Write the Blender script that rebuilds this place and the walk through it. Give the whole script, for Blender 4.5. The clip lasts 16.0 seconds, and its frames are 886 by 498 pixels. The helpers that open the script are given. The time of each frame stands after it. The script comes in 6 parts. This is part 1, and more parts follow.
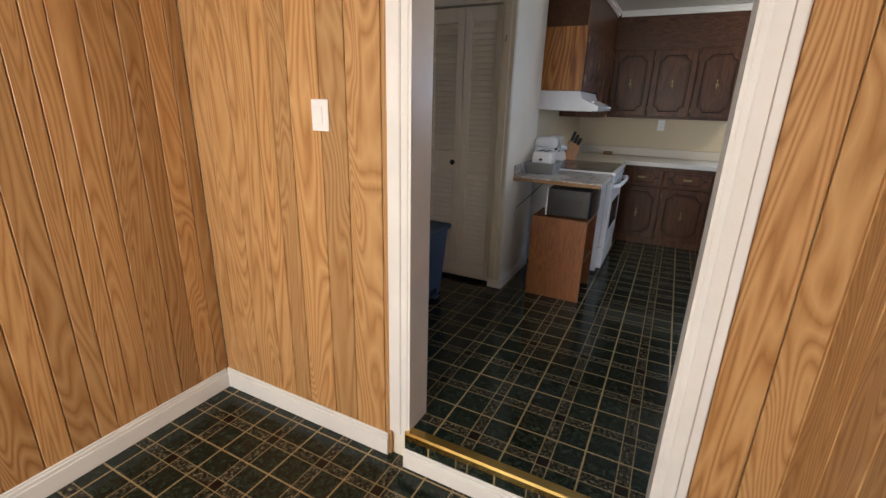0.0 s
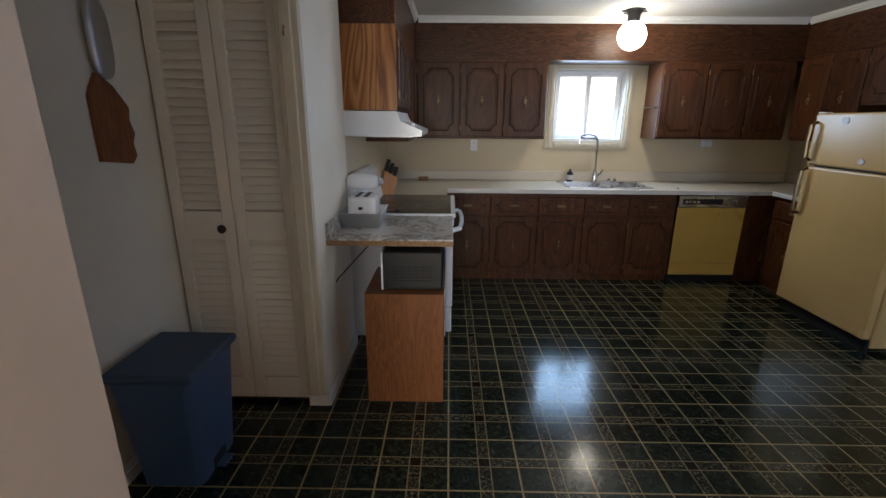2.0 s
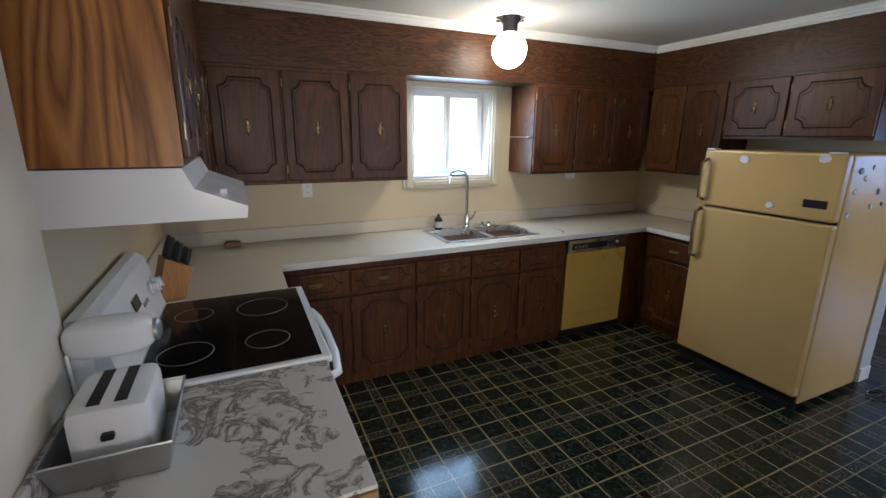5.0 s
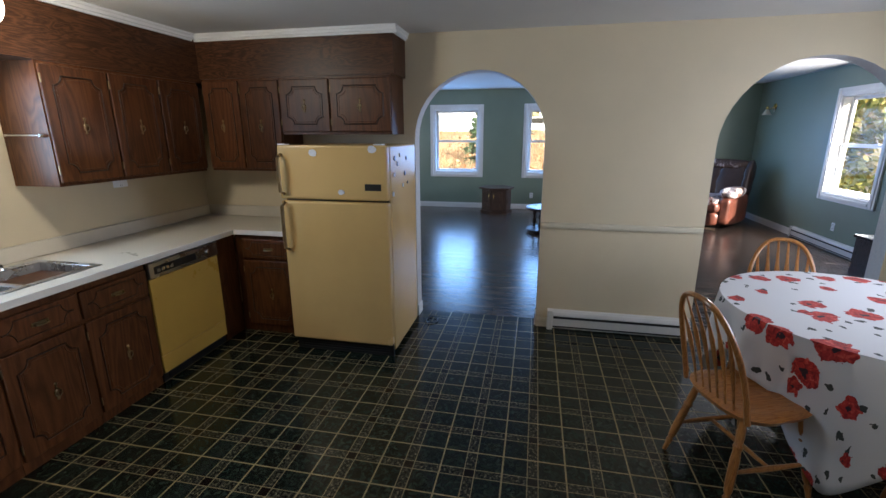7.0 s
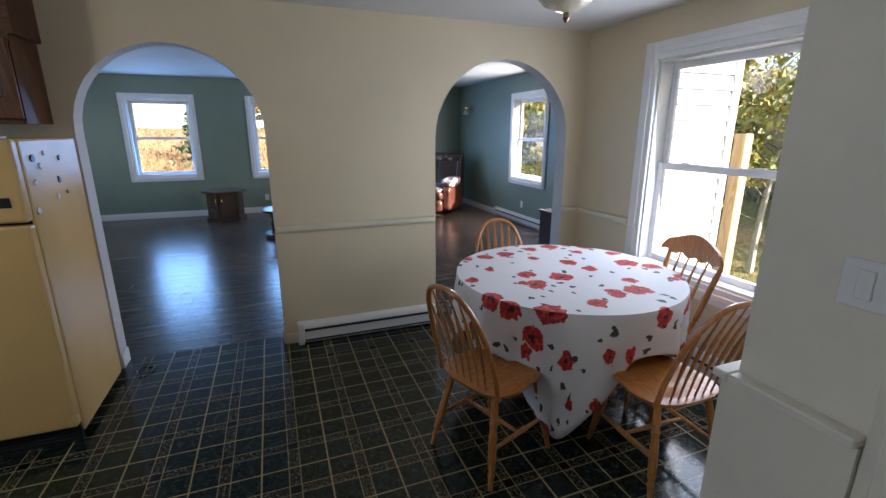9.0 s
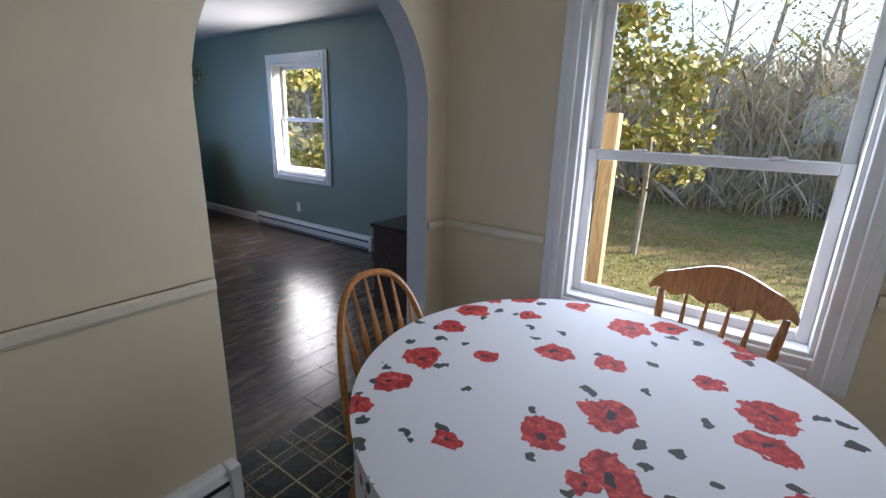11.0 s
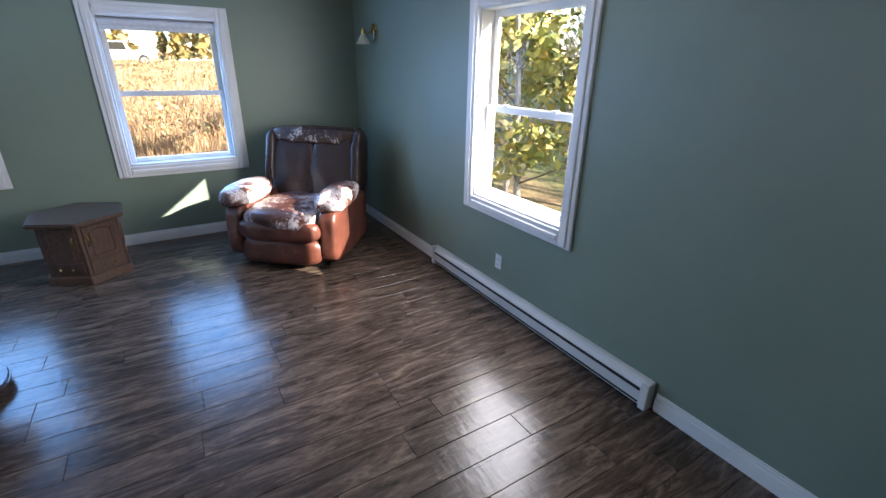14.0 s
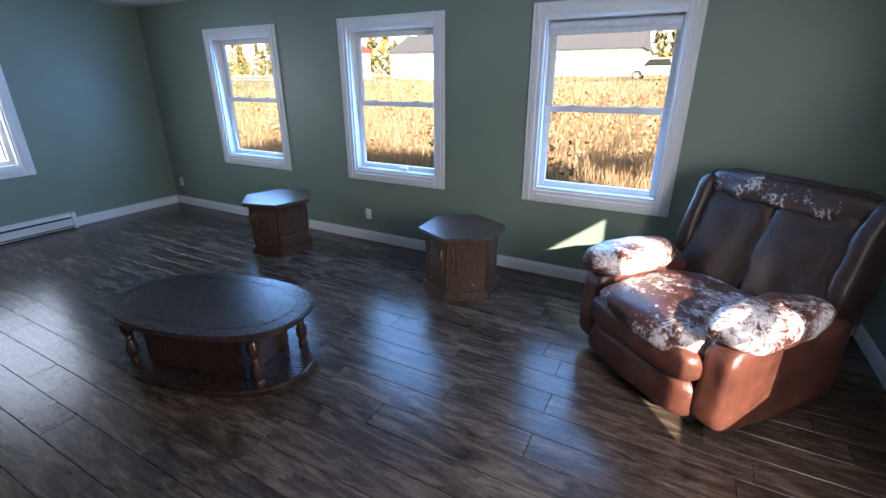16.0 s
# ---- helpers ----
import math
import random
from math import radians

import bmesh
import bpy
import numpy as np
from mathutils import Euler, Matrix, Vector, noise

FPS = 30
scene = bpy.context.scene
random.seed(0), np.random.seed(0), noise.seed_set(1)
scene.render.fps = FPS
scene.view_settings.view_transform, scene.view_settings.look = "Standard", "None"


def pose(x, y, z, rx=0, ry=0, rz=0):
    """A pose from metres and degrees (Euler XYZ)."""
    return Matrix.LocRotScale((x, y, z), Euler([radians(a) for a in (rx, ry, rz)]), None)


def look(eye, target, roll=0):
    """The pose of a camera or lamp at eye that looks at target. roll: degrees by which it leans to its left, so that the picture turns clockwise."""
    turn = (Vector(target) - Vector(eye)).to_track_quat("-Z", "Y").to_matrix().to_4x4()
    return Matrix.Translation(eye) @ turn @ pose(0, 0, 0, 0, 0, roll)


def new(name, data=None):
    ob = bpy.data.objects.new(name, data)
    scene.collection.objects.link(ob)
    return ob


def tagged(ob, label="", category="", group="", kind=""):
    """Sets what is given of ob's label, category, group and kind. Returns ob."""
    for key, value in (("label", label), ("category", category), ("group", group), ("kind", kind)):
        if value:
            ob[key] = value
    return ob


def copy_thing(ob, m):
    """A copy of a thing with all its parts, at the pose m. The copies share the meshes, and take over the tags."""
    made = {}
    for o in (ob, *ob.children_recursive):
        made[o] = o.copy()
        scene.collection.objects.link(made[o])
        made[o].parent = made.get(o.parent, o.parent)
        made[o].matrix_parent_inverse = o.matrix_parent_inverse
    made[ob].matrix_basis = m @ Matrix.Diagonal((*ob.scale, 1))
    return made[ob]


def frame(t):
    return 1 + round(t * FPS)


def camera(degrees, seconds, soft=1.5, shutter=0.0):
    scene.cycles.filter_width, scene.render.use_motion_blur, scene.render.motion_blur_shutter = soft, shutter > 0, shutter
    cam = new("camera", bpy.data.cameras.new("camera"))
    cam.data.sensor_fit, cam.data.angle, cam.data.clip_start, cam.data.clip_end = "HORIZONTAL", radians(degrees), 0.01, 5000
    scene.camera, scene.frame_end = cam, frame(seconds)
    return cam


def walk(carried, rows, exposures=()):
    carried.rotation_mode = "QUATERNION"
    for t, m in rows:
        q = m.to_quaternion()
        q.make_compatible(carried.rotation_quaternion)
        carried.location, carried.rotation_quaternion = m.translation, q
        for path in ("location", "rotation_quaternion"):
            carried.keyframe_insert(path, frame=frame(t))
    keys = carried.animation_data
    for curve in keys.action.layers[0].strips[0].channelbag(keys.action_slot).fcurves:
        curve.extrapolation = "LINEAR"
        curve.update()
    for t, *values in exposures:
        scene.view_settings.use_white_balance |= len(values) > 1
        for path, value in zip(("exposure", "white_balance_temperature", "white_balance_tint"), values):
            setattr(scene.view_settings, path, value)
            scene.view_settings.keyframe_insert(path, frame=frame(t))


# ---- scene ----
cam = camera(90.1, 16.0)

PATH = [
    (0, (-0.018, 0.492, 1.378), (-0.874, 2.19, 0.758), 1.7),
    (0.5, (-0.13, 0.657, 1.377), (-0.703, 2.476, 0.772), 2.0),
    (1, (-0.304, 0.895, 1.369), (-0.764, 2.755, 0.794), 0.9),
    (1.5, (-0.369, 1.234, 1.398), (-0.681, 3.128, 0.837), 0.2),
    (2, (-0.456, 1.58, 1.454), (-0.479, 3.502, 0.901), 0.4),
    (2.5, (-0.581, 1.773, 1.481), (-0.248, 3.67, 0.94), 1.1),
    (3, (-0.614, 1.867, 1.483), (-0.034, 3.709, 0.961), 1.2),
    (3.2, (-0.62, 1.907, 1.489), (0.023, 3.729, 0.971), 1.2),
    (5.5, (-0.641, 3.258, 1.623), (0.298, 4.957, 1.139), -0.3),
    (6, (-0.601, 3.394, 1.609), (0.653, 4.877, 1.129), -0.8),
    (6.5, (-0.525, 3.292, 1.601), (1.136, 4.295, 1.118), 0.0),
    (7, (-0.564, 3.269, 1.607), (1.331, 3.66, 1.101), -0.1),
    (7.5, (-0.569, 3.259, 1.606), (1.361, 3.184, 1.088), -0.1),
    (8, (-0.577, 3.246, 1.606), (1.335, 2.948, 1.098), 0.0),
    (8.5, (-0.523, 3.246, 1.595), (1.35, 2.753, 1.096), 0.2),
    (9, (-0.235, 3.179, 1.563), (1.572, 2.491, 1.05), 0.1),
    (9.5, (0.18, 3.067, 1.515), (1.873, 2.144, 0.983), 0.3),
    (9.7, (0.342, 3.034, 1.517), (1.968, 2.006, 0.968), 0.2),
    (10.75, (1.30, 2.80, 1.47), (2.50, 1.36, 0.92), 1.2),
    (12, (2.485, 2.24, 1.41), (3.337, 0.505, 0.882), 2.4),
    (12.5, (2.875, 1.913, 1.494), (3.84, 0.279, 0.863), 0.4),
    (13, (3.216, 1.637, 1.523), (4.358, 0.129, 0.875), 1.2),
    (13.5, (3.571, 1.379, 1.659), (4.926, 0.101, 0.93), 0.7),
    (14, (4.029, 1.164, 1.707), (5.603, 0.191, 0.948), 0.9),
    (14.5, (4.475, 0.805, 1.692), (6.252, 0.292, 0.93), 0.2),
    (15, (4.912, 0.547, 1.604), (6.779, 0.572, 0.888), -0.3),
    (15.5, (5.214, 0.597, 1.663), (7.023, 1.063, 0.948), 0.3),
    (16, (5.532, 0.426, 1.667), (7.174, 1.314, 0.948), -0.1),
]
walk(cam, [(t, look(eye, target, roll)) for t, eye, target, roll in PATH],
     [(0.0, 2.75), (0.5, 2.85), (1.0, 2.6), (2.0, 2.65), (2.6, 3.3), (3.2, 3.4), (5.5, 2.8), (7.0, 2.95), (8.0, 2.6), (9.0, 2.75), (9.5, 2.6), (12.0, 2.4), (13.0, 3.2), (14.0, 3.05), (15.0, 2.75), (15.5, 2.8), (16.0, 2.8)])

# ---- light ----
world = bpy.data.worlds.new("sky_world")
scene.world = world
world.use_nodes = True
wn = world.node_tree
bg = wn.nodes["Background"]
sky = wn.nodes.new("ShaderNodeTexSky")
sky.sky_type = 'NISHITA'
sky.sun_disc = False
SUN_WAY = Vector((1.4, 1.0, -0.774)).normalized()      # the way the sunlight travels
sky.sun_elevation = math.asin(-SUN_WAY.z)
sky.sun_rotation = math.atan2(-SUN_WAY.x, -SUN_WAY.y)
wn.links.new(sky.outputs[0], bg.inputs[0])
bg.inputs[1].default_value = 0.08
sun = new("sun", bpy.data.lights.new("sun", 'SUN'))
sun.data.energy, sun.data.angle, sun.data.color = 3.0, radians(0.5), (1.0, 0.93, 0.82)
sun.matrix_world = look((0, 0, 12), Vector((0, 0, 12)) + SUN_WAY)


def lamp(name, kind, loc, energy, size, colour, target=None):
    ob = new(name, bpy.data.lights.new(name, kind))
    ob.data.energy, ob.data.color = energy, colour
    if kind == 'POINT':
        ob.data.shadow_soft_size = size
    else:
        ob.data.shape, ob.data.size, ob.data.size_y = 'RECTANGLE', size[0], size[1]
    ob.matrix_world = look(loc, target) if target else Matrix.Translation(loc)
    return ob


# daylight standing in the window openings, and the lit globe over the sink
# the entry's opening is assumed, out of view; this lamp brightens the panelling
lamp("entry_assumed_daylight", 'AREA', (-1.0, -1.24, 1.35), 13, (0.95, 1.05), (1.0, 0.95, 0.88), (-1.0, 1.0, 1.0))
DAY = (0.72, 0.80, 1.0)
for y in (1.04, 2.975, 4.98):
    lamp("east_window_light", 'AREA', (9.265, y, 1.43), 4.6, (0.86, 1.22), (0.18, 0.44, 1.0), (3.0, y, 1.0))
lamp("south_window_light", 'AREA', (6.335, -0.885, 1.43), 10, (0.84, 1.22), (0.95, 0.93, 1.0), (6.335, 3.0, 1.0))
lamp("north_window_light", 'AREA', (7.07, 6.835, 1.43), 3.5, (0.95, 1.22), DAY, (7.07, 3.0, 1.0))
lamp("nook_window_light", 'AREA', (1.785, 0.565, 1.32), 4.8, (0.94, 1.38), DAY, (1.785, 4.0, 0.9))
lamp("sink_window_light", 'AREA', (0.955, 6.335, 1.62), 2.4, (0.62, 0.60), (0.42, 0.66, 1.0), (0.955, 3.0, 0.9))
lamp("globe_light", 'POINT', (1.07, 5.67, 2.16), 1.7, 0.115, (1.0, 0.93, 0.82))

# ---- materials ----
MATS = {}


def nodes_of(name):
    m = bpy.data.materials.new(name)
    m.use_nodes = True
    nt = m.node_tree
    return m, nt, nt.nodes["Principled BSDF"]


def add(nt, kind, **sets):
    n = nt.nodes.new(kind)
    for k, v in sets.items():
        if k in n.inputs:
            n.inputs[k].default_value = v
    return n


def mapped(nt, scale=(1, 1, 1), rot=(0, 0, 0)):
    tc = nt.nodes.new("ShaderNodeTexCoord")
    mp = nt.nodes.new("ShaderNodeMapping")
    mp.inputs["Scale"].default_value = scale
    mp.inputs["Rotation"].default_value = rot
    nt.links.new(tc.outputs["Object"], mp.inputs["Vector"])
    return mp.outputs["Vector"]


def noise_fac(nt, vec, scale, detail=4, rough=0.6, distort=0.0):
    n = add(nt, "ShaderNodeTexNoise", Scale=scale, Detail=detail, Roughness=rough, Distortion=distort)
    nt.links.new(vec, n.inputs["Vector"])
    return n.outputs["Fac"]


def ramp(nt, fac, stops):
    r = nt.nodes.new("ShaderNodeValToRGB")
    els = r.color_ramp.elements
    while len(els) < len(stops):
        els.new(0.5)
    for e, (p, c) in zip(els, stops):
        e.position, e.color = p, (*c, 1)
    nt.links.new(fac, r.inputs[0])
    return r.outputs[0]


def mix(nt, fac, a, b, mode='MIX'):
    m = nt.nodes.new("ShaderNodeMix")
    m.data_type, m.blend_type = 'RGBA', mode
    for sock, v in ((m.inputs["Factor"], fac), (m.inputs[6], a), (m.inputs[7], b)):
        if isinstance(v, (int, float)):
            sock.default_value = v
        elif isinstance(v, tuple):
            sock.default_value = (*v, 1)
        else:
            nt.links.new(v, sock)
    return m.outputs[2]


def mth(nt, op, a, b=None, c=None):
    n = nt.nodes.new("ShaderNodeMath")
    n.operation = op
    for i, v in enumerate((a, b, c)):
        if v is None:
            continue
        if isinstance(v, (int, float)):
            n.inputs[i].default_value = v
        else:
            nt.links.new(v, n.inputs[i])
    return n.outputs[0]


def bump(nt, b, height, strength=0.2, dist=0.01):
    n = add(nt, "ShaderNodeBump", Strength=strength, Distance=dist)
    nt.links.new(height, n.inputs["Height"])
    nt.links.new(n.outputs[0], b.inputs["Normal"])


def paint(name, col, rough=0.5, var=0.08, scale=3.0, grain=120.0, relief=0.15, metal=0.0, dirt=None):
    """A plain coat: large stains, fine grain and slight relief."""
    m, nt, b = nodes_of(name)
    v = mapped(nt)
    big = noise_fac(nt, v, scale, 5)
    fine = noise_fac(nt, v, grain, 3)
    dark = tuple(c * (1 - 2.2 * var) for c in col)
    light = tuple(min(1, c * (1 + var)) for c in col)
    c = ramp(nt, big, [(0.3, dirt or dark), (0.6, col), (0.8, light)])
    c = mix(nt, 0.25 * min(1, var * 8), c, ramp(nt, fine, [(0.3, dark), (0.7, light)]))
    nt.links.new(c, b.inputs["Base Color"])
    b.inputs["Metallic"].default_value = metal
    r = mth(nt, 'MULTIPLY_ADD', big, 0.25, rough - 0.12)
    nt.links.new(r, b.inputs["Roughness"])
    if relief:
        bump(nt, b, fine, relief, 0.002)
    MATS[name] = m
    return m


def wood(name, cols, axis='z', scale=1.0, rough=0.4, rnd=True, coat=0.0, contrast=1.0, spec=0.35, figure=None):
    """Grained wood; axis is the way the grain runs."""
    m, nt, b = nodes_of(name)
    st = {'x': (0.12, 1, 1), 'y': (1, 0.12, 1), 'z': (1, 1, 0.12)}[axis]
    v = mapped(nt, tuple(s * scale for s in st))
    if rnd:
        oi = nt.nodes.new("ShaderNodeObjectInfo")
        vm = nt.nodes.new("ShaderNodeVectorMath")
        vm.operation = 'MULTIPLY_ADD'
        cx = nt.nodes.new("ShaderNodeCombineXYZ")
        for i in range(3):
            nt.links.new(oi.outputs["Random"], cx.inputs[i])
        nt.links.new(cx.outputs[0], vm.inputs[0])
        vm.inputs[1].default_value = (17, 31, 23)
        nt.links.new(v, vm.inputs[2])
        v = vm.outputs[0]
    sc, count = figure or (7, 9.0)
    n1 = noise_fac(nt, v, sc, 2 if figure else 3, 0.5, 0.9 if figure else 1.6)
    rings = mth(nt, 'FRACT', mth(nt, 'MULTIPLY', n1, count))
    tri = mth(nt, 'ABSOLUTE', mth(nt, 'MULTIPLY_ADD', rings, 2.0, -1.0))
    fine = noise_fac(nt, v, 90, 3, 0.7)
    big = noise_fac(nt, v, 1.8, 3)
    f = mth(nt, 'ADD', mth(nt, 'MULTIPLY', tri, 0.45 * contrast), mth(nt, 'MULTIPLY', fine, 0.35))
    f = mth(nt, 'ADD', f, mth(nt, 'MULTIPLY', big, 0.3))
    c = ramp(nt, f, [(0.2, cols[0]), (0.5, cols[1]), (0.85, cols[2])])
    if rnd:
        hs = nt.nodes.new("ShaderNodeHueSaturation")
        nt.links.new(c, hs.inputs["Color"])
        nt.links.new(mth(nt, 'MULTIPLY_ADD', oi.outputs["Random"], 0.35, 0.82), hs.inputs["Value"])
        c = hs.outputs[0]
    nt.links.new(c, b.inputs["Base Color"])
    nt.links.new(mth(nt, 'MULTIPLY_ADD', fine, 0.2, rough - 0.1), b.inputs["Roughness"])
    b.inputs["Coat Weight"].default_value = coat
    b.inputs["Specular IOR Level"].default_value = spec
    b.inputs["Coat Roughness"].default_value = 0.2
    bump(nt, b, f, 0.12, 0.003)
    MATS[name] = m
    return m


def metal(name, col, rough, var=0.1):
    return paint(name, col, rough, var, 6, 200, 0.05, 1.0)


def vinyl_floor():
    """Printed sheet vinyl: dark green marbled squares, gold lines, narrow strips with dark dots."""
    m, nt, b = nodes_of("vinyl")
    v = mapped(nt)
    sp = nt.nodes.new("ShaderNodeSeparateXYZ")
    nt.links.new(v, sp.inputs[0])
    P = 0.305

    def lines(sock, off):
        u = mth(nt, 'FRACT', mth(nt, 'DIVIDE', mth(nt, 'SUBTRACT', sock, off - 20 * P), P))
        main = mth(nt, 'LESS_THAN', mth(nt, 'MINIMUM', u, mth(nt, 'SUBTRACT', 1.0, u)), 0.013)
        d = mth(nt, 'ABSOLUTE', mth(nt, 'SUBTRACT', u, 0.52))
        strip = mth(nt, 'LESS_THAN', d, 0.08)
        edge = mth(nt, 'LESS_THAN', mth(nt, 'ABSOLUTE', mth(nt, 'SUBTRACT', d, 0.085)), 0.008)
        return main, strip, edge
    mx, sx, ex = lines(sp.outputs[0], 1.69)
    my, sy, ey = lines(sp.outputs[1], 3.05)
    nz = noise_fac(nt, v, 34, 7, 0.78, 0.8)
    flecks = noise_fac(nt, v, 75, 4, 0.7)
    base = ramp(nt, nz, [(0.36, (0.004, 0.006, 0.005)), (0.52, (0.011, 0.018, 0.013)), (0.64, (0.034, 0.046, 0.032)), (0.74, (0.12, 0.12, 0.08))])
    stripc = ramp(nt, flecks, [(0.42, (0.008, 0.009, 0.007)), (0.55, (0.040, 0.038, 0.026)), (0.66, (0.20, 0.17, 0.11))])
    c = mix(nt, mth(nt, 'MAXIMUM', sx, sy), base, stripc)
    c = mix(nt, mth(nt, 'MULTIPLY', sx, sy), c, (0.010, 0.006, 0.005))
    gold_thin = mix(nt, flecks, (0.12, 0.095, 0.05), (0.34, 0.27, 0.15))
    c = mix(nt, mth(nt, 'MULTIPLY', mth(nt, 'MAXIMUM', ex, ey), 0.9), c, gold_thin)
    gold = mix(nt, flecks, (0.15, 0.115, 0.055), (0.40, 0.30, 0.16))
    mm = mth(nt, 'MAXIMUM', mx, my)
    c = mix(nt, mm, c, gold)
    nt.links.new(c, b.inputs["Base Color"])
    big = noise_fac(nt, v, 2.2, 4)
    nt.links.new(mth(nt, 'MULTIPLY_ADD', big, 0.20, 0.04), b.inputs["Roughness"])
    b.inputs["Specular IOR Level"].default_value = 0.32
    h = mth(nt, 'SUBTRACT', mth(nt, 'MULTIPLY', noise_fac(nt, v, 14, 2), 0.5), mm)
    bump(nt, b, h, 0.10, 0.0025)
    MATS["vinyl"] = m


def laminate():
    """Dark grey-brown scraped laminate, each board of its own tone, grain along y."""
    m, nt, b = nodes_of("laminate")
    v = mapped(nt, (1, 1, 1))
    oi = nt.nodes.new("ShaderNodeObjectInfo")
    vm = nt.nodes.new("ShaderNodeVectorMath")
    vm.operation = 'MULTIPLY'
    vm.inputs[1].default_value = (1, 0.16, 1)
    nt.links.new(v, vm.inputs[0])
    va = nt.nodes.new("ShaderNodeVectorMath")
    va.operation = 'ADD'
    cx = nt.nodes.new("ShaderNodeCombineXYZ")
    nt.links.new(mth(nt, 'MULTIPLY', oi.outputs["Random"], 53.0), cx.inputs[1])
    nt.links.new(mth(nt, 'MULTIPLY', oi.outputs["Random"], 31.0), cx.inputs[2])
    nt.links.new(vm.outputs[0], va.inputs[0])
    nt.links.new(cx.outputs[0], va.inputs[1])
    w = va.outputs[0]
    streak = noise_fac(nt, w, 17, 5, 0.65, 1.2)
    fine = noise_fac(nt, w, 120, 4, 0.7)
    f = mth(nt, 'ADD', mth(nt, 'MULTIPLY', streak, 0.75), mth(nt, 'MULTIPLY', fine, 0.25))
    c = ramp(nt, f, [(0.34, (0.019, 0.012, 0.008)), (0.48, (0.060, 0.041, 0.030)), (0.58, (0.115, 0.081, 0.060)), (0.72, (0.21, 0.155, 0.115))])
    hs = nt.nodes.new("ShaderNodeHueSaturation")
    nt.links.new(c, hs.inputs["Color"])
    nt.links.new(mth(nt, 'MULTIPLY_ADD', oi.outputs["Random"], 0.45, 0.78), hs.inputs["Value"])
    nt.links.new(hs.outputs[0], b.inputs["Base Color"])
    nt.links.new(mth(nt, 'MULTIPLY_ADD', fine, 0.18, 0.14), b.inputs["Roughness"])
    b.inputs["Specular IOR Level"].default_value = 0.32
    vs = nt.nodes.new("ShaderNodeVectorMath")
    vs.operation = 'MULTIPLY'
    vs.inputs[1].default_value = (0.25, 1, 1)
    nt.links.new(v, vs.inputs[0])
    ripples = noise_fac(nt, vs.outputs[0], 26, 2, 0.5)
    bump(nt, b, mth(nt, 'ADD', ripples, mth(nt, 'MULTIPLY', fine, 0.12)), 0.22, 0.006)
    MATS["laminate"] = m


def poppy_cloth():
    """White cloth printed with red poppies and dark leaf sprigs."""
    m, nt, b = nodes_of("poppy_cloth")
    tc = nt.nodes.new("ShaderNodeUVMap")
    wob = noise_fac(nt, tc.outputs[0], 14, 3, 0.6)
    vm = nt.nodes.new("ShaderNodeVectorMath")
    vm.operation = 'MULTIPLY_ADD'
    cx = nt.nodes.new("ShaderNodeCombineXYZ")
    nt.links.new(wob, cx.inputs[0])
    nt.links.new(noise_fac(nt, tc.outputs[0], 17, 2), cx.inputs[1])
    nt.links.new(cx.outputs[0], vm.inputs[0])
    vm.inputs[1].default_value = (0.09, 0.09, 0)
    nt.links.new(tc.outputs[0], vm.inputs[2])

    def cells(scale, rnd=0.85):
        vo = add(nt, "ShaderNodeTexVoronoi", Scale=scale, Randomness=rnd)
        vo.voronoi_dimensions = '2D'
        nt.links.new(vm.outputs[0], vo.inputs["Vector"])
        sep = nt.nodes.new("ShaderNodeSeparateColor")
        nt.links.new(vo.outputs["Color"], sep.inputs[0])
        return vo.outputs["Distance"], sep.outputs
    d, rc = cells(5.2)
    size = mth(nt, 'MULTIPLY_ADD', rc[0], 0.22, 0.16)
    flower = mth(nt, 'MULTIPLY', mth(nt, 'LESS_THAN', d, size), mth(nt, 'GREATER_THAN', rc[1], 0.28))
    heart = mth(nt, 'MULTIPLY', flower, mth(nt, 'LESS_THAN', d, mth(nt, 'MULTIPLY', size, 0.22)))
    d2, rc2 = cells(13.0)
    leaf = mth(nt, 'MULTIPLY', mth(nt, 'LESS_THAN', d2, 0.20), mth(nt, 'GREATER_THAN', rc2[0], 0.72))
    petal = noise_fac(nt, tc.outputs[0], 42, 4, 0.6, 1.0)
    red = ramp(nt, petal, [(0.35, (0.20, 0.006, 0.010)), (0.55, (0.50, 0.028, 0.022)), (0.72, (0.72, 0.14, 0.10))])
    c = mix(nt, leaf, (0.64, 0.63, 0.64), (0.05, 0.055, 0.05))
    c = mix(nt, flower, c, red)
    c = mix(nt, heart, c, (0.03, 0.01, 0.02))
    nt.links.new(c, b.inputs["Base Color"])
    b.inputs["Roughness"].default_value = 0.75
    bump(nt, b, noise_fac(nt, tc.outputs[0], 500, 2), 0.1, 0.001)
    MATS["poppy_cloth"] = m


def marble():
    m, nt, b = nodes_of("marble_laminate")
    v = mapped(nt)
    n = noise_fac(nt, v, 9, 7, 0.68, 1.5)
    ve = mth(nt, 'ABSOLUTE', mth(nt, 'SUBTRACT', n, 0.5))
    c = ramp(nt, ve, [(0.0, (0.10, 0.085, 0.08)), (0.025, (0.36, 0.33, 0.30)), (0.08, (0.62, 0.60, 0.57))])
    patch = noise_fac(nt, v, 4, 3)
    c = mix(nt, mth(nt, 'GREATER_THAN', patch, 0.5), (0.62, 0.60, 0.57), c)
    nt.links.new(c, b.inputs["Base Color"])
    b.inputs["Roughness"].default_value = 0.28
    MATS["marble_laminate"] = m


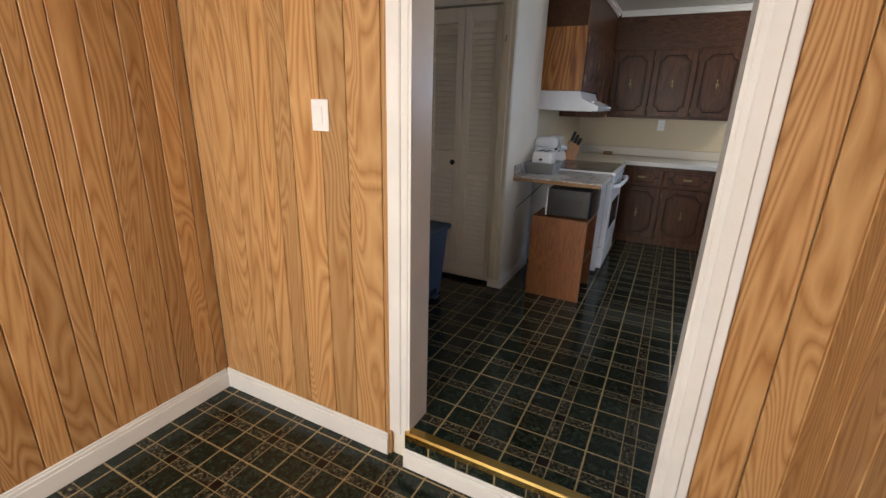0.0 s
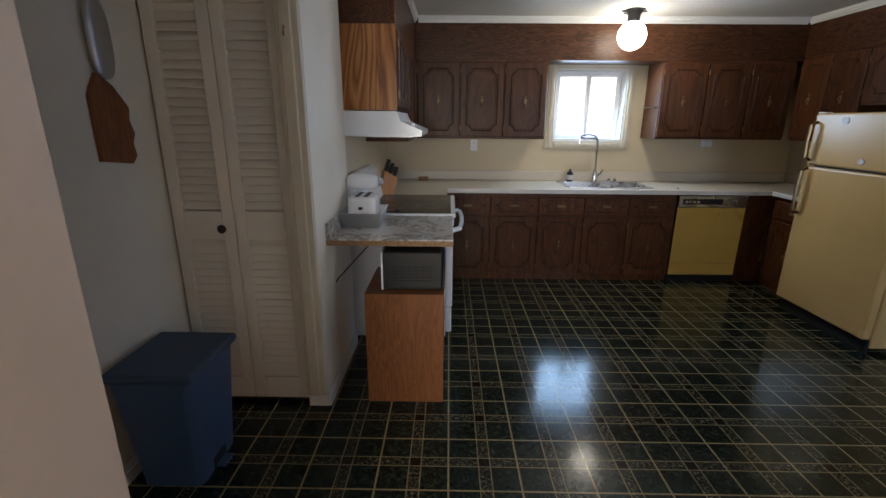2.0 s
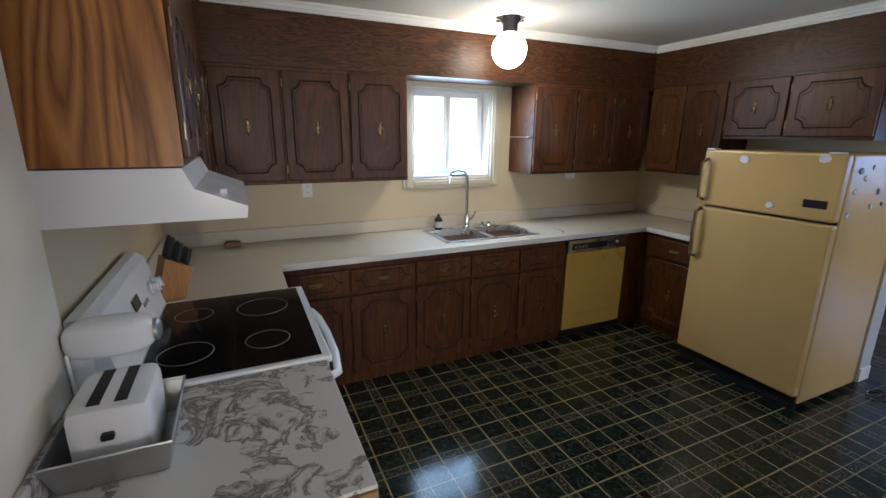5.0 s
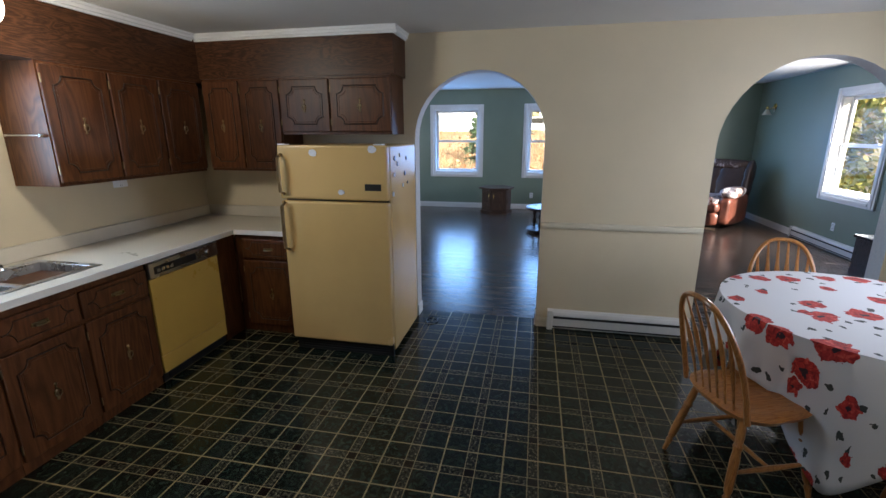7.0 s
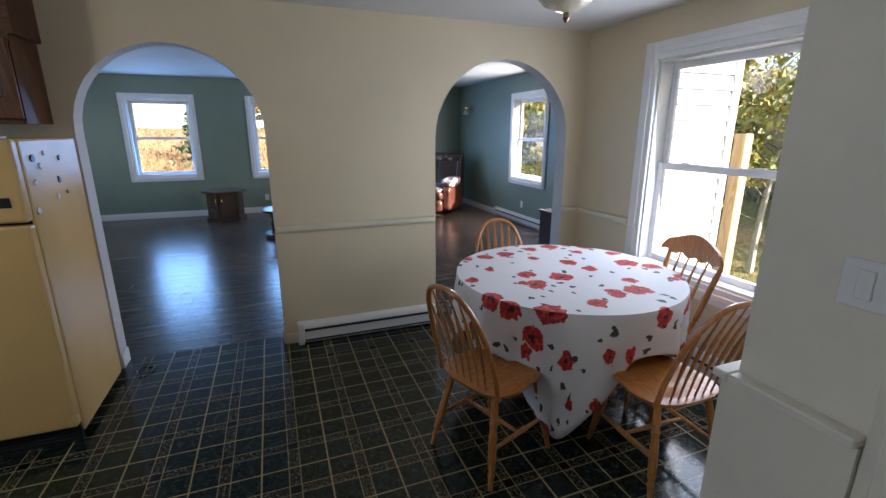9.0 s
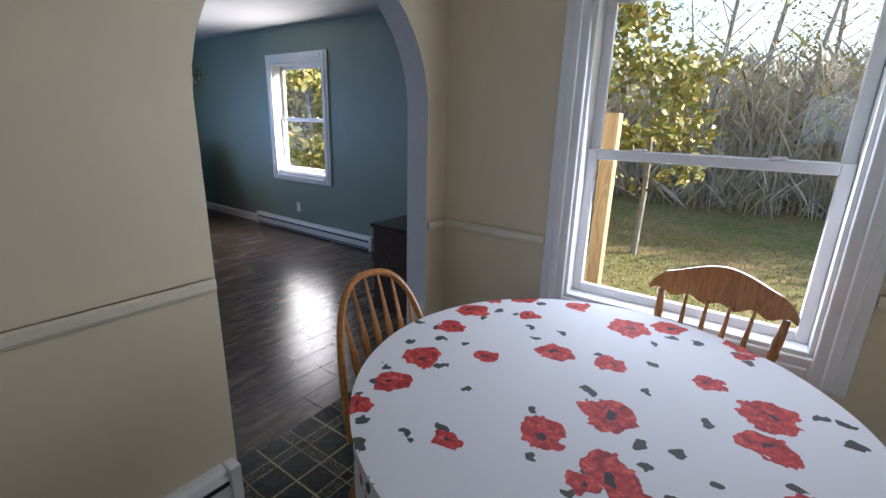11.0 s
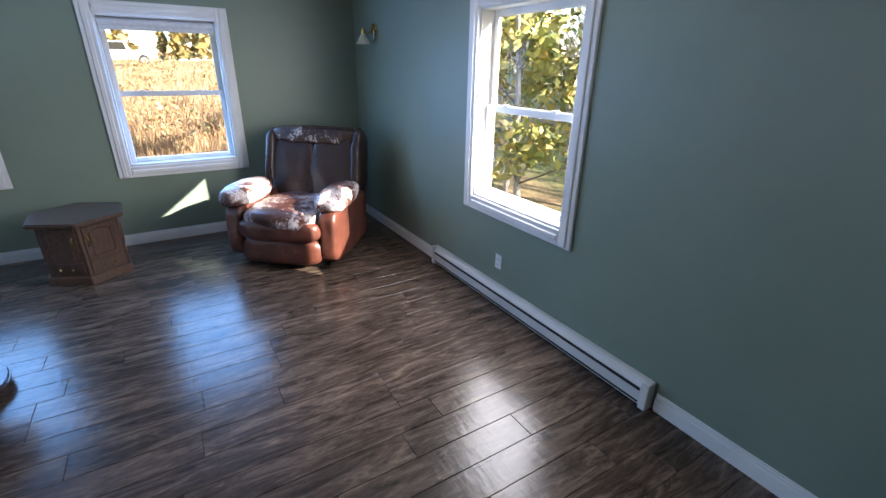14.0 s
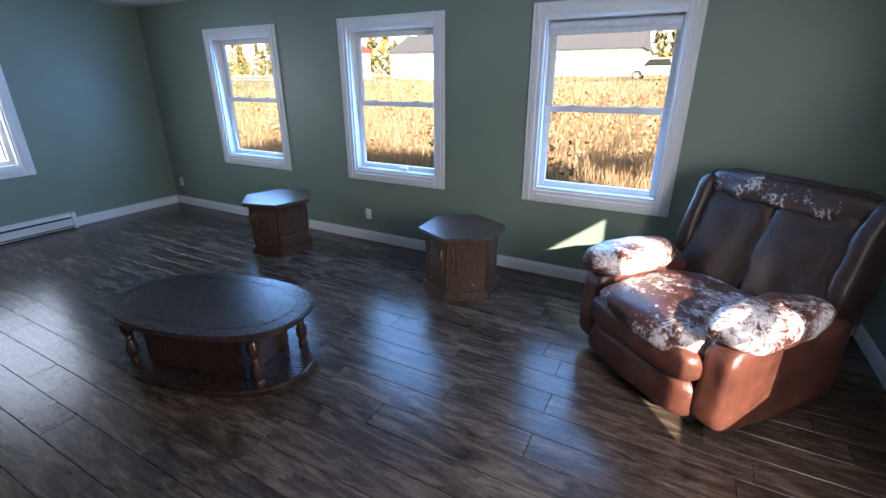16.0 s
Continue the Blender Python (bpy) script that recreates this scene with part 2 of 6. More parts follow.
def leather(name, worn, tone=None):
    """Dark red-brown leather; worn: how much of the surface coat has peeled to pale backing."""
    m, nt, b = nodes_of(name)
    v = mapped(nt)
    n = noise_fac(nt, v, 5, 4)
    fine = noise_fac(nt, v, 160, 3)
    crack = noise_fac(nt, v, 24, 7, 0.75, 2.0)
    c = ramp(nt, n, [(0.3, (0.040, 0.014, 0.010)), (0.55, (0.105, 0.034, 0.022)), (0.8, (0.19, 0.064, 0.040))])
    if tone:
        c = ramp(nt, n, [(0.3, tuple(k * 0.6 for k in tone)), (0.7, tone)])
    wear = mth(nt, 'ADD', mth(nt, 'MULTIPLY', n, 0.5), mth(nt, 'MULTIPLY', crack, 0.5))
    k = ramp(nt, wear, [(0.60 - worn, (0, 0, 0)), (0.66 - worn, (1, 1, 1))])
    c = mix(nt, k, c, ramp(nt, crack, [(0.35, (0.33, 0.27, 0.26)), (0.6, (0.72, 0.66, 0.66))]))
    nt.links.new(c, b.inputs["Base Color"])
    b.inputs["Roughness"].default_value = 0.36
    bump(nt, b, mth(nt, 'ADD', mth(nt, 'MULTIPLY', n, 1.5), mth(nt, 'ADD', mth(nt, 'MULTIPLY', crack, 0.6), mth(nt, 'MULTIPLY', fine, 0.15))), 0.35, 0.01)
    MATS[name] = m


def plaster(name, col):
    """Combed, stippled plaster on the arch reveals."""
    m, nt, b = nodes_of(name)
    v = mapped(nt, (1, 1, 1), (0.6, 0, 0))
    n = noise_fac(nt, v, 45, 4, 0.6, 2.0)
    nt.links.new(ramp(nt, n, [(0.3, tuple(c * 0.85 for c in col)), (0.7, col)]), b.inputs["Base Color"])
    b.inputs["Roughness"].default_value = 0.6
    bump(nt, b, n, 0.8, 0.012)
    MATS[name] = m


def glass(name, rough=0.0):
    m, nt, b = nodes_of(name)
    nt.nodes.remove(b)
    out = nt.nodes["Material Output"]
    tr = add(nt, "ShaderNodeBsdfTransparent")
    gl = add(nt, "ShaderNodeBsdfGlossy", Roughness=0.02)
    lw = add(nt, "ShaderNodeLayerWeight", Blend=0.5)
    fr = nt.nodes.new("ShaderNodeMath")
    fr.operation = 'MULTIPLY_ADD'
    nt.links.new(mth(nt, 'POWER', lw.outputs["Facing"], 4.0), fr.inputs[0])
    fr.inputs[1].default_value, fr.inputs[2].default_value = 0.15, 0.006
    mx = nt.nodes.new("ShaderNodeMixShader")
    nt.links.new(fr.outputs[0], mx.inputs[0])
    nt.links.new(tr.outputs[0], mx.inputs[1])
    nt.links.new(gl.outputs[0], mx.inputs[2])
    nt.links.new(mx.outputs[0], out.inputs[0])
    MATS[name] = m


def lit(name, col, strength):
    m, nt, b = nodes_of(name)
    b.inputs["Base Color"].default_value = (0.9, 0.88, 0.84, 1)
    b.inputs["Roughness"].default_value = 0.25
    b.inputs["Emission Color"].default_value = (*col, 1)
    b.inputs["Emission Strength"].default_value = strength
    MATS[name] = m


def foliage(name, cols, rough=0.6, trans=0.3):
    m, nt, b = nodes_of(name)
    g = nt.nodes.new("ShaderNodeNewGeometry")
    c = ramp(nt, g.outputs["Random Per Island"], [(i / (len(cols) - 1), k) for i, k in enumerate(cols)])
    nt.links.new(c, b.inputs["Base Color"])
    b.inputs["Roughness"].default_value = rough
    b.inputs["Transmission Weight"].default_value = 0.0
    MATS[name] = m


def ground_mat():
    m, nt, b = nodes_of("ground_grass")
    v = mapped(nt)
    n = noise_fac(nt, v, 0.35, 6, 0.65)
    f = noise_fac(nt, v, 9, 5, 0.7)
    c = ramp(nt, f, [(0.3, (0.045, 0.05, 0.015)), (0.5, (0.13, 0.14, 0.035)), (0.7, (0.26, 0.24, 0.09))])
    c2 = ramp(nt, f, [(0.3, (0.14, 0.085, 0.04)), (0.6, (0.30, 0.20, 0.10)), (0.8, (0.42, 0.31, 0.18))])
    c = mix(nt, ramp(nt, n, [(0.4, (0, 0, 0)), (0.6, (1, 1, 1))]), c, c2)
    nt.links.new(c, b.inputs["Base Color"])
    b.inputs["Roughness"].default_value = 0.95
    bump(nt, b, f, 0.6, 0.05)
    MATS["ground_grass"] = m


vinyl_floor()
laminate()
poppy_cloth()
marble()
leather("leather_dark", -0.06, (0.035, 0.019, 0.016))
leather("leather_back", 0.03, (0.045, 0.024, 0.019))
leather("leather_red", -0.01)
leather("leather_worn", 0.10)
leather("leather_pad", 0.12)
plaster("plaster_white", (0.62, 0.62, 0.62))
glass("glass")
ground_mat()
lit("globe_glass", (1.0, 0.93, 0.8), 3.0)
paint("cream_wall", (0.62, 0.53, 0.37), 0.55, 0.035, 1.5, 60, 0.12)
paint("cream_light", (0.80, 0.76, 0.66), 0.5, 0.05, 1.5, 60, 0.12)
paint("teal_wall", (0.205, 0.258, 0.203), 0.42, 0.05, 1.2, 80, 0.12)
paint("ceiling_white", (0.62, 0.61, 0.58), 0.8, 0.04, 1.0, 45, 0.3)
paint("white_trim", (0.74, 0.74, 0.73), 0.35, 0.04, 4, 120, 0.05)
paint("cream_trim", (0.66, 0.60, 0.46), 0.4, 0.06, 4, 120, 0.05)
paint("louver_paint", (0.82, 0.78, 0.68), 0.5, 0.05, 2, 100, 0.06)
paint("vinyl_white", (0.80, 0.81, 0.82), 0.3, 0.02, 4, 120, 0.02)
paint("enamel_white", (0.78, 0.80, 0.82), 0.18, 0.02, 4, 150, 0.02)
paint("counter_cream", (0.60, 0.55, 0.46), 0.32, 0.06, 2, 200, 0.05)
paint("harvest_gold", (0.54, 0.34, 0.075), 0.3, 0.05, 2.5, 220, 0.12)
paint("fridge_cream", (0.60, 0.40, 0.16), 0.22, 0.04, 2.0, 260, 0.15)
paint("black_plastic", (0.012, 0.012, 0.013), 0.35, 0.1, 5, 150, 0.05)
paint("black_glass", (0.006, 0.006, 0.007), 0.14, 0.05, 5, 150, 0.0)
paint("burner_line", (0.22, 0.22, 0.23), 0.3, 0.05)
paint("bin_blue", (0.055, 0.105, 0.21), 0.5, 0.06, 4, 200, 0.08)
paint("bin_blue_lid", (0.04, 0.075, 0.14), 0.5, 0.06, 4, 200, 0.08)
paint("siding_white", (0.56, 0.60, 0.64), 0.5, 0.04, 2, 60, 0.1)
paint("paper", (0.70, 0.72, 0.76), 0.6, 0.1, 30)
paint("particle_board", (0.34, 0.20, 0.10), 0.85, 0.25, 60, 260, 0.4)
paint("asphalt", (0.30, 0.29, 0.28), 0.9, 0.15, 2, 30, 0.3)
paint("red_roof", (0.30, 0.04, 0.035), 0.7, 0.1)
paint("dark_roof", (0.09, 0.08, 0.08), 0.8, 0.1)
paint("car_white", (0.75, 0.76, 0.78), 0.2, 0.02)
# black of the tyres; also colours uncut slots as if shaded inside
paint("rubber", (0.02, 0.02, 0.02), 0.8, 0.1)
paint("shade_glass", (0.66, 0.60, 0.46), 0.25, 0.05, 10, 100, 0.05)
# near-black for the shade inside slots and recesses that aren't cut out
paint("dark_opening", (0.012, 0.012, 0.013), 0.7, 0.05)
paint("heater_white", (0.66, 0.65, 0.62), 0.4, 0.05)
metal("chrome", (0.72, 0.73, 0.75), 0.12, 0.03)
metal("steel", (0.52, 0.52, 0.53), 0.28, 0.06)
metal("brass", (0.72, 0.50, 0.17), 0.2, 0.08)
metal("old_brass", (0.30, 0.22, 0.12), 0.32, 0.2)
metal("tin", (0.55, 0.56, 0.57), 0.35, 0.1)
wood("cabinet_wood", [(0.034, 0.0115, 0.0045), (0.080, 0.029, 0.011), (0.128, 0.050, 0.019)], 'z', 2.0, 0.36, True, 0.0, 0.7, 0.25, (4.0, 8.0))
wood("cabinet_wood_x", [(0.022, 0.008, 0.004), (0.058, 0.022, 0.0095), (0.11, 0.045, 0.019)], 'x', 2.2, 0.36, True, 0.0, 1.2, 0.25)
wood("cabinet_wood_y", [(0.022, 0.008, 0.004), (0.058, 0.022, 0.0095), (0.11, 0.045, 0.019)], 'y', 2.2, 0.36, True, 0.0, 1.2, 0.25)
wood("groove_wood", [(0.008, 0.004, 0.003), (0.022, 0.009, 0.005), (0.04, 0.017, 0.009)], 'z', 2, 0.35, False)
wood("plywood", [(0.09, 0.028, 0.007), (0.28, 0.105, 0.028), (0.46, 0.20, 0.06)], 'z', 1.6, 0.35, False, 0.2, 1.2, 0.35, (3.5, 9.0))
wood("panel_wood", [(0.25, 0.110, 0.034), (0.40, 0.215, 0.084), (0.50, 0.300, 0.135)], 'z', 0.9, 0.46, True, 0.0, 1.05, 0.35, (4.5, 30.0))
wood("stand_wood", [(0.11, 0.038, 0.012), (0.21, 0.078, 0.026), (0.29, 0.12, 0.045)], 'z', 2.0, 0.4, False, 0.0, 0.6)
wood("oak", [(0.20, 0.075, 0.018), (0.40, 0.165, 0.045), (0.52, 0.25, 0.08)], 'z', 2.2, 0.3, True, 0.25, 0.6)
wood("oak_seat", [(0.24, 0.085, 0.020), (0.44, 0.175, 0.045), (0.54, 0.24, 0.075)], 'y', 1.8, 0.3, True, 0.3, 0.6)
wood("maple", [(0.36, 0.15, 0.045), (0.50, 0.23, 0.08), (0.58, 0.30, 0.12)], 'z', 2.0, 0.4, False, 0.1, 0.5)
wood("walnut", [(0.012, 0.006, 0.005), (0.032, 0.016, 0.011), (0.062, 0.034, 0.024)], 'z', 2.0, 0.3, True, 0.2)
wood("walnut_top", [(0.012, 0.007, 0.006), (0.028, 0.016, 0.013), (0.05, 0.031, 0.026)], 'y', 2.0, 0.28, False, 0.05)
wood("brown_cab", [(0.030, 0.015, 0.010), (0.065, 0.036, 0.024), (0.110, 0.064, 0.044)], 'z', 2.0, 0.36, True, 0.1)
wood("post_wood", [(0.35, 0.22, 0.11), (0.50, 0.34, 0.18), (0.60, 0.43, 0.25)], 'z', 1.0, 0.7, False)
wood("bark", [(0.16, 0.14, 0.12), (0.30, 0.27, 0.24), (0.44, 0.41, 0.37)], 'z', 1.5, 0.9, True)
wood("twig", [(0.09, 0.07, 0.055), (0.16, 0.13, 0.10), (0.24, 0.20, 0.16)], 'z', 1.5, 0.9, False)
foliage("leaf_autumn", [(0.34, 0.30, 0.07), (0.20, 0.23, 0.06), (0.40, 0.28, 0.07), (0.13, 0.17, 0.05), (0.46, 0.38, 0.10)])
foliage("leaf_spruce", [(0.025, 0.05, 0.022), (0.05, 0.085, 0.035), (0.08, 0.11, 0.05)])
foliage("dry_grass", [(0.27, 0.14, 0.065), (0.36, 0.23, 0.12), (0.20, 0.10, 0.05), (0.40, 0.29, 0.17), (0.24, 0.18, 0.09)])
foliage("rust_shrub", [(0.30, 0.13, 0.06), (0.22, 0.15, 0.06), (0.38, 0.25, 0.13), (0.16, 0.13, 0.04), (0.36, 0.17, 0.08)])
foliage("lawn_grass", [(0.12, 0.16, 0.03), (0.20, 0.22, 0.05), (0.33, 0.29, 0.10), (0.09, 0.11, 0.03)])
foliage("brush", [(0.26, 0.22, 0.19), (0.40, 0.36, 0.32), (0.50, 0.46, 0.41), (0.33, 0.27, 0.20), (0.45, 0.39, 0.14)])
foliage("far_wood", [(0.06, 0.075, 0.03), (0.16, 0.12, 0.035), (0.25, 0.15, 0.04), (0.09, 0.10, 0.04)])


# ---- building tools ----
def mesh_of(name, bm, mats, smooth=False):
    me = bpy.data.meshes.new(name)
    bm.normal_update()
    bm.to_mesh(me)
    bm.free()
    for k in (mats if isinstance(mats, (list, tuple)) else [mats]):
        me.materials.append(MATS[k])
    if smooth:
        me.polygons.foreach_set("use_smooth", [True] * len(me.polygons))
        me.set_sharp_from_angle(angle=radians(38))
    return me


def part(name, bm, material, parent, label="", smooth=False, at=None):
    """Links a bmesh (or a finished mesh) as one object under a thing or a part."""
    me = bm if isinstance(bm, bpy.types.Mesh) else mesh_of(name, bm, material, smooth)
    ob = new(name, me)
    if parent:
        ob.parent = parent
    if at is not None:
        ob.matrix_basis = at
    if label:
        ob["label"] = label
    return ob


def thing(name, label, category, m=None, group="", kind=""):
    ob = new(name)
    ob.empty_display_size = 0.1
    if m is not None:
        ob.matrix_basis = m
    return tagged(ob, label, category, group, kind)


def structure(name, bm, material, label, category, smooth=False):
    ob = part(name, bm, material, None, "", smooth)
    return tagged(ob, label, category, kind="structure")


def bx(bm, x0, y0, z0, x1, y1, z1, bev=0.0, mat=0, seg=1):
    x0, x1 = sorted((x0, x1))
    y0, y1 = sorted((y0, y1))
    z0, z1 = sorted((z0, z1))
    vs = [bm.verts.new((x, y, z)) for z in (z0, z1) for x, y in ((x0, y0), (x1, y0), (x1, y1), (x0, y1))]
    fs = [bm.faces.new([vs[i] for i in q]) for q in ((3, 2, 1, 0), (4, 5, 6, 7), (0, 1, 5, 4), (1, 2, 6, 5), (2, 3, 7, 6), (3, 0, 4, 7))]
    for f in fs:
        f.material_index = mat
    if bev:
        es = {e for f in fs for e in f.edges}
        r = bmesh.ops.bevel(bm, geom=list(es), offset=bev, segments=seg, affect='EDGES', profile=0.5)
        for f in r["faces"]:
            f.material_index = mat
    return bm


def box(*a, **k):
    return bx(bmesh.new(), *a, **k)


def prism(pts, axis, a, b, mat=0, bm=None):
    """A polygon, in the two axes other than axis, drawn out from a to b."""
    bm = bm or bmesh.new()
    pl = {'x': lambda u, v, w: (w, u, v), 'y': lambda u, v, w: (u, w, v), 'z': lambda u, v, w: (u, v, w)}[axis]
    lo = [bm.verts.new(pl(u, v, a)) for u, v in pts]
    hi = [bm.verts.new(pl(u, v, b)) for u, v in pts]
    fs = [bm.faces.new(lo), bm.faces.new(hi)]
    n = len(pts)
    for i in range(n):
        fs.append(bm.faces.new((lo[i], lo[(i + 1) % n], hi[(i + 1) % n], hi[i])))
    for f in fs:
        f.material_index = mat
    bmesh.ops.recalc_face_normals(bm, faces=fs)
    return bm


def lathe(profile, n=16, bm=None, m=None):
    """Turned shape: profile of (radius, z)."""
    bm = bm or bmesh.new()
    m = m or Matrix()
    rings = []
    for r, z in profile:
        rings.append([bm.verts.new(m @ Vector((r * math.cos(2 * math.pi * i / n), r * math.sin(2 * math.pi * i / n), z))) for i in range(n)])
    fs = []
    for a, b in zip(rings, rings[1:]):
        for i in range(n):
            fs.append(bm.faces.new((a[i], a[(i + 1) % n], b[(i + 1) % n], b[i])))
    for ring in (rings[0], rings[-1]):
        fs.append(bm.faces.new(ring))
    bmesh.ops.recalc_face_normals(bm, faces=fs)
    return bm


def between(a, b):
    """Pose at a with z towards b, and the distance."""
    a, b = Vector(a), Vector(b)
    d = b - a
    return Matrix.Translation(a) @ d.to_track_quat('Z', 'Y').to_matrix().to_4x4(), d.length


def tube(pts, radii, n=8, bm=None, flat=1.0, up=None, closed=False):
    """A tube along points; flat squeezes it along the side way."""
    bm = bm or bmesh.new()
    pts = [Vector(p) for p in pts]
    if not isinstance(radii, (list, tuple)):
        radii = [radii] * len(pts)
    rings, k = [], len(pts)
    ref = Vector(up) if up else None
    for i, (p, r) in enumerate(zip(pts, radii)):
        if closed:
            t = (pts[(i + 1) % k] - pts[i - 1]).normalized()
        else:
            t = (pts[min(i + 1, k - 1)] - pts[max(i - 1, 0)]).normalized()
        s = ref if ref and abs(ref.dot(t)) < 0.95 else (Vector((0, 0, 1)) if abs(t.z) < 0.9 else Vector((1, 0, 0)))
        u = t.cross(s).normalized()
        w = u.cross(t)
        rings.append([bm.verts.new(p + r * (math.cos(2 * math.pi * j / n) * u + flat * math.sin(2 * math.pi * j / n) * w)) for j in range(n)])
    fs = []
    pairs = list(zip(rings, rings[1:])) + ([(rings[-1], rings[0])] if closed else [])
    for a, b in pairs:
        for j in range(n):
            fs.append(bm.faces.new((a[j], a[(j + 1) % n], b[(j + 1) % n], b[j])))
    if not closed:
        fs += [bm.faces.new(rings[0]), bm.faces.new(rings[-1])]
    bmesh.ops.recalc_face_normals(bm, faces=fs)
    return bm


def pillow(cx, cy, cz, sx, sy, sz, k=4.0, n=10, bm=None, wob=0.0, seed=0.0, m=None):
    """A rounded, stuffed block with half sizes sx, sy, sz."""
    bm = bm or bmesh.new()
    tmp = bmesh.new()
    bmesh.ops.create_cube(tmp, size=2)
    bmesh.ops.subdivide_edges(tmp, edges=tmp.edges[:], cuts=n, use_grid_fill=True)
    idx = {}
    for v in tmp.verts:
        p = v.co
        q = p / ((abs(p.x) ** k + abs(p.y) ** k + abs(p.z) ** k) ** (1 / k))
        d = 1 + wob * noise.noise(Vector((q.x * sx, q.y * sy, q.z * sz)) * 9 + Vector((seed, seed * 2, 0)))
        w = Vector((cx + q.x * sx * d, cy + q.y * sy * d, cz + q.z * sz * d))
        idx[v] = bm.verts.new(m @ w if m else w)
    for f in tmp.faces:
        bm.faces.new([idx[v] for v in f.verts])
    tmp.free()
    return bm


def wall_with_holes(axis, a0, a1, z0, z1, d0, d1, holes, bm=None, mats=(0, 0)):
    """A wall along axis ('x' or 'y') from a0 to a1, between depths d0 and d1, with rectangular holes (a, b, low, high)."""
    bm = bm or bmesh.new()
    cuts = sorted({a0, a1, *[h[0] for h in holes], *[h[1] for h in holes]})
    for u, v in zip(cuts, cuts[1:]):
        mid = (u + v) / 2
        zs = [z0]
        for h in sorted((h for h in holes if h[0] < mid < h[1]), key=lambda h: h[2]):
            zs += [h[2], h[3]]
        zs.append(z1)
        for lo, hi in zip(zs[::2], zs[1::2]):
            if hi - lo > 1e-4:
                if axis == 'x':
                    bx(bm, u, d0, lo, v, d1, hi)
                else:
                    bx(bm, d0, u, lo, d1, v, hi)
    bmesh.ops.remove_doubles(bm, verts=bm.verts[:], dist=1e-5)
    return bm

# ---- structure ----
KC, LC = 2.36, 2.50            # ceilings of kitchen and living room
EF = -0.18                     # floor of the entry, one step down
AX0, AX1 = 3.06, 3.20          # the wall with the arches
TH = 0.14

structure("floor_hall", box(-1.9, 2.02, -0.2, -1.26, 4.3, 0.0), "vinyl", "dark green vinyl floor before the pantry", "floor")
structure("floor_kitchen", box(-1.26, 2.02, -0.2, AX0 + 0.14, 6.4, 0.0), "vinyl", "dark green vinyl kitchen floor with gold grid lines", "floor")
structure("floor_nook", box(0.4, 0.5, -0.2, AX0 + 0.14, 2.02, 0.0), "vinyl", "dark green vinyl floor of the dining nook", "floor")
structure("floor_step", box(-0.87, 1.86, -0.2, 0.12, 2.02, 0.0), "vinyl", "green vinyl on the doorway step", "floor")
structure("floor_entry", box(-2.2, -1.44, -0.38, 0.5, 1.9, EF), "vinyl", "dark green vinyl entry floor with gold lines", "floor")
living_floor = structure("floor_living", box(AX1, -0.85, -0.2, 9.26, 6.83, -0.010), "groove_wood", "dark grey-brown scraped laminate plank floor", "floor")

# ceilings
structure("ceiling_kitchen", box(-2.3, 1.9, KC, AX0 + 0.07, 6.5, KC + 0.2), "ceiling_white", "plain off-white kitchen ceiling", "ceiling")
structure("ceiling_nook", box(0.36, 0.45, KC, AX0 + 0.07, 1.9, KC + 0.2), "ceiling_white", "plain off-white ceiling of the dining nook", "ceiling")
structure("ceiling_entry", box(-2.3, -1.5, 2.3, 0.5, 1.9, 2.5), "ceiling_white", "plain white entry ceiling", "ceiling")
# unseen gable, added to keep the low sun out of the nook window
bm = prism([(-2.4, 2.5), (0.62, 2.5), (-0.9, 3.9)], 'y', -1.7, 2.2)
structure("roof_entry_sun_block", bm, "dark_roof", "unseen dark gable roof added over the entry to block low sun", "roof")
structure("ceiling_living", box(AX1 - 0.07, -1.0, LC, 9.4, 6.95, LC + 0.2), "ceiling_white", "plain white living room ceiling", "ceiling")

# kitchen north wall, with the sink window
KW = (0.60, 1.31, 1.27, 1.97)
structure("wall_north_kitchen", wall_with_holes('x', -1.26, AX0, -0.2, KC, 6.28, 6.42, [KW]), "cream_wall", "cream painted kitchen wall above the counter", "wall")
structure("wall_west_kitchen", box(-1.26, 3.75, -0.2, -1.12, 6.28, KC), "cream_wall", "cream painted wall behind the stove", "wall")
# pantry closet: side wall, head over its door, and its dark inside
structure("wall_pantry_side", box(-1.18, 3.60, 0.0, -1.08, 4.30, KC), "cream_light", "off-white pantry side wall with scuffs", "wall")
structure("wall_pantry_head", box(-1.78, 3.60, 2.04, -1.18, 3.70, KC), "cream_light", "off-white wall above the louvered door", "wall")
structure("wall_pantry_back", box(-1.92, 4.2, -0.2, -1.26, 4.3, KC), "cream_light", "plain pantry back wall", "wall")
structure("wall_west_hall", box(-1.92, 1.9, -0.2, -1.78, 4.2, KC), "cream_light", "off-white wall beside the bin", "wall")

# doorway wall between entry and kitchen: panelled on one side, painted on the other
DOOR = (-0.87, 0.12, -0.2, 2.02)
structure("wall_doorway", wall_with_holes('x', -2.2, 0.50, -0.2, KC, 1.905, 2.02, [DOOR]), "cream_light", "painted wall round the kitchen doorway", "wall")
structure("wall_nook_west", box(0.44, 0.62, -0.2, 0.50, 1.905, KC), "cream_light", "painted west wall of the dining nook", "wall")
SW_K = (1.28, 2.295, 0.61, 2.045)
structure("wall_nook_south", wall_with_holes('x', 0.38, AX0, -0.2, KC, 0.48, 0.62, [SW_K]), "cream_wall", "cream painted wall with a tall window", "wall")

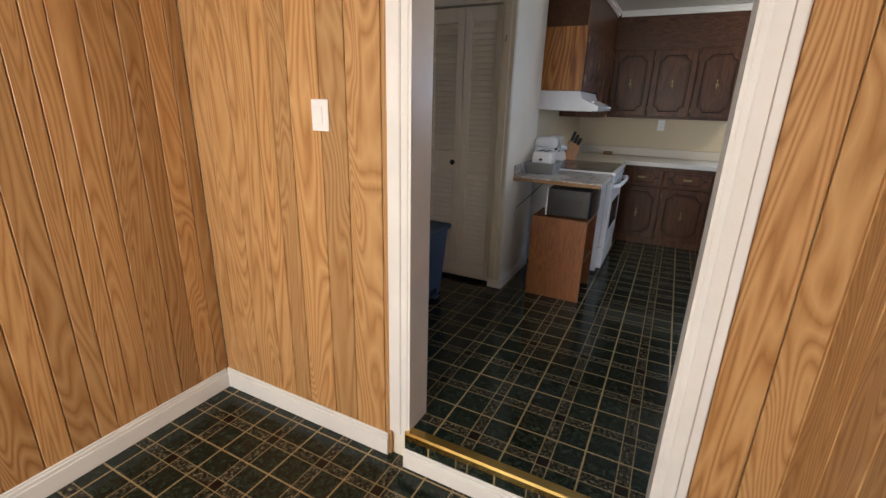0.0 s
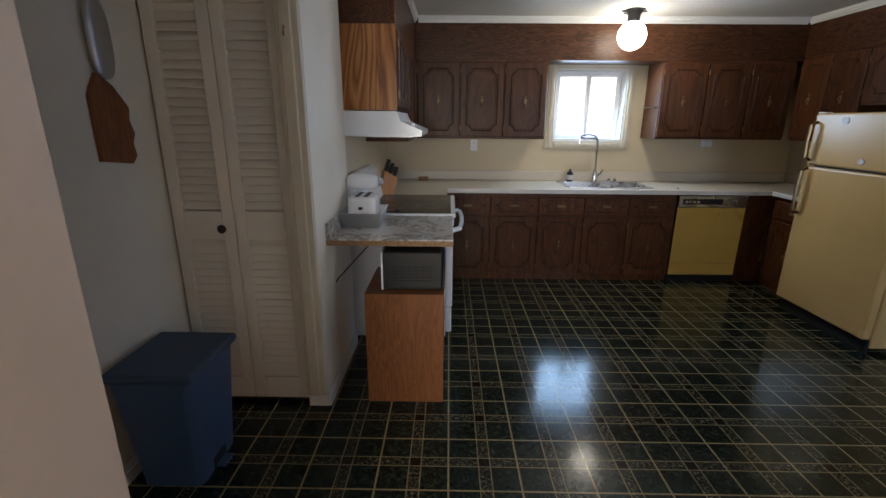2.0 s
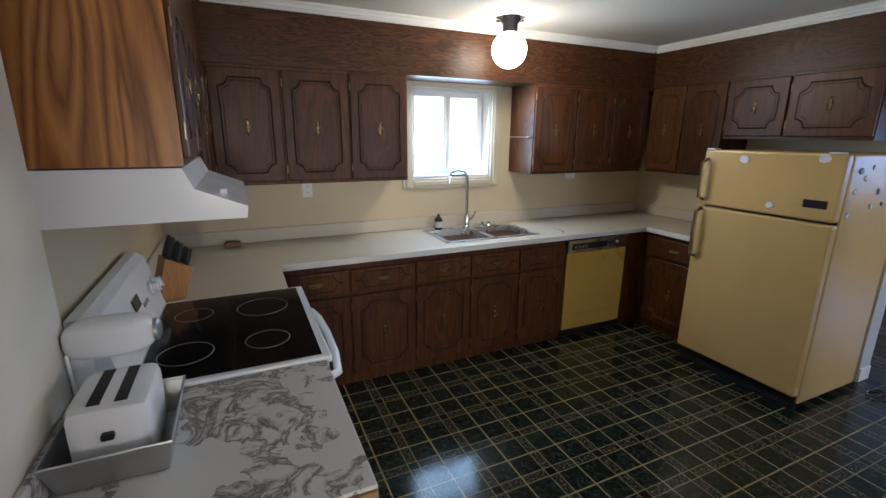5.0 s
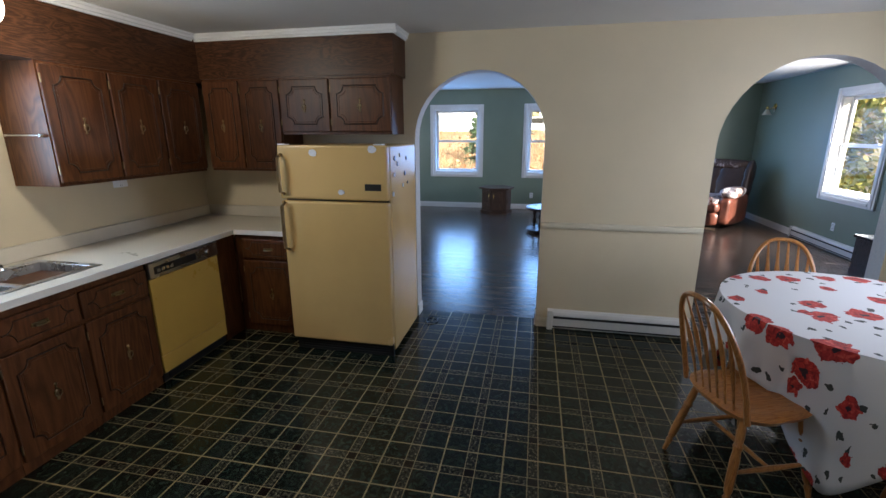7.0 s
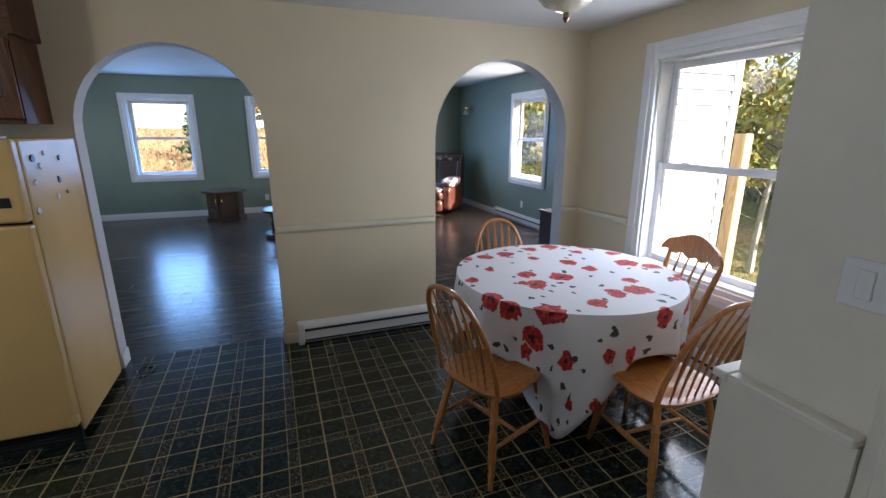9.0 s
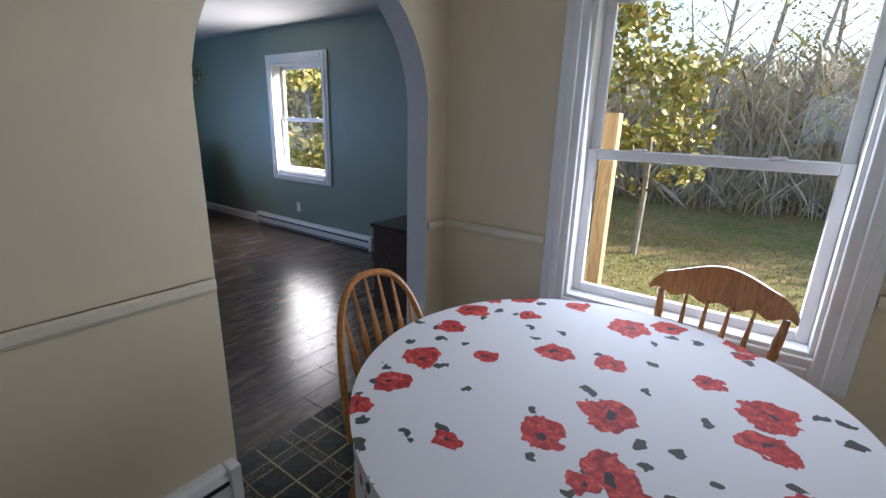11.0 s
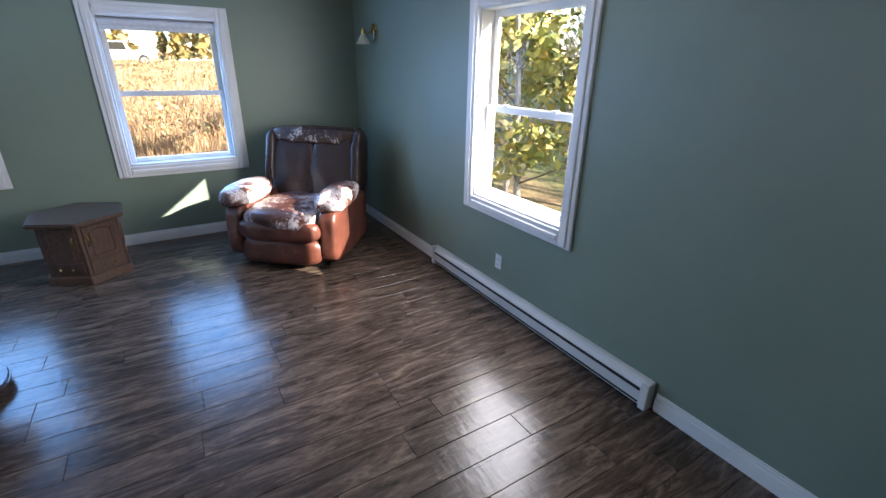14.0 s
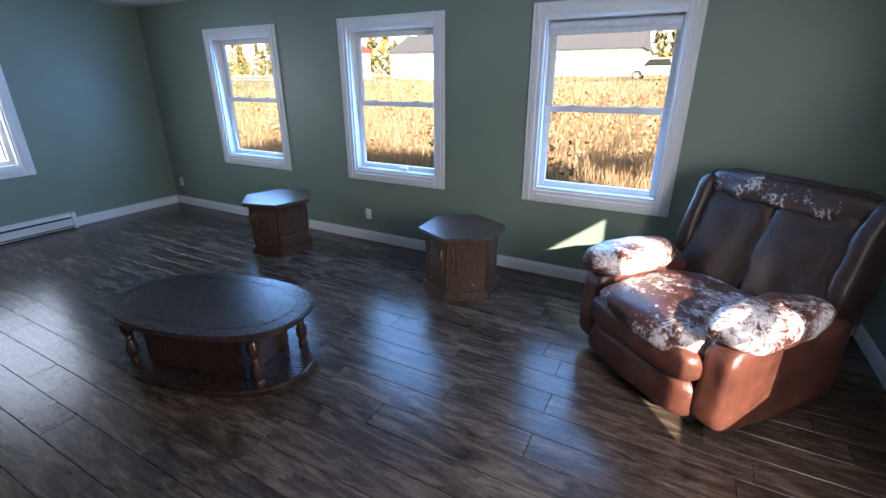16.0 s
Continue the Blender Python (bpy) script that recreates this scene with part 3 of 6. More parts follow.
# entry shell
structure("wall_entry_west", box(-2.22, -1.44, -0.4, -2.08, 1.905, 2.3), "cream_light", "entry wall behind the panelling", "wall")
structure("wall_entry_east", box(0.44, -1.44, -0.4, 0.50, 0.62, 2.3), "cream_light", "entry east wall", "wall")
# unseen opening, put in so that daylight can reach the entry
structure("wall_entry_south", wall_with_holes('x', -2.22, 0.50, -0.4, 2.3, -1.44, -1.30, [(-1.5, -0.5, 0.8, 1.9)]), "cream_light", "entry wall with an unseen opening assumed for daylight", "wall")


def arch_wall():
    """Wall with two round-headed openings down to the floor."""
    def head(y0, y1, spring, top, n=20):
        c, h = (y0 + y1) / 2, (y1 - y0) / 2
        pts = [(y0, 0.0)]
        for i in range(n + 1):
            a = math.pi * (1 - i / n)
            pts.append((c + h * math.cos(a), spring + (top - spring) * math.sin(a)))
        pts.append((y1, 0.0))
        return pts
    outline = [(-0.83, 0.0)] + head(0.79, 1.99, 1.51, 2.11) + head(3.205, 4.25, 1.56, 2.08) + [(6.78, 0.0), (6.78, LC), (-0.83, LC)]
    bm = prism(outline, 'x', AX0, AX1)
    for f in bm.faces:
        n, c = f.normal, f.calc_center_median()
        if n.x < -0.9:
            f.material_index = 0
        elif n.x > 0.9:
            f.material_index = 1
        else:
            f.material_index = 2
    bmesh.ops.triangulate(bm, faces=bm.faces[:])
    return structure("wall_arches", bm, ["cream_wall", "teal_wall", "plaster_white"], "cream wall with two round-headed openings", "wall")


arch_wall()
structure("threshold_sill", box(AX0, -0.83, -0.2, AX1, 6.78, -0.004), "walnut", "dark strip in the openings between the floors", "threshold")

# living room shell
W_E = [(0.555, 1.52, 0.775, 2.10), (2.49, 3.455, 0.775, 2.10), (4.495, 5.46, 0.775, 2.10)]
structure("wall_east_living", wall_with_holes('y', -0.83, 6.78, -0.2, LC, 9.21, 9.35, W_E), "teal_wall", "sage green wall with three windows", "wall")
W_S = (5.855, 6.815, 0.775, 2.10)
structure("wall_south_living", wall_with_holes('x', AX0, 9.35, -0.2, LC, -0.97, -0.83, [W_S]), "teal_wall", "teal green wall with one window", "wall")
W_N = (6.55, 7.60, 0.775, 2.10)
structure("wall_north_living", wall_with_holes('x', AX0, 9.35, -0.2, LC, 6.78, 6.92, [W_N]), "teal_wall", "sage green wall with one window", "wall")


# ---- windows ----
def window(name, w, z0, z1, m, label, depth=0.14, casing=0.10, slider=False, blind=False, cas_mat="white_trim", lock=True):
    """Window in its own frame: x along the wall, y outwards, origin on the wall's inner face under the middle of the opening."""
    e = thing(name, label, "window", m, kind="structure")
    h = w / 2

    def board(a, b, c, d, nm):
        bm = bx(bmesh.new(), a, -0.022, b, c, 0.0, d, 0.004)
        if c - a > d - b:
            bx(bm, a + 0.01, -0.032, (b + d) / 2 - 0.02, c - 0.01, -0.018, (b + d) / 2 + 0.02, 0.005)
        else:
            bx(bm, (a + c) / 2 - 0.02, -0.032, b + 0.01, (a + c) / 2 + 0.02, -0.018, d - 0.01, 0.005)
        part(nm, bm, cas_mat, e)
    board(-h - casing, z0 - casing, -h + 0.004, z1 + casing, "casing")
    board(h - 0.004, z0 - casing, h + casing, z1 + casing, "casing")
    board(-h + 0.004, z1 - 0.004, h - 0.004, z1 + casing, "casing")
    board(-h + 0.004, z0 - casing, h - 0.004, z0 + 0.004, "casing")
    bm = bmesh.new()
    bx(bm, -h, 0, z0, -h + 0.02, depth + 0.02, z1)
    bx(bm, h - 0.02, 0, z0, h, depth + 0.02, z1)
    bx(bm, -h + 0.02, 0, z1 - 0.02, h - 0.02, depth + 0.02, z1)
    part("jamb", bm, "white_trim", e)
    part("window_sill", box(-h + 0.02, -0.01, z0, h - 0.02, depth + 0.03, z0 + 0.025, bev=0.004), "white_trim", e)

    def sash(a, b, c, d, y, t=0.045):
        bm = bmesh.new()
        bx(bm, a, y, b, a + t, y + 0.03, d, 0.004)
        bx(bm, c - t, y, b, c, y + 0.03, d, 0.004)
        bx(bm, a + t, y, b, c - t, y + 0.03, b + t, 0.004)
        bx(bm, a + t, y, d - t, c - t, y + 0.03, d, 0.004)
        s = part("sash", bm, "vinyl_white", e)
        g = part("pane", box(a + t - 0.004, y + 0.012, b + t - 0.004, c - t + 0.004, y + 0.018, d - t + 0.004), "glass", s)
        g.visible_shadow = False
        return s
    i = 0.02
    if slider:
        sash(-h + i, z0 + 0.025, 0.02, z1 - i, depth - 0.06)
        sash(-0.02, z0 + 0.025, h - i, z1 - i, depth - 0.025)
    else:
        mid = z0 + (z1 - z0) * 0.5
        sash(-h + i, z0 + 0.025, h - i, mid + 0.022, depth - 0.065)
        sash(-h + i, mid - 0.022, h - i, z1 - i, depth - 0.030)
        if lock:
            for s in (-0.25, 0.25):
                part("sash_lock", box(s * w - 0.03, depth - 0.075, mid + 0.022, s * w + 0.03, depth - 0.045, mid + 0.034, bev=0.004), "vinyl_white", e)
    if blind:
        bm = bmesh.new()
        tube([(-h + 0.025, 0.05, z1 - 0.065), (h - 0.025, 0.05, z1 - 0.065)], 0.035, 14, bm)
        bx(bm, -h + 0.03, 0.03, z1 - 0.125, h - 0.03, 0.036, z1 - 0.08)
        part("roller_blind", bm, "paper", e, "rolled-up white blind", True)
    return e


def wide(h):
    return h[1] - h[0], (h[0] + h[1]) / 2


for i, hole in enumerate(W_E):
    w, c = wide(hole)
    window("window_%d" % (i + 1), w, hole[2], hole[3], pose(9.21, c, 0, 0, 0, -90),
           ["white double-hung window with a rolled blind over a field", "white double-hung window over the golden field", "white double-hung window towards the road and houses"][i], blind=(i == 0))
w, c = wide(W_S)
window("window_4", w, W_S[2], W_S[3], pose(c, -0.83, 0, 0, 0, 180), "sunlit white double-hung window in the teal wall")
w, c = wide(W_N)
window("window_5", w, W_N[2], W_N[3], pose(c, 6.78, 0), "white double-hung window in the sage wall")
w, c = wide(SW_K)
window("window_6", w, SW_K[2], SW_K[3], pose(c, 0.62, 0, 0, 0, 180), "tall white double-hung window by the dining table", casing=0.115)
w, c = wide(KW)
window("window_7", w, KW[2], KW[3], pose(c, 6.28, 0), "white sliding window over the sink", slider=True, casing=0.075, cas_mat="cream_trim")




# ---- trim ----
def rail_profile(bm, axis, a, b, face, z, out, h=0.05, t=0.028):
    """Chair rail along x or y on the plane face, standing out by out (+1 or -1)."""
    for zz0, zz1, d in ((z - h / 2, z + h / 2, t * 0.55), (z - h / 4, z + h / 2.4, t), (z + h / 3, z + h / 2, t * 0.8)):
        if axis == 'y':
            bx(bm, face, a, zz0, face + out * d, b, zz1, 0.003)
        else:
            bx(bm, a, face, zz0, b, face + out * d, zz1, 0.003)


def chair_rail(axis, a, b, face, out):
    bm = bmesh.new()
    rail_profile(bm, axis, a, b, face, 0.885, out)
    structure("trim_chair_rail", bm, "cream_trim", "cream moulded chair rail on the wall", "chair rail")


chair_rail('y', 2.0, 3.20, AX0, -1)
chair_rail('y', 0.65, 0.785, AX0, -1)
chair_rail('x', 2.415, 3.03, 0.62, 1)
chair_rail('x', 0.53, 1.16, 0.62, 1)


bm = bmesh.new()
bx(bm, 0.206, 2.02, 0.0, 0.50, 2.05, 0.90)
bx(bm, 0.50, 1.80, 0.0, 0.525, 2.05, 0.90)
structure("wall_wainscot", bm, "cream_light", "painted low wainscot round the wall's end", "wall")
bm = bmesh.new()
bx(bm, 0.206, 2.022, 0.90, 0.498, 2.068, 0.925, 0.004)
bx(bm, 0.498, 1.80, 0.90, 0.543, 2.068, 0.925, 0.004)
structure("trim_wainscot_cap", bm, "louver_paint", "pale wooden cap on the low wainscot", "trim")


def baseboard(axis, a, b, face, out, mat="white_trim", h=0.11, z=0.0, t=0.016):
    bm = bmesh.new()
    for z0, z1, d in ((z, z + h * 0.72, t), (z + h * 0.72, z + h * 0.88, t * 0.75), (z + h * 0.88, z + h, t * 0.45)):
        if axis == 'y':
            bx(bm, face, a, z0, face + out * d, b, z1, 0.002)
        else:
            bx(bm, a, face, z0, b, face + out * d, z1, 0.002)
    structure("baseboard", bm, mat, "painted moulded baseboard along the wall", "baseboard")


baseboard('y', -0.81, 6.78, 9.21, -1)
baseboard('x', 7.36, 9.19, -0.83, 1)
baseboard('x', 3.22, 5.04, -0.83, 1)
baseboard('x', 3.22, 5.8, 6.78, -1)
baseboard('x', 7.94, 9.19, 6.78, -1)
baseboard('y', -0.81, 0.78, AX1, 1)
baseboard('y', 2.0, 3.20, AX1, 1)
baseboard('y', 4.26, 6.76, AX1, 1)
baseboard('y', 3.11, 3.20, AX0, -1, "cream_trim", 0.08)
baseboard('y', 2.0, 2.07, AX0, -1, "cream_trim", 0.08)
baseboard('y', 0.64, 0.785, AX0, -1, "cream_trim", 0.08)
baseboard('x', 0.52, 1.0, 0.62, 1, "cream_trim", 0.08)
baseboard('x', 0.21, 0.525, 2.05, 1, "cream_trim", 0.08)
baseboard('y', 0.64, 2.03, 0.50, 1, "cream_trim", 0.08)
baseboard('y', 3.60, 4.3, -1.08, 1, "white_trim", 0.08)
baseboard('y', 2.03, 3.58, -1.78, 1, "white_trim", 0.08)
baseboard('x', -2.06, -0.97, 1.885, -1, "white_trim", 0.115, EF)
baseboard('y', -1.28, 1.87, -2.06, 1, "white_trim", 0.115, EF)
baseboard('x', -0.87, 0.12, 1.86, -1, "white_trim", 0.095, EF)
for y in (0.79, 1.99, 3.205, 4.25):
    s = 1 if y in (0.79, 3.205) else -1
    structure("baseboard", box(AX0 + 0.004, y, 0, AX1 - 0.004, y + s * 0.012, 0.10, bev=0.003), "white_trim", "white baseboard return in the arch reveal", "baseboard")

# doorway lining and casings, brass strip on the step
dl = bmesh.new()
bx(dl, -0.87, 1.87, -0.06, -0.852, 2.022, 2.02)
bx(dl, 0.102, 1.87, -0.06, 0.12, 2.022, 2.02)
bx(dl, -0.852, 1.87, 2.0, 0.102, 2.022, 2.02)
structure("door_lining", dl, "white_trim", "white painted doorway lining without a door", "door frame")
for nm, a, b in (("trim_door_casing", -0.955, -0.862), ("trim_door_casing", 0.112, 0.205)):
    for face, s in ((1.884, -1), (2.02, 1))[:1 if a < 0 else 2]:
        bm = bmesh.new()
        bx(bm, a, face, -0.03, b, face + s * 0.018, 2.09, 0.004)
        bx(bm, a + 0.02, face, -0.03, b - 0.03, face + s * 0.026, 2.085, 0.004)
        structure(nm, bm, "white_trim" if s < 0 else "louver_paint", "white moulded door casing", "door trim")
bm = box(-0.862, 1.866, 2.012, 0.112, 1.884, 2.09, bev=0.004)
structure("trim_door_head", bm, "white_trim", "white casing over the doorway", "door trim")
bm = bmesh.new()
bx(bm, -0.865, 1.852, -0.012, 0.115, 1.90, 0.006, 0.004)
bx(bm, -0.865, 1.848, -0.03, 0.115, 1.858, 0.002, 0.003)
structure("trim_step_edge", bm, "brass", "brass-coloured metal strip along the step edge", "threshold")
structure("trim_step_riser", box(-0.87, 1.862, -0.09, 0.12, 1.872, -0.01), "panel_wood", "wooden riser under the brass strip", "step")

# crown moulding and soffits over the kitchen cabinets
SF = 5.95
EFX = 2.75
bm = bmesh.new()
bx(bm, -1.12, SF, 2.0, AX0, 6.28, KC)
structure("trim_soffit_north", bm, "cabinet_wood_x", "dark wooden soffit over the sink wall cabinets", "soffit")
structure("trim_soffit_east", box(EFX, 4.32, 2.03, AX0, SF, KC), "cabinet_wood_y", "dark wooden soffit over the refrigerator", "soffit")
structure("trim_soffit_west", box(-1.12, 4.40, 2.0, -0.78, SF, KC), "cabinet_wood_y", "dark wooden soffit over the stove", "soffit")


def crown(axis, a, b, face, out):
    bm = bmesh.new()
    for z0, z1, d in ((KC - 0.055, KC, 0.014), (KC - 0.04, KC, 0.026), (KC - 0.018, KC, 0.036)):
        if axis == 'y':
            bx(bm, face, a, z0, face + out * d, b, z1, 0.003)
        else:
            bx(bm, a, face, z0, b, face + out * d, z1, 0.003)
    structure("trim_crown", bm, "white_trim", "white crown moulding under the ceiling", "moulding")


crown('x', -0.744, EFX - 0.036, SF, -1)
crown('y', 4.284, SF, EFX, -1)
crown('y', 4.364, SF, -0.78, 1)
crown('x', EFX, AX0, 4.32, -1)
crown('x', -1.08, -0.78, 4.40, -1)


# ---- kitchen cabinets ----
def groove(bm, w, h, x, y, z, t=0.0034, mat=1):
    """A routed line round the door panel."""
    c = min(0.055, w * 0.18)
    before = set(bm.faces)
    ring = []
    for sx, sz in ((-1, 1), (1, 1), (1, -1), (-1, -1)):
        cx, cz = sx * w / 2, sz * h / 2
        a0 = {(-1, 1): -90, (1, 1): 180, (1, -1): 90, (-1, -1): 0}[(sx, sz)]
        a1 = {(-1, 1): 0, (1, 1): 270, (1, -1): 180, (-1, -1): 90}[(sx, sz)]
        # the corner is scooped inwards, with a small nib at either end
        arc = [math.radians(a0 + (a1 - a0) * i / 6) for i in range(7)]
        ring += [(cx + c * math.cos(a), cz + c * math.sin(a)) for a in arc]
    tube([(x + u, y, z + v) for u, v in ring], t, 4, bm, closed=True, up=(0, 1, 0))
    for f in bm.faces:
        if f not in before:
            f.material_index = mat


HANDLES = {}


def door_pull():
    """Ring pull on a shaped back plate."""
    if "pull" not in HANDLES:
        bm = bmesh.new()
        lathe([(0.002, 0), (0.013, 0.0), (0.011, 0.004), (0.004, 0.006)], 10, bm, Matrix.Rotation(radians(90), 4, 'X'))
        lathe([(0.001, 0), (0.010, 0.0), (0.006, 0.004), (0.002, 0.006)], 8, bm, Matrix.Translation((0, 0, 0.038)) @ Matrix.Rotation(radians(90), 4, 'X'))
        lathe([(0.001, 0), (0.009, 0.0), (0.006, 0.004), (0.002, 0.006)], 8, bm, Matrix.Translation((0, 0, -0.042)) @ Matrix.Rotation(radians(90), 4, 'X'))
        tube([(0.016 * math.cos(a), -0.008, -0.012 + 0.020 * math.sin(a)) for a in [2 * math.pi * i / 14 for i in range(14)]], 0.003, 6, bm, closed=True)
        bx(bm, -0.004, -0.003, -0.04, 0.004, 0.0, 0.036)
        HANDLES["pull"] = mesh_of("handle", bm, "old_brass", True)
    return HANDLES["pull"]


def drawer_pull():
    if "drawer" not in HANDLES:
        bm = bmesh.new()
        bx(bm, -0.04, -0.003, -0.010, 0.04, 0.0, 0.010, 0.002)
        tube([(-0.03, -0.002, 0.0), (-0.03, -0.018, -0.004), (-0.015, -0.022, -0.006), (0.015, -0.022, -0.006), (0.03, -0.018, -0.004), (0.03, -0.002, 0.0)], 0.0035, 6, bm)
        HANDLES["drawer"] = mesh_of("handle", bm, "old_brass", True)
    return HANDLES["drawer"]


def hinge_mesh():
    if "hinge" not in HANDLES:
        bm = bmesh.new()
        bx(bm, -0.004, -0.008, -0.024, 0.004, 0.0, 0.024, 0.002)
        HANDLES["hinge"] = mesh_of("hinge", bm, "old_brass")
    return HANDLES["hinge"]


def cab_front(e, x0, x1, z0, z1, drawer=False, handle=True, hinge=1):
    """A door or drawer front in the plane y = 0 of the cabinet, facing -y."""
    bm = box(x0 + 0.006, -0.02, z0 + 0.006, x1 - 0.006, 0.0, z1 - 0.006, bev=0.006, seg=2)
    w, h = x1 - x0 - 0.012, z1 - z0 - 0.012
    cx, cz = (x0 + x1) / 2, (z0 + z1) / 2
    if drawer:
        groove(bm, w - 0.07, h - 0.05, cx, -0.020, cz, 0.003)
    else:
        groove(bm, w - 0.11, h - 0.11, cx, -0.020, cz, 0.0048)
        groove(bm, w - 0.145, h - 0.145, cx, -0.020, cz, 0.0022, 0)
    d = part("drawer_front" if drawer else "door", bm, ["cabinet_wood", "groove_wood"], e)
    if handle:
        part("handle", drawer_pull() if drawer else door_pull(), None, d, "antique brass pull", at=pose(cx, -0.021, cz))
    if not drawer:
        for z in (z0 + 0.08, z1 - 0.08):
            part("hinge", hinge_mesh(), None, d, at=pose(x0 + 0.005 if hinge > 0 else x1 - 0.005, -0.012, z))
    return d


def cabinet(name, label, m, w, z0, z1, depth, doors, drawers=None, group="kitchen cabinets", side="cabinet_wood", open_top=False):
    """Unit with its front in the plane y = 0, from x = 0 to w, going back to y = depth."""
    e = thing(name, label, "cabinet", m, group)
    bm = box(0, 0.0005, z0, w, depth, z1)
    part("body", bm, side, e)
    for a, b, lo, hi in doors:
        cab_front(e, a, b, lo, hi)
    for a, b, lo, hi in drawers or ():
        cab_front(e, a, b, lo, hi, True)
    return e


UL = "dark stained wooden wall cabinet door unit with routed panels"
for a, b in ((-0.76, -0.36), (-0.36, 0.05), (0.05, 0.45)):
    cabinet("wall_cabinet", UL, pose(a, SF, 0), b - a - 0.002, 1.30, 1.998, 0.328, [(0.0, b - a, 1.315, 1.985)])
for a, b in ((1.50, 1.91), (1.91, 2.30), (2.30, 2.70)):
    cabinet("wall_cabinet", UL, pose(a, SF, 0), b - a - 0.002, 1.31, 1.998, 0.328, [(0.0, b - a, 1.325, 1.985)])
for a, b, z in ((5.93, 5.60, 1.31), (5.60, 5.25, 1.31), (5.25, 4.83, 1.60), (4.83, 4.34, 1.60)):
    cabinet("wall_cabinet", UL if z < 1.5 else "short dark wooden wall cabinet over the refrigerator", pose(EFX, a, 0, 0, 0, -90), a - b - 0.002, z, 2.028, 0.308,
            [(0.0, a - b, z + 0.015, 2.015)])
# over the hood, its near end bare plywood
hc = thing("wall_cabinet", "wooden wall cabinet with a plywood end above the range hood", "cabinet", pose(-0.78, 4.405, 0, 0, 0, 90), "kitchen cabinets")
part("body", box(0.012, 0.0005, 1.525, 0.78, 0.338, 1.998), "cabinet_wood", hc)
part("end_panel", box(0.0, -0.004, 1.52, 0.0115, 0.338, 2.30), "plywood", hc, "orange grained plywood end panel")
cab_front(hc, 0.02, 0.40, 1.535, 1.985)
cab_front(hc, 0.40, 0.78, 1.535, 1.985)
cabinet("wall_cabinet", "dark wooden corner wall cabinet beside the hood", pose(-0.78, 5.19, 0, 0, 0, 90), 0.75, 1.30, 1.998, 0.338, [(0.0, 0.38, 1.315, 1.985), (0.38, 0.75, 1.315, 1.985)])

BL = "dark stained base cabinet with a drawer above a door"
BY = 5.62
for a, b in ((-0.49, -0.07), (-0.07, 0.37), (0.37, 0.79), (0.79, 1.20), (1.20, 1.63)):
    cabinet("base_cabinet", BL, pose(a, BY, 0), b - a - 0.002, 0.0, 0.828, 0.655, [(0.0, b - a, 0.06, 0.625)], [(0.0, b - a, 0.635, 0.80)])
cabinet("base_cabinet", "dark wooden corner filler beside the dishwasher", pose(2.275, BY, 0), 0.22, 0.0, 0.828, 0.655, [])
cabinet("base_cabinet", BL, pose(2.50, 5.615, 0, 0, 0, -90), 0.56, 0.0, 0.828, 0.555, [(0.06, 0.54, 0.06, 0.625)], [(0.06, 0.54, 0.635, 0.80)])
cabinet("base_cabinet", "dark wooden corner base cabinet behind the stove", pose(-0.495, 5.15, 0, 0, 0, 90), 0.465, 0.0, 0.828, 0.62, [])

# worktop with sink opening, and backsplash
SX0, SX1, SY0, SY1 = 0.66, 1.44, 5.72, 6.17
wt = thing("worktop", "cream laminate worktop running round the kitchen corner", "worktop", kind="structure")
bm = bmesh.new()
for a, b, c, d in ((-1.118, 5.60, SX0, 6.278), (SX1, 5.60, 3.058, 6.278), (SX0, 5.60, SX1, SY0), (SX0, SY1, SX1, 6.278), (-1.118, 5.15, -0.47, 5.60), (2.47, 5.03, 3.058, 5.60)):
    bx(bm, a, b, 0.83, c, d, 0.87)
part("top", bm, "counter_cream", wt)
bm = bmesh.new()
bx(bm, -1.118, 6.26, 0.8705, 3.058, 6.279, 0.965, 0.004)
bx(bm, -1.119, 5.15, 0.8705, -1.10, 6.26, 0.965, 0.004)
bx(bm, 3.04, 5.03, 0.8705, 3.059, 6.26, 0.965, 0.004)
part("backsplash", bm, "counter_cream", wt)
bm = bmesh.new()
bx(bm, -0.466, 5.592, 0.832, 2.462, 5.5995, 0.872, 0.003)
bx(bm, 2.462, 5.03, 0.832, 2.4695, 5.592, 0.872, 0.003)
part("edge_strip", bm, "white_trim", wt, "worn pale front edge")


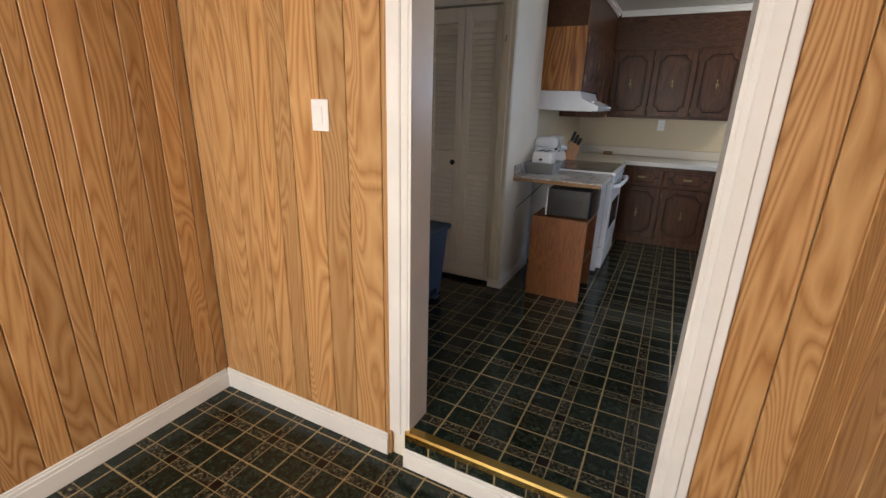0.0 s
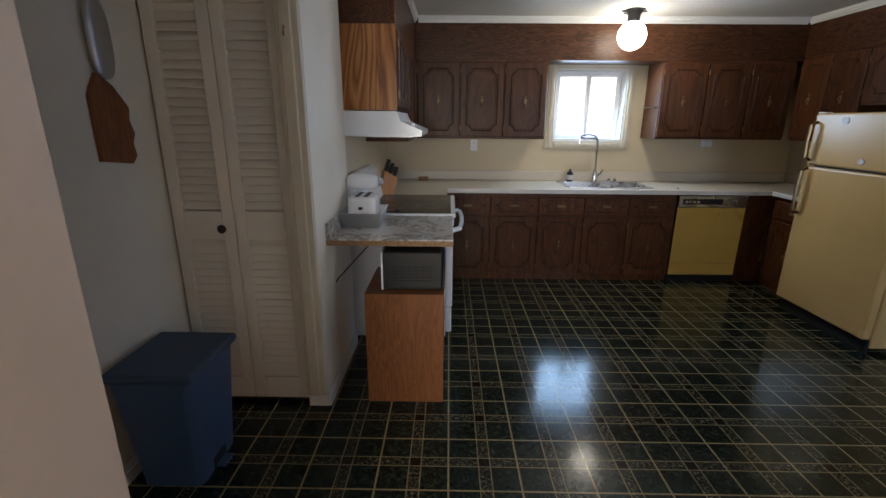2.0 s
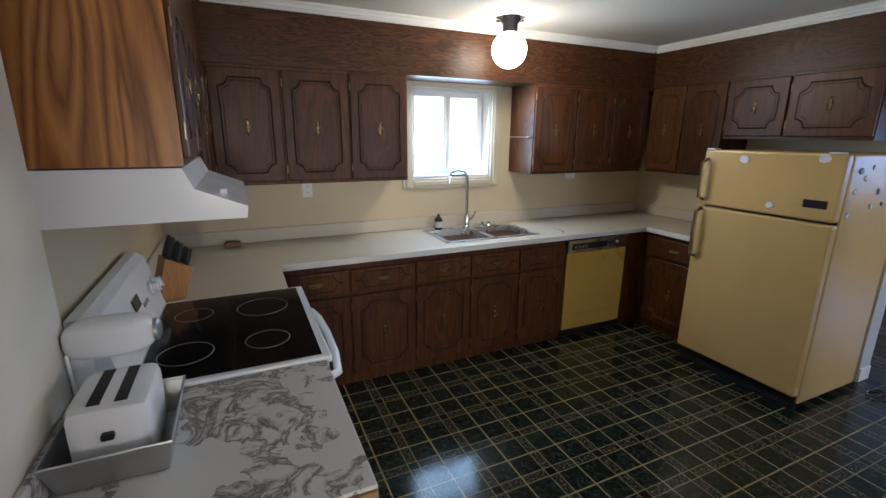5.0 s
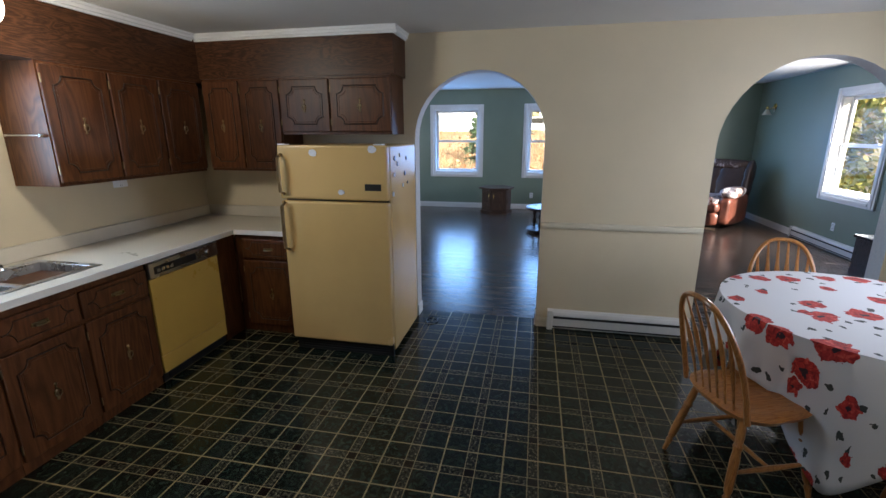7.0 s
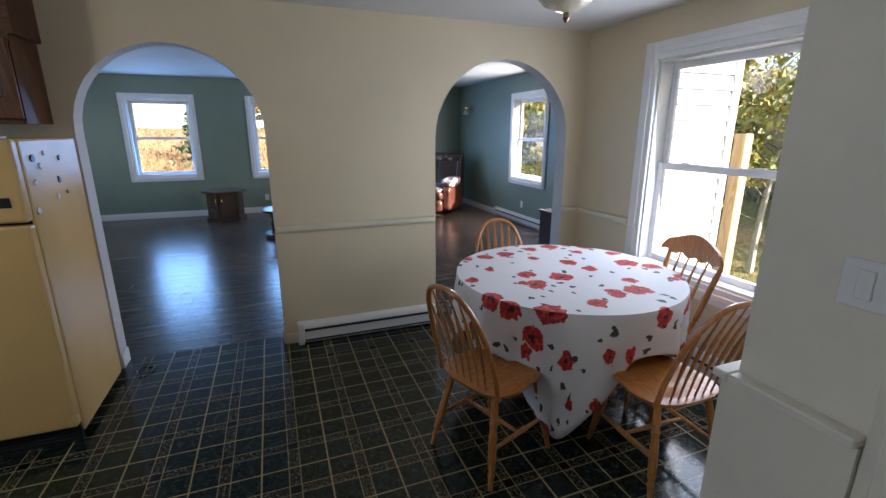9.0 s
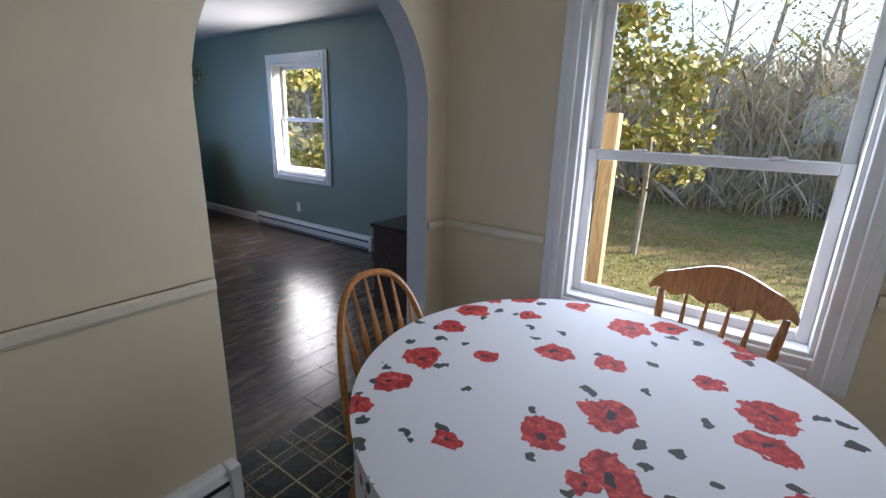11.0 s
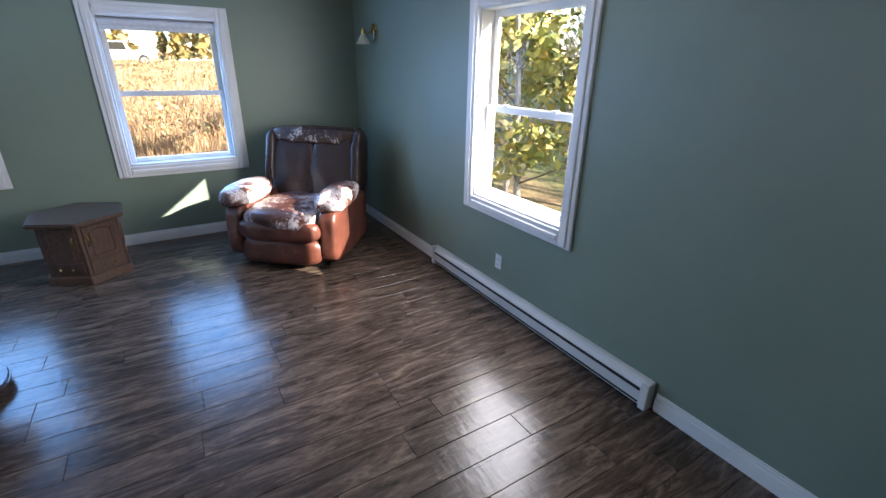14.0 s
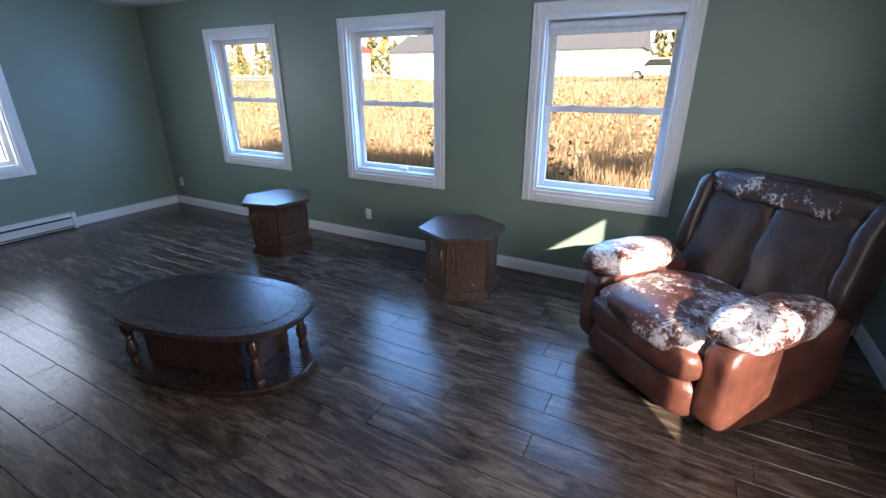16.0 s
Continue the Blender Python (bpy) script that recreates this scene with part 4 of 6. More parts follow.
def sink():
    e = thing("sink", "double-bowl stainless steel sink set in the worktop", "sink", pose((SX0 + SX1) / 2, (SY0 + SY1) / 2, 0.87))
    w, d = (SX1 - SX0) / 2, (SY1 - SY0) / 2
    rim = bmesh.new()
    for a, b, c, f in ((-w - 0.012, -d - 0.012, w + 0.012, -d + 0.03), (-w - 0.012, d - 0.06, w + 0.012, d + 0.012), (-w - 0.012, -d + 0.03, -w + 0.03, d - 0.06), (w - 0.03, -d + 0.03, w + 0.012, d - 0.06), (-0.02, -d + 0.03, 0.02, d - 0.06)):
        bx(rim, a, b, -0.002, c, f, 0.006, 0.003)
    part("rim", rim, "steel", e)
    for s in (-1, 1):
        x0, x1 = (-w + 0.03, -0.02) if s < 0 else (0.02, w - 0.03)
        y0, y1, zb = -d + 0.03, d - 0.06, -0.16
        bm = bmesh.new()
        top = [(x0, y0), (x1, y0), (x1, y1), (x0, y1)]
        i = 0.03
        low = [(x0 + i, y0 + i), (x1 - i, y0 + i), (x1 - i, y1 - i), (x0 + i, y1 - i)]
        a = [bm.verts.new((x, y, 0.0)) for x, y in top]
        b = [bm.verts.new((x, y, zb)) for x, y in low]
        for k in range(4):
            bm.faces.new((a[k], b[k], b[(k + 1) % 4], a[(k + 1) % 4]))
        bm.faces.new(b)
        bowl = part("bowl", bm, "steel", e)
        part("drain", lathe([(0.001, 0.0), (0.04, 0.0), (0.04, 0.004), (0.03, 0.003)], 16), "chrome", bowl, "round drain", True, at=pose((x0 + x1) / 2, (y0 + y1) / 2, zb))
    f = thing("faucet", "tall chrome kitchen faucet with a pull-down neck", "faucet", pose((SX0 + SX1) / 2 - 0.02, SY1 - 0.025, 0.876))
    part("base", lathe([(0.028, 0), (0.028, 0.008), (0.022, 0.015), (0.02, 0.10), (0.016, 0.11)], 16), "chrome", f, "", True)
    part("neck", tube([(0, 0, 0.1), (0, 0, 0.36), (-0.01, -0.005, 0.42), (-0.02, -0.015, 0.43), (-0.20, -0.10, 0.435), (-0.21, -0.105, 0.415), (-0.21, -0.105, 0.38)], [0.013, 0.013, 0.013, 0.012, 0.010, 0.012, 0.013], 10), "chrome", f, "", True)
    part("lever", tube([(0.02, 0, 0.06), (0.05, -0.005, 0.08), (0.075, -0.01, 0.13)], [0.011, 0.008, 0.006], 8), "chrome", f, "", True)
    part("top_bar", tube([(-0.20, -0.10, 0.44), (-0.19, -0.095, 0.455), (-0.12, -0.06, 0.47), (-0.05, -0.03, 0.455), (-0.02, -0.015, 0.44)], 0.006, 8), "black_plastic", f, "dark spray hose loop", True)
    for dx in (0.13, 0.19):
        s = thing("tap_fitting", "small chrome sprayer cap beside the faucet", "tap fitting", pose((SX0 + SX1) / 2 + dx, SY1 - 0.02, 0.876))
        part("cap", lathe([(0.024, 0), (0.022, 0.012), (0.012, 0.018), (0.014, 0.03), (0.004, 0.036)], 12), "chrome", s, "", True)
    b = thing("soap_bottle", "dark dish soap bottle with a pale label by the sink", "bottle", pose(SX0 + 0.12, SY1 - 0.02, 0.876))
    part("bottle", lathe([(0.03, 0), (0.032, 0.01), (0.032, 0.08), (0.02, 0.10), (0.010, 0.105), (0.010, 0.125)], 14), "black_plastic", b, "", True)
    part("label", lathe([(0.0325, 0.02), (0.0328, 0.021), (0.0328, 0.065), (0.0325, 0.066)], 14), "paper", b, "pale paper label")


sink()


def dishwasher():
    e = thing("dishwasher", "harvest gold dishwasher with a black control strip", "dishwasher", pose(1.635, BY - 0.015, 0))
    part("body", box(0.01, 0.02, 0.0, 0.625, 0.6, 0.825), "black_plastic", e)
    part("door_panel", box(0.008, 0.0, 0.19, 0.627, 0.019, 0.715, bev=0.003), "harvest_gold", e)
    part("kick_panel", box(0.008, 0.002, 0.065, 0.627, 0.019, 0.187, bev=0.003), "harvest_gold", e)
    c = part("control_panel", box(0.008, -0.012, 0.722, 0.627, 0.019, 0.822, bev=0.004), "steel", e, "brushed steel control strip")
    part("dark_insert", box(0.04, -0.016, 0.745, 0.40, -0.0125, 0.795, bev=0.002), "black_plastic", c)
    part("dial", lathe([(0.02, 0), (0.018, 0.012), (0.006, 0.014)], 14), "chrome", c, "", True, at=pose(0.52, -0.0125, 0.77, 90))
    for i in range(4):
        part("button", box(0.06 + i * 0.035, -0.022, 0.757, 0.085 + i * 0.035, -0.0165, 0.78, bev=0.002), "steel", c)
    part("toe_grille", box(0.05, 0.012, 0.015, 0.585, 0.0195, 0.055), "black_plastic", e)


dishwasher()


def fridge():
    e = thing("refrigerator", "almond yellow two-door refrigerator with magnets on it", "refrigerator", pose(2.25, 5.01, 0, 0, 0, -90))
    w, d = 0.79, 0.69
    part("body", box(0.0, 0.055, 0.04, w, d, 1.53, bev=0.012, seg=2), "fridge_cream", e)
    part("freezer_door", box(0.0, -0.012, 1.165, w, 0.05, 1.532, bev=0.014, seg=3), "fridge_cream", e)
    part("main_door", box(0.0, -0.012, 0.105, w, 0.05, 1.152, bev=0.014, seg=3), "fridge_cream", e)
    part("gasket", box(0.012, 0.0495, 0.11, w - 0.012, 0.0555, 1.525), "black_plastic", e, "dark door seal")
    g = part("toe_grille", box(0.01, 0.035, 0.0, w - 0.01, 0.06, 0.098), "black_plastic", e)
    # grille slots are black bars that stand for the shade in the gaps
    for i in range(4):
        part("slot", box(0.04, 0.03, 0.018 + i * 0.019, w - 0.04, 0.0345, 0.026 + i * 0.019), "rubber", g)
    for z0, z1 in ((1.20, 1.47), (0.80, 1.14)):
        bm = bmesh.new()
        tube([(0.03, -0.012, z1), (0.03, -0.055, z1 - 0.02), (0.03, -0.06, (z0 + z1) / 2), (0.03, -0.055, z0 + 0.02), (0.03, -0.012, z0)], [0.012, 0.013, 0.013, 0.013, 0.012], 8, bm)
        part("handle", bm, "old_brass", e, "brass-toned bar handle", True)
    part("badge", box(w - 0.16, -0.016, 1.235, w - 0.045, -0.0125, 1.28, bev=0.001), "black_plastic", e, "dark maker's plate with plain bars")
    for x, z in ((w - 0.065, 1.545), (0.03, 1.545)):
        part("hinge_cap", box(x - 0.03, 0.0, 1.532, x + 0.03, 0.06, 1.54, bev=0.002), "white_trim", e)
    rnd = random.Random(4)
    spots = [(0.27, 1.48, 0.03), (0.46, 1.22, 0.022), (0.69, 1.505, 0.03)]
    for x, z, s in spots:
        mg = thing("magnet", "small pale fridge magnet on the freezer door", "magnet", pose(2.25 - 0.013, 5.01 - x, z, 0, 0, -90), "fridge magnets")
        part("face", prism([(s * math.cos(a) * rnd.uniform(0.8, 1.1), s * math.sin(a) * rnd.uniform(0.7, 1.0)) for a in [i * math.pi / 4 for i in range(8)]], 'y', -0.005, 0.0005), "paper", mg)
    for dx, z, s, mt in ((0.10, 1.44, 0.022, "black_plastic"), (0.22, 1.46, 0.014, "old_brass"), (0.16, 1.40, 0.016, "paper"), (0.38, 1.43, 0.014, "black_plastic"), (0.08, 1.33, 0.02, "paper"), (0.33, 1.32, 0.018, "bin_blue"), (0.05, 1.20, 0.02, "paper"), (0.40, 1.25, 0.012, "black_plastic"), (0.28, 1.24, 0.014, "tin")):
        mg = thing("magnet", "small magnet on the refrigerator's side", "magnet", pose(2.25 + 0.05 + dx, 4.2195, z), "fridge magnets")
        part("face", prism([(s * math.cos(a) * rnd.uniform(0.7, 1.2), s * math.sin(a) * rnd.uniform(0.7, 1.2)) for a in [i * math.pi / 3 for i in range(6)]], 'y', -0.005, 0.0), mt, mg)


fridge()

# ---- kitchen things ----
def stove():
    e = thing("stove", "white electric range with a black glass cooktop", "stove", pose(-1.11, 4.365, 0))
    w, d = 0.70, 0.77
    part("body", box(0.0, 0.0, 0.02, w - 0.06, d, 0.858, bev=0.004), "enamel_white", e)
    ct = part("cooktop", box(0.0, -0.002, 0.859, w, d + 0.002, 0.885, bev=0.006, seg=2), "enamel_white", e)
    part("glass_top", box(0.13, 0.02, 0.8852, w - 0.03, d - 0.02, 0.8885, bev=0.001), "black_glass", ct, "black glass cooking surface")
    for cx, cy, r in ((0.25, 0.20, 0.085), (0.25, 0.56, 0.07), (0.51, 0.21, 0.075), (0.51, 0.55, 0.10)):
        part("burner_ring", tube([(cx + r * math.cos(a), cy + r * math.sin(a), 0.8888) for a in [2 * math.pi * i / 28 for i in range(28)]], 0.0012, 4, closed=True), "burner_line", ct)
    # control panel along the wall, leaning back
    pan = part("control_panel", prism([(0.012, 0.886), (0.125, 0.886), (0.072, 1.105), (0.045, 1.125), (0.012, 1.125)], 'y', 0.0, d), "enamel_white", e)

    def on_panel(t, y, out=0.0):
        return (0.125 - 0.053 * t + 0.002 + out, y, 0.886 + 0.219 * t)
    for y in (0.10, 0.185, 0.64, 0.70):
        m = Matrix.Translation(on_panel(0.52, y)) @ Matrix.Rotation(radians(76), 4, 'Y')
        k = part("knob", lathe([(0.030, 0), (0.030, 0.008), (0.023, 0.012), (0.020, 0.03), (0.008, 0.032)], 18), "enamel_white", pan, "round white control knob", True, at=m)
        part("pointer", box(-0.022, -0.004, 0.030, 0.022, 0.004, 0.037, bev=0.001), "enamel_white", k)
    m = Matrix.Translation(on_panel(0.62, 0.40)) @ Matrix.Rotation(radians(76), 4, 'Y')
    part("clock_display", box(-0.022, -0.045, -0.001, 0.022, 0.045, 0.003), "black_glass", pan, at=m)
    for y in (0.29, 0.32, 0.48, 0.51, 0.54):
        m = Matrix.Translation(on_panel(0.45, y)) @ Matrix.Rotation(radians(76), 4, 'Y')
        part("button", box(-0.008, -0.010, -0.001, 0.008, 0.010, 0.003, bev=0.001), "burner_line", pan, at=m)
    dr = part("oven_door", box(w - 0.059, 0.008, 0.24, w - 0.015, d - 0.008, 0.80, bev=0.008, seg=2), "enamel_white", e)
    part("oven_window", box(w - 0.0149, 0.15, 0.38, w - 0.012, d - 0.15, 0.62), "black_glass", dr)
    part("handle", tube([(w - 0.016, 0.06, 0.765), (w + 0.03, 0.075, 0.775), (w + 0.045, 0.2, 0.785), (w + 0.05, d / 2, 0.787), (w + 0.045, d - 0.2, 0.785), (w + 0.03, d - 0.075, 0.775), (w - 0.016, d - 0.06, 0.765)], 0.016, 10), "enamel_white", dr, "bowed white handle", True)
    part("front_rail", box(w - 0.059, 0.004, 0.803, w - 0.01, d - 0.004, 0.857, bev=0.006), "enamel_white", e)
    part("storage_drawer", box(w - 0.059, 0.008, 0.05, w - 0.02, d - 0.008, 0.232, bev=0.006), "enamel_white", e)


stove()


def hood():
    e = thing("range_hood", "white metal range hood under the wall cabinet", "range hood", pose(-1.118, 4.41, 0))
    prof = [(0.0, 1.365), (0.49, 1.365), (0.495, 1.40), (0.36, 1.455), (0.335, 1.515), (0.0, 1.515)]
    part("shell", prism(prof, 'y', 0.0, 0.76), "enamel_white", e)
    part("filter", box(0.05, 0.05, 1.358, 0.44, 0.71, 1.364), "tin", e)
    part("switch", box(0.42, 0.1, 1.425, 0.44, 0.14, 1.442, bev=0.002), "vinyl_white", e)


hood()

# short marble-print ledge beside the stove, on a bracket
lg = thing("ledge", "marble-print laminate ledge with a broken particle board edge", "ledge", pose(0, 0, 0))
part("top", box(-1.078, 3.755, 0.842, -0.43, 4.358, 0.876, bev=0.003), "marble_laminate", lg)
part("raw_edge", box(-1.078, 3.747, 0.843, -0.432, 3.7545, 0.868), "particle_board", lg, "raw brown particle board edge")
part("backsplash", box(-1.0795, 3.757, 0.8762, -1.062, 4.358, 0.955, bev=0.003), "marble_laminate", lg)
part("bracket", tube([(-1.07, 3.86, 0.60), (-1.06, 3.86, 0.62), (-0.86, 3.86, 0.84)], 0.004, 6), "black_plastic", lg, "thin dark bracket")


def microwave_stand():
    e = thing("microwave_stand", "brown wood-grain particle board stand", "stand", pose(-0.675, 3.645, 0))
    w, d, h, t = 0.20, 0.44, 0.62, 0.016
    part("side_panel", box(-w, 0.0, 0.0, w, t, h, bev=0.001), "stand_wood", e)
    part("side_panel", box(-w, d - t, 0.0, w, d, h, bev=0.001), "stand_wood", e)
    part("back_panel", box(-w, t, 0.0, -w + 0.01, d - t, h - t), "stand_wood", e)
    part("top", box(-w, t, h - t, w, d - t, h), "stand_wood", e)
    part("shelf", box(-w + 0.011, t, 0.28, w - 0.01, d - t, 0.296), "stand_wood", e)
    m = thing("microwave", "black microwave oven on the brown stand", "microwave", pose(-0.635, 3.70, 0.62))
    part("body", box(-0.15, 0, 0.004, 0.15, 0.40, 0.205, bev=0.006), "black_plastic", m)
    part("front", box(0.1505, 0.004, 0.006, 0.165, 0.396, 0.203, bev=0.003), "black_glass", m)
    # vents aren't cut: black bars give the shade of their holes
    for i in range(5):
        for j in range(6):
            part("vent_slot", box(-0.10 + j * 0.035, -0.003, 0.05 + i * 0.018, -0.076 + j * 0.035, 0.0005, 0.056 + i * 0.018), "rubber", m)
    part("side_strip", box(-0.16, 0.0, 0.004, -0.151, 0.30, 0.2), "enamel_white", m)


microwave_stand()

# tray with toaster, white appliance, knife block, sponge box
tr = thing("baking_tin", "square tin pan holding the toaster", "pan", pose(-0.945, 4.10, 0.8765))
bm = bmesh.new()
a = [bm.verts.new((x, y, 0.003)) for x, y in ((-0.10, -0.11), (0.10, -0.11), (0.10, 0.13), (-0.10, 0.13))]
b = [bm.verts.new((x * 1.16, y * 1.12, 0.085)) for x, y in ((-0.10, -0.12), (0.10, -0.12), (0.10, 0.14), (-0.10, 0.14))]
bm.faces.new(a)
for i in range(4):
    bm.faces.new((a[i], a[(i + 1) % 4], b[(i + 1) % 4], b[i]))
part("pan", bm, "tin", tr)
part("rim", tube([v for v in ((-0.116, -0.134, 0.085), (0.116, -0.134, 0.085), (0.116, 0.157, 0.085), (-0.116, 0.157, 0.085))], 0.004, 6, closed=True), "tin", tr)
to = thing("toaster", "cream white two-slot toaster sitting in a tin", "toaster", pose(-0.945, 4.10, 0.8805))
bm = pillow(0, 0.01, 0.085, 0.078, 0.105, 0.083, 9, 8)
part("body", bm, "enamel_white", to, "", True)
for s in (-0.025, 0.025):
    # slots aren't hollow: their inner shade is a near-black strip
    part("slot", box(s - 0.012, -0.07, 0.1665, s + 0.012, 0.09, 0.1695), "dark_opening", to, "bread slot, a dark strip for its shaded inside")
part("lever", box(-0.012, -0.112, 0.10, 0.012, -0.094, 0.115, bev=0.003), "black_plastic", to)
mx = thing("stand_mixer", "white hand mixer with a hanging cord on the stove side", "mixer", pose(-1.0, 4.285, 0.8765))
part("base", box(-0.07, -0.055, 0.0, 0.07, 0.06, 0.02, bev=0.008, seg=2), "enamel_white", mx)
part("column", tube([(-0.05, 0, 0.018), (-0.055, 0, 0.1), (-0.05, 0, 0.2)], [0.03, 0.026, 0.03], 12), "enamel_white", mx, "", True)
part("motor_head", pillow(0.02, 0, 0.225, 0.10, 0.05, 0.05, 3.2, 8), "enamel_white", mx, "", True)
part("dial", lathe([(0.03, 0), (0.03, 0.01), (0.02, 0.016)], 16), "tin", mx, "", True, at=pose(0.115, 0, 0.225, 0, 90))
part("cord", tube([(-0.07, -0.03, 0.20), (-0.062, -0.05, 0.12), (-0.05, -0.062, 0.05), (-0.06, -0.07, 0.005)], 0.004, 6), "vinyl_white", mx, "white cord", True)
part("plug", box(-0.082, -0.02, 0.215, -0.065, 0.02, 0.245, bev=0.004), "black_plastic", mx)
kb = thing("knife_block", "light wooden knife block full of black-handled knives", "knife block", pose(-0.985, 5.24, 0.8705, 0, 0, 20))
part("block", prism([(-0.06, 0.0), (0.055, 0.0), (0.10, 0.14), (-0.005, 0.20)], 'y', -0.055, 0.055), "maple", kb)
for i in range(3):
    for j in range(3):
        y = -0.035 + j * 0.035
        t = 0.15 + 0.33 * i
        p = Vector((-0.005 + 0.105 * t, y, 0.20 - 0.06 * t))
        d = Vector((0.32, 0, 0.95))
        part("knife_handle", tube([p, p + d * 0.045, p + d * (0.10 - 0.012 * i)], [0.010, 0.011, 0.008], 8), "black_plastic", kb, "", True)
sp = thing("sponge_box", "small tan box on the worktop corner", "box", pose(-0.72, 6.18, 0.8705))
part("box", box(-0.05, -0.025, 0.0, 0.05, 0.025, 0.035, bev=0.006), "particle_board", sp)


def bin_can():
    e = thing("trash_bin", "blue plastic pedal bin with a darker lid", "bin", pose(-1.575, 3.19, 0))
    bm = bmesh.new()

    def ring(x0, x1, y0, y1, z, r=0.03):
        pts = []
        for cx, cy, a0 in ((x1 - r, y1 - r, 0), (x0 + r, y1 - r, 90), (x0 + r, y0 + r, 180), (x1 - r, y0 + r, 270)):
            for i in range(4):
                a = radians(a0 + 30 * i)
                pts.append(bm.verts.new((cx + r * math.cos(a), cy + r * math.sin(a), z)))
        return pts
    rings = [ring(-0.13, 0.12, -0.14, 0.14, 0.0), ring(-0.165, 0.155, -0.175, 0.175, 0.50)]
    for a, b in zip(rings, rings[1:]):
        for i in range(16):
            bm.faces.new((a[i], a[(i + 1) % 16], b[(i + 1) % 16], b[i]))
    bm.faces.new(rings[0][::-1])
    bm.faces.new(rings[-1])
    part("body", bm, "bin_blue", e, "", True)
    part("lid", box(-0.175, -0.19, 0.501, 0.17, 0.19, 0.54, bev=0.014, seg=2), "bin_blue_lid", e, "dark blue flat lid")
    # the recess's shade is a near-black block on the wall of the bin
    part("pedal_recess", box(0.115, -0.05, 0.004, 0.126, 0.05, 0.06), "dark_opening", e)
    part("pedal", box(0.118, -0.04, 0.006, 0.165, 0.04, 0.018, bev=0.004), "bin_blue", e)


bin_can()


def louver_door():
    e = thing("door_pantry", "off-white louvered bifold pantry door with a dark knob", "door", pose(-1.78, 3.625, 0), kind="structure")
    for k, (x0, x1) in enumerate(((0.012, 0.303), (0.307, 0.60))):
        t = 0.055
        bm = bmesh.new()
        bx(bm, x0, 0, 0.03, x0 + t, 0.03, 2.03, 0.003)
        bx(bm, x1 - t, 0, 0.03, x1, 0.03, 2.03, 0.003)
        for z0, z1 in ((0.03, 0.15), (0.90, 1.04), (1.93, 2.03)):
            bx(bm, x0 + t, 0, z0, x1 - t, 0.03, z1, 0.003)
        leaf = part("leaf", bm, "louver_paint", e)
        sl = mesh_of("slat", prism([(0.002, 0.0), (0.006, -0.004), (0.028, 0.034), (0.024, 0.038)], 'x', x0 + t - 0.004, x1 - t + 0.004), "louver_paint")
        n = 0
        for lo, hi in ((0.155, 0.895), (1.045, 1.925)):
            k2 = int((hi - lo) / 0.040)
            for i in range(k2):
                part("slat", sl, None, leaf, at=pose(0, 0, lo + 0.006 + i * (hi - lo - 0.03) / k2))
        part("backing", box(x0 + t - 0.004, 0.031, 0.14, x1 - t + 0.004, 0.034, 1.94), "louver_paint", leaf)
    part("knob", lathe([(0.006, 0), (0.006, 0.018), (0.020, 0.024), (0.021, 0.032), (0.012, 0.038)], 16), "black_plastic", e, "small dark round knob", True, at=pose(0.255, 0.0, 0.96, 90))


louver_door()
bm = bmesh.new()
bx(bm, -1.18, 3.575, 0.08, -1.082, 3.602, KC, 0.003)
bx(bm, -1.165, 3.567, 0.08, -1.11, 3.58, KC, 0.005)
structure("trim_pantry_corner", bm, "cream_trim", "worn cream wooden trim beside the pantry door", "trim")
hk = thing("coat_hook", "small dark metal hook on the pantry trim", "hook", pose(-1.14, 3.566, 1.80))
part("hook", tube([(0, 0, 0.03), (0, -0.01, 0.0), (0.004, -0.02, -0.01), (0.006, -0.024, 0.01)], 0.004, 6), "old_brass", hk, "", True)
wb = thing("wall_plaque", "wooden scalloped wall plaque with a silvery ornament", "plaque", pose(-1.778, 3.36, 1.28, 0, 0, 0))
part("board", prism([(-0.10, 0.02), (0.06, 0.0), (0.09, 0.03), (0.08, 0.08), (0.10, 0.12), (0.08, 0.17), (0.09, 0.22), (0.02, 0.30), (-0.05, 0.34), (-0.10, 0.26)], 'x', 0.0, 0.018), "stand_wood", wb)
part("ornament", pillow(0.022, -0.01, 0.46, 0.016, 0.055, 0.14, 3, 6), "tin", wb, "oval silvery ornament", True)


def plate(name, label, m, kind_switch=False, w=0.072, h=0.116):
    e = thing(name, label, "light switch" if kind_switch else "outlet", m)
    part("cover_plate", box(-w / 2, -0.006, -h / 2, w / 2, 0.0, h / 2, bev=0.003), "vinyl_white", e)
    if kind_switch:
        part("rocker", box(-0.016, -0.010, -0.033, 0.016, -0.0065, 0.033, bev=0.002), "vinyl_white", e)
    else:
        for z in (-0.022, 0.022):
            s = part("socket", box(-0.016, -0.0085, z - 0.015, 0.016, -0.0065, z + 0.015, bev=0.002), "vinyl_white", e)
            # socket holes drawn as black slivers, the shade put into the colour
            for x in (-0.006, 0.006):
                part("slot", box(x - 0.0012, -0.0095, z - 0.006, x + 0.0012, -0.0087, z + 0.006), "rubber", s)
    return e


plate("light_switch", "white rocker light switch on the wood panelling", pose(-1.275, 1.884, 1.325), True, 0.085, 0.12)
plate("outlet", "white outlet above the counter", pose(-0.20, 6.279, 1.225))
plate("outlet", "white outlet cover beside the corner cabinets", pose(2.18, 6.279, 1.26), w=0.12, h=0.07)
plate("outlet", "white wall outlet in the teal wall", pose(6.44, -0.829, 0.34, 0, 0, 180))
plate("outlet", "white wall outlet in the sage wall", pose(9.209, 3.33, 0.30, 0, 0, -90))
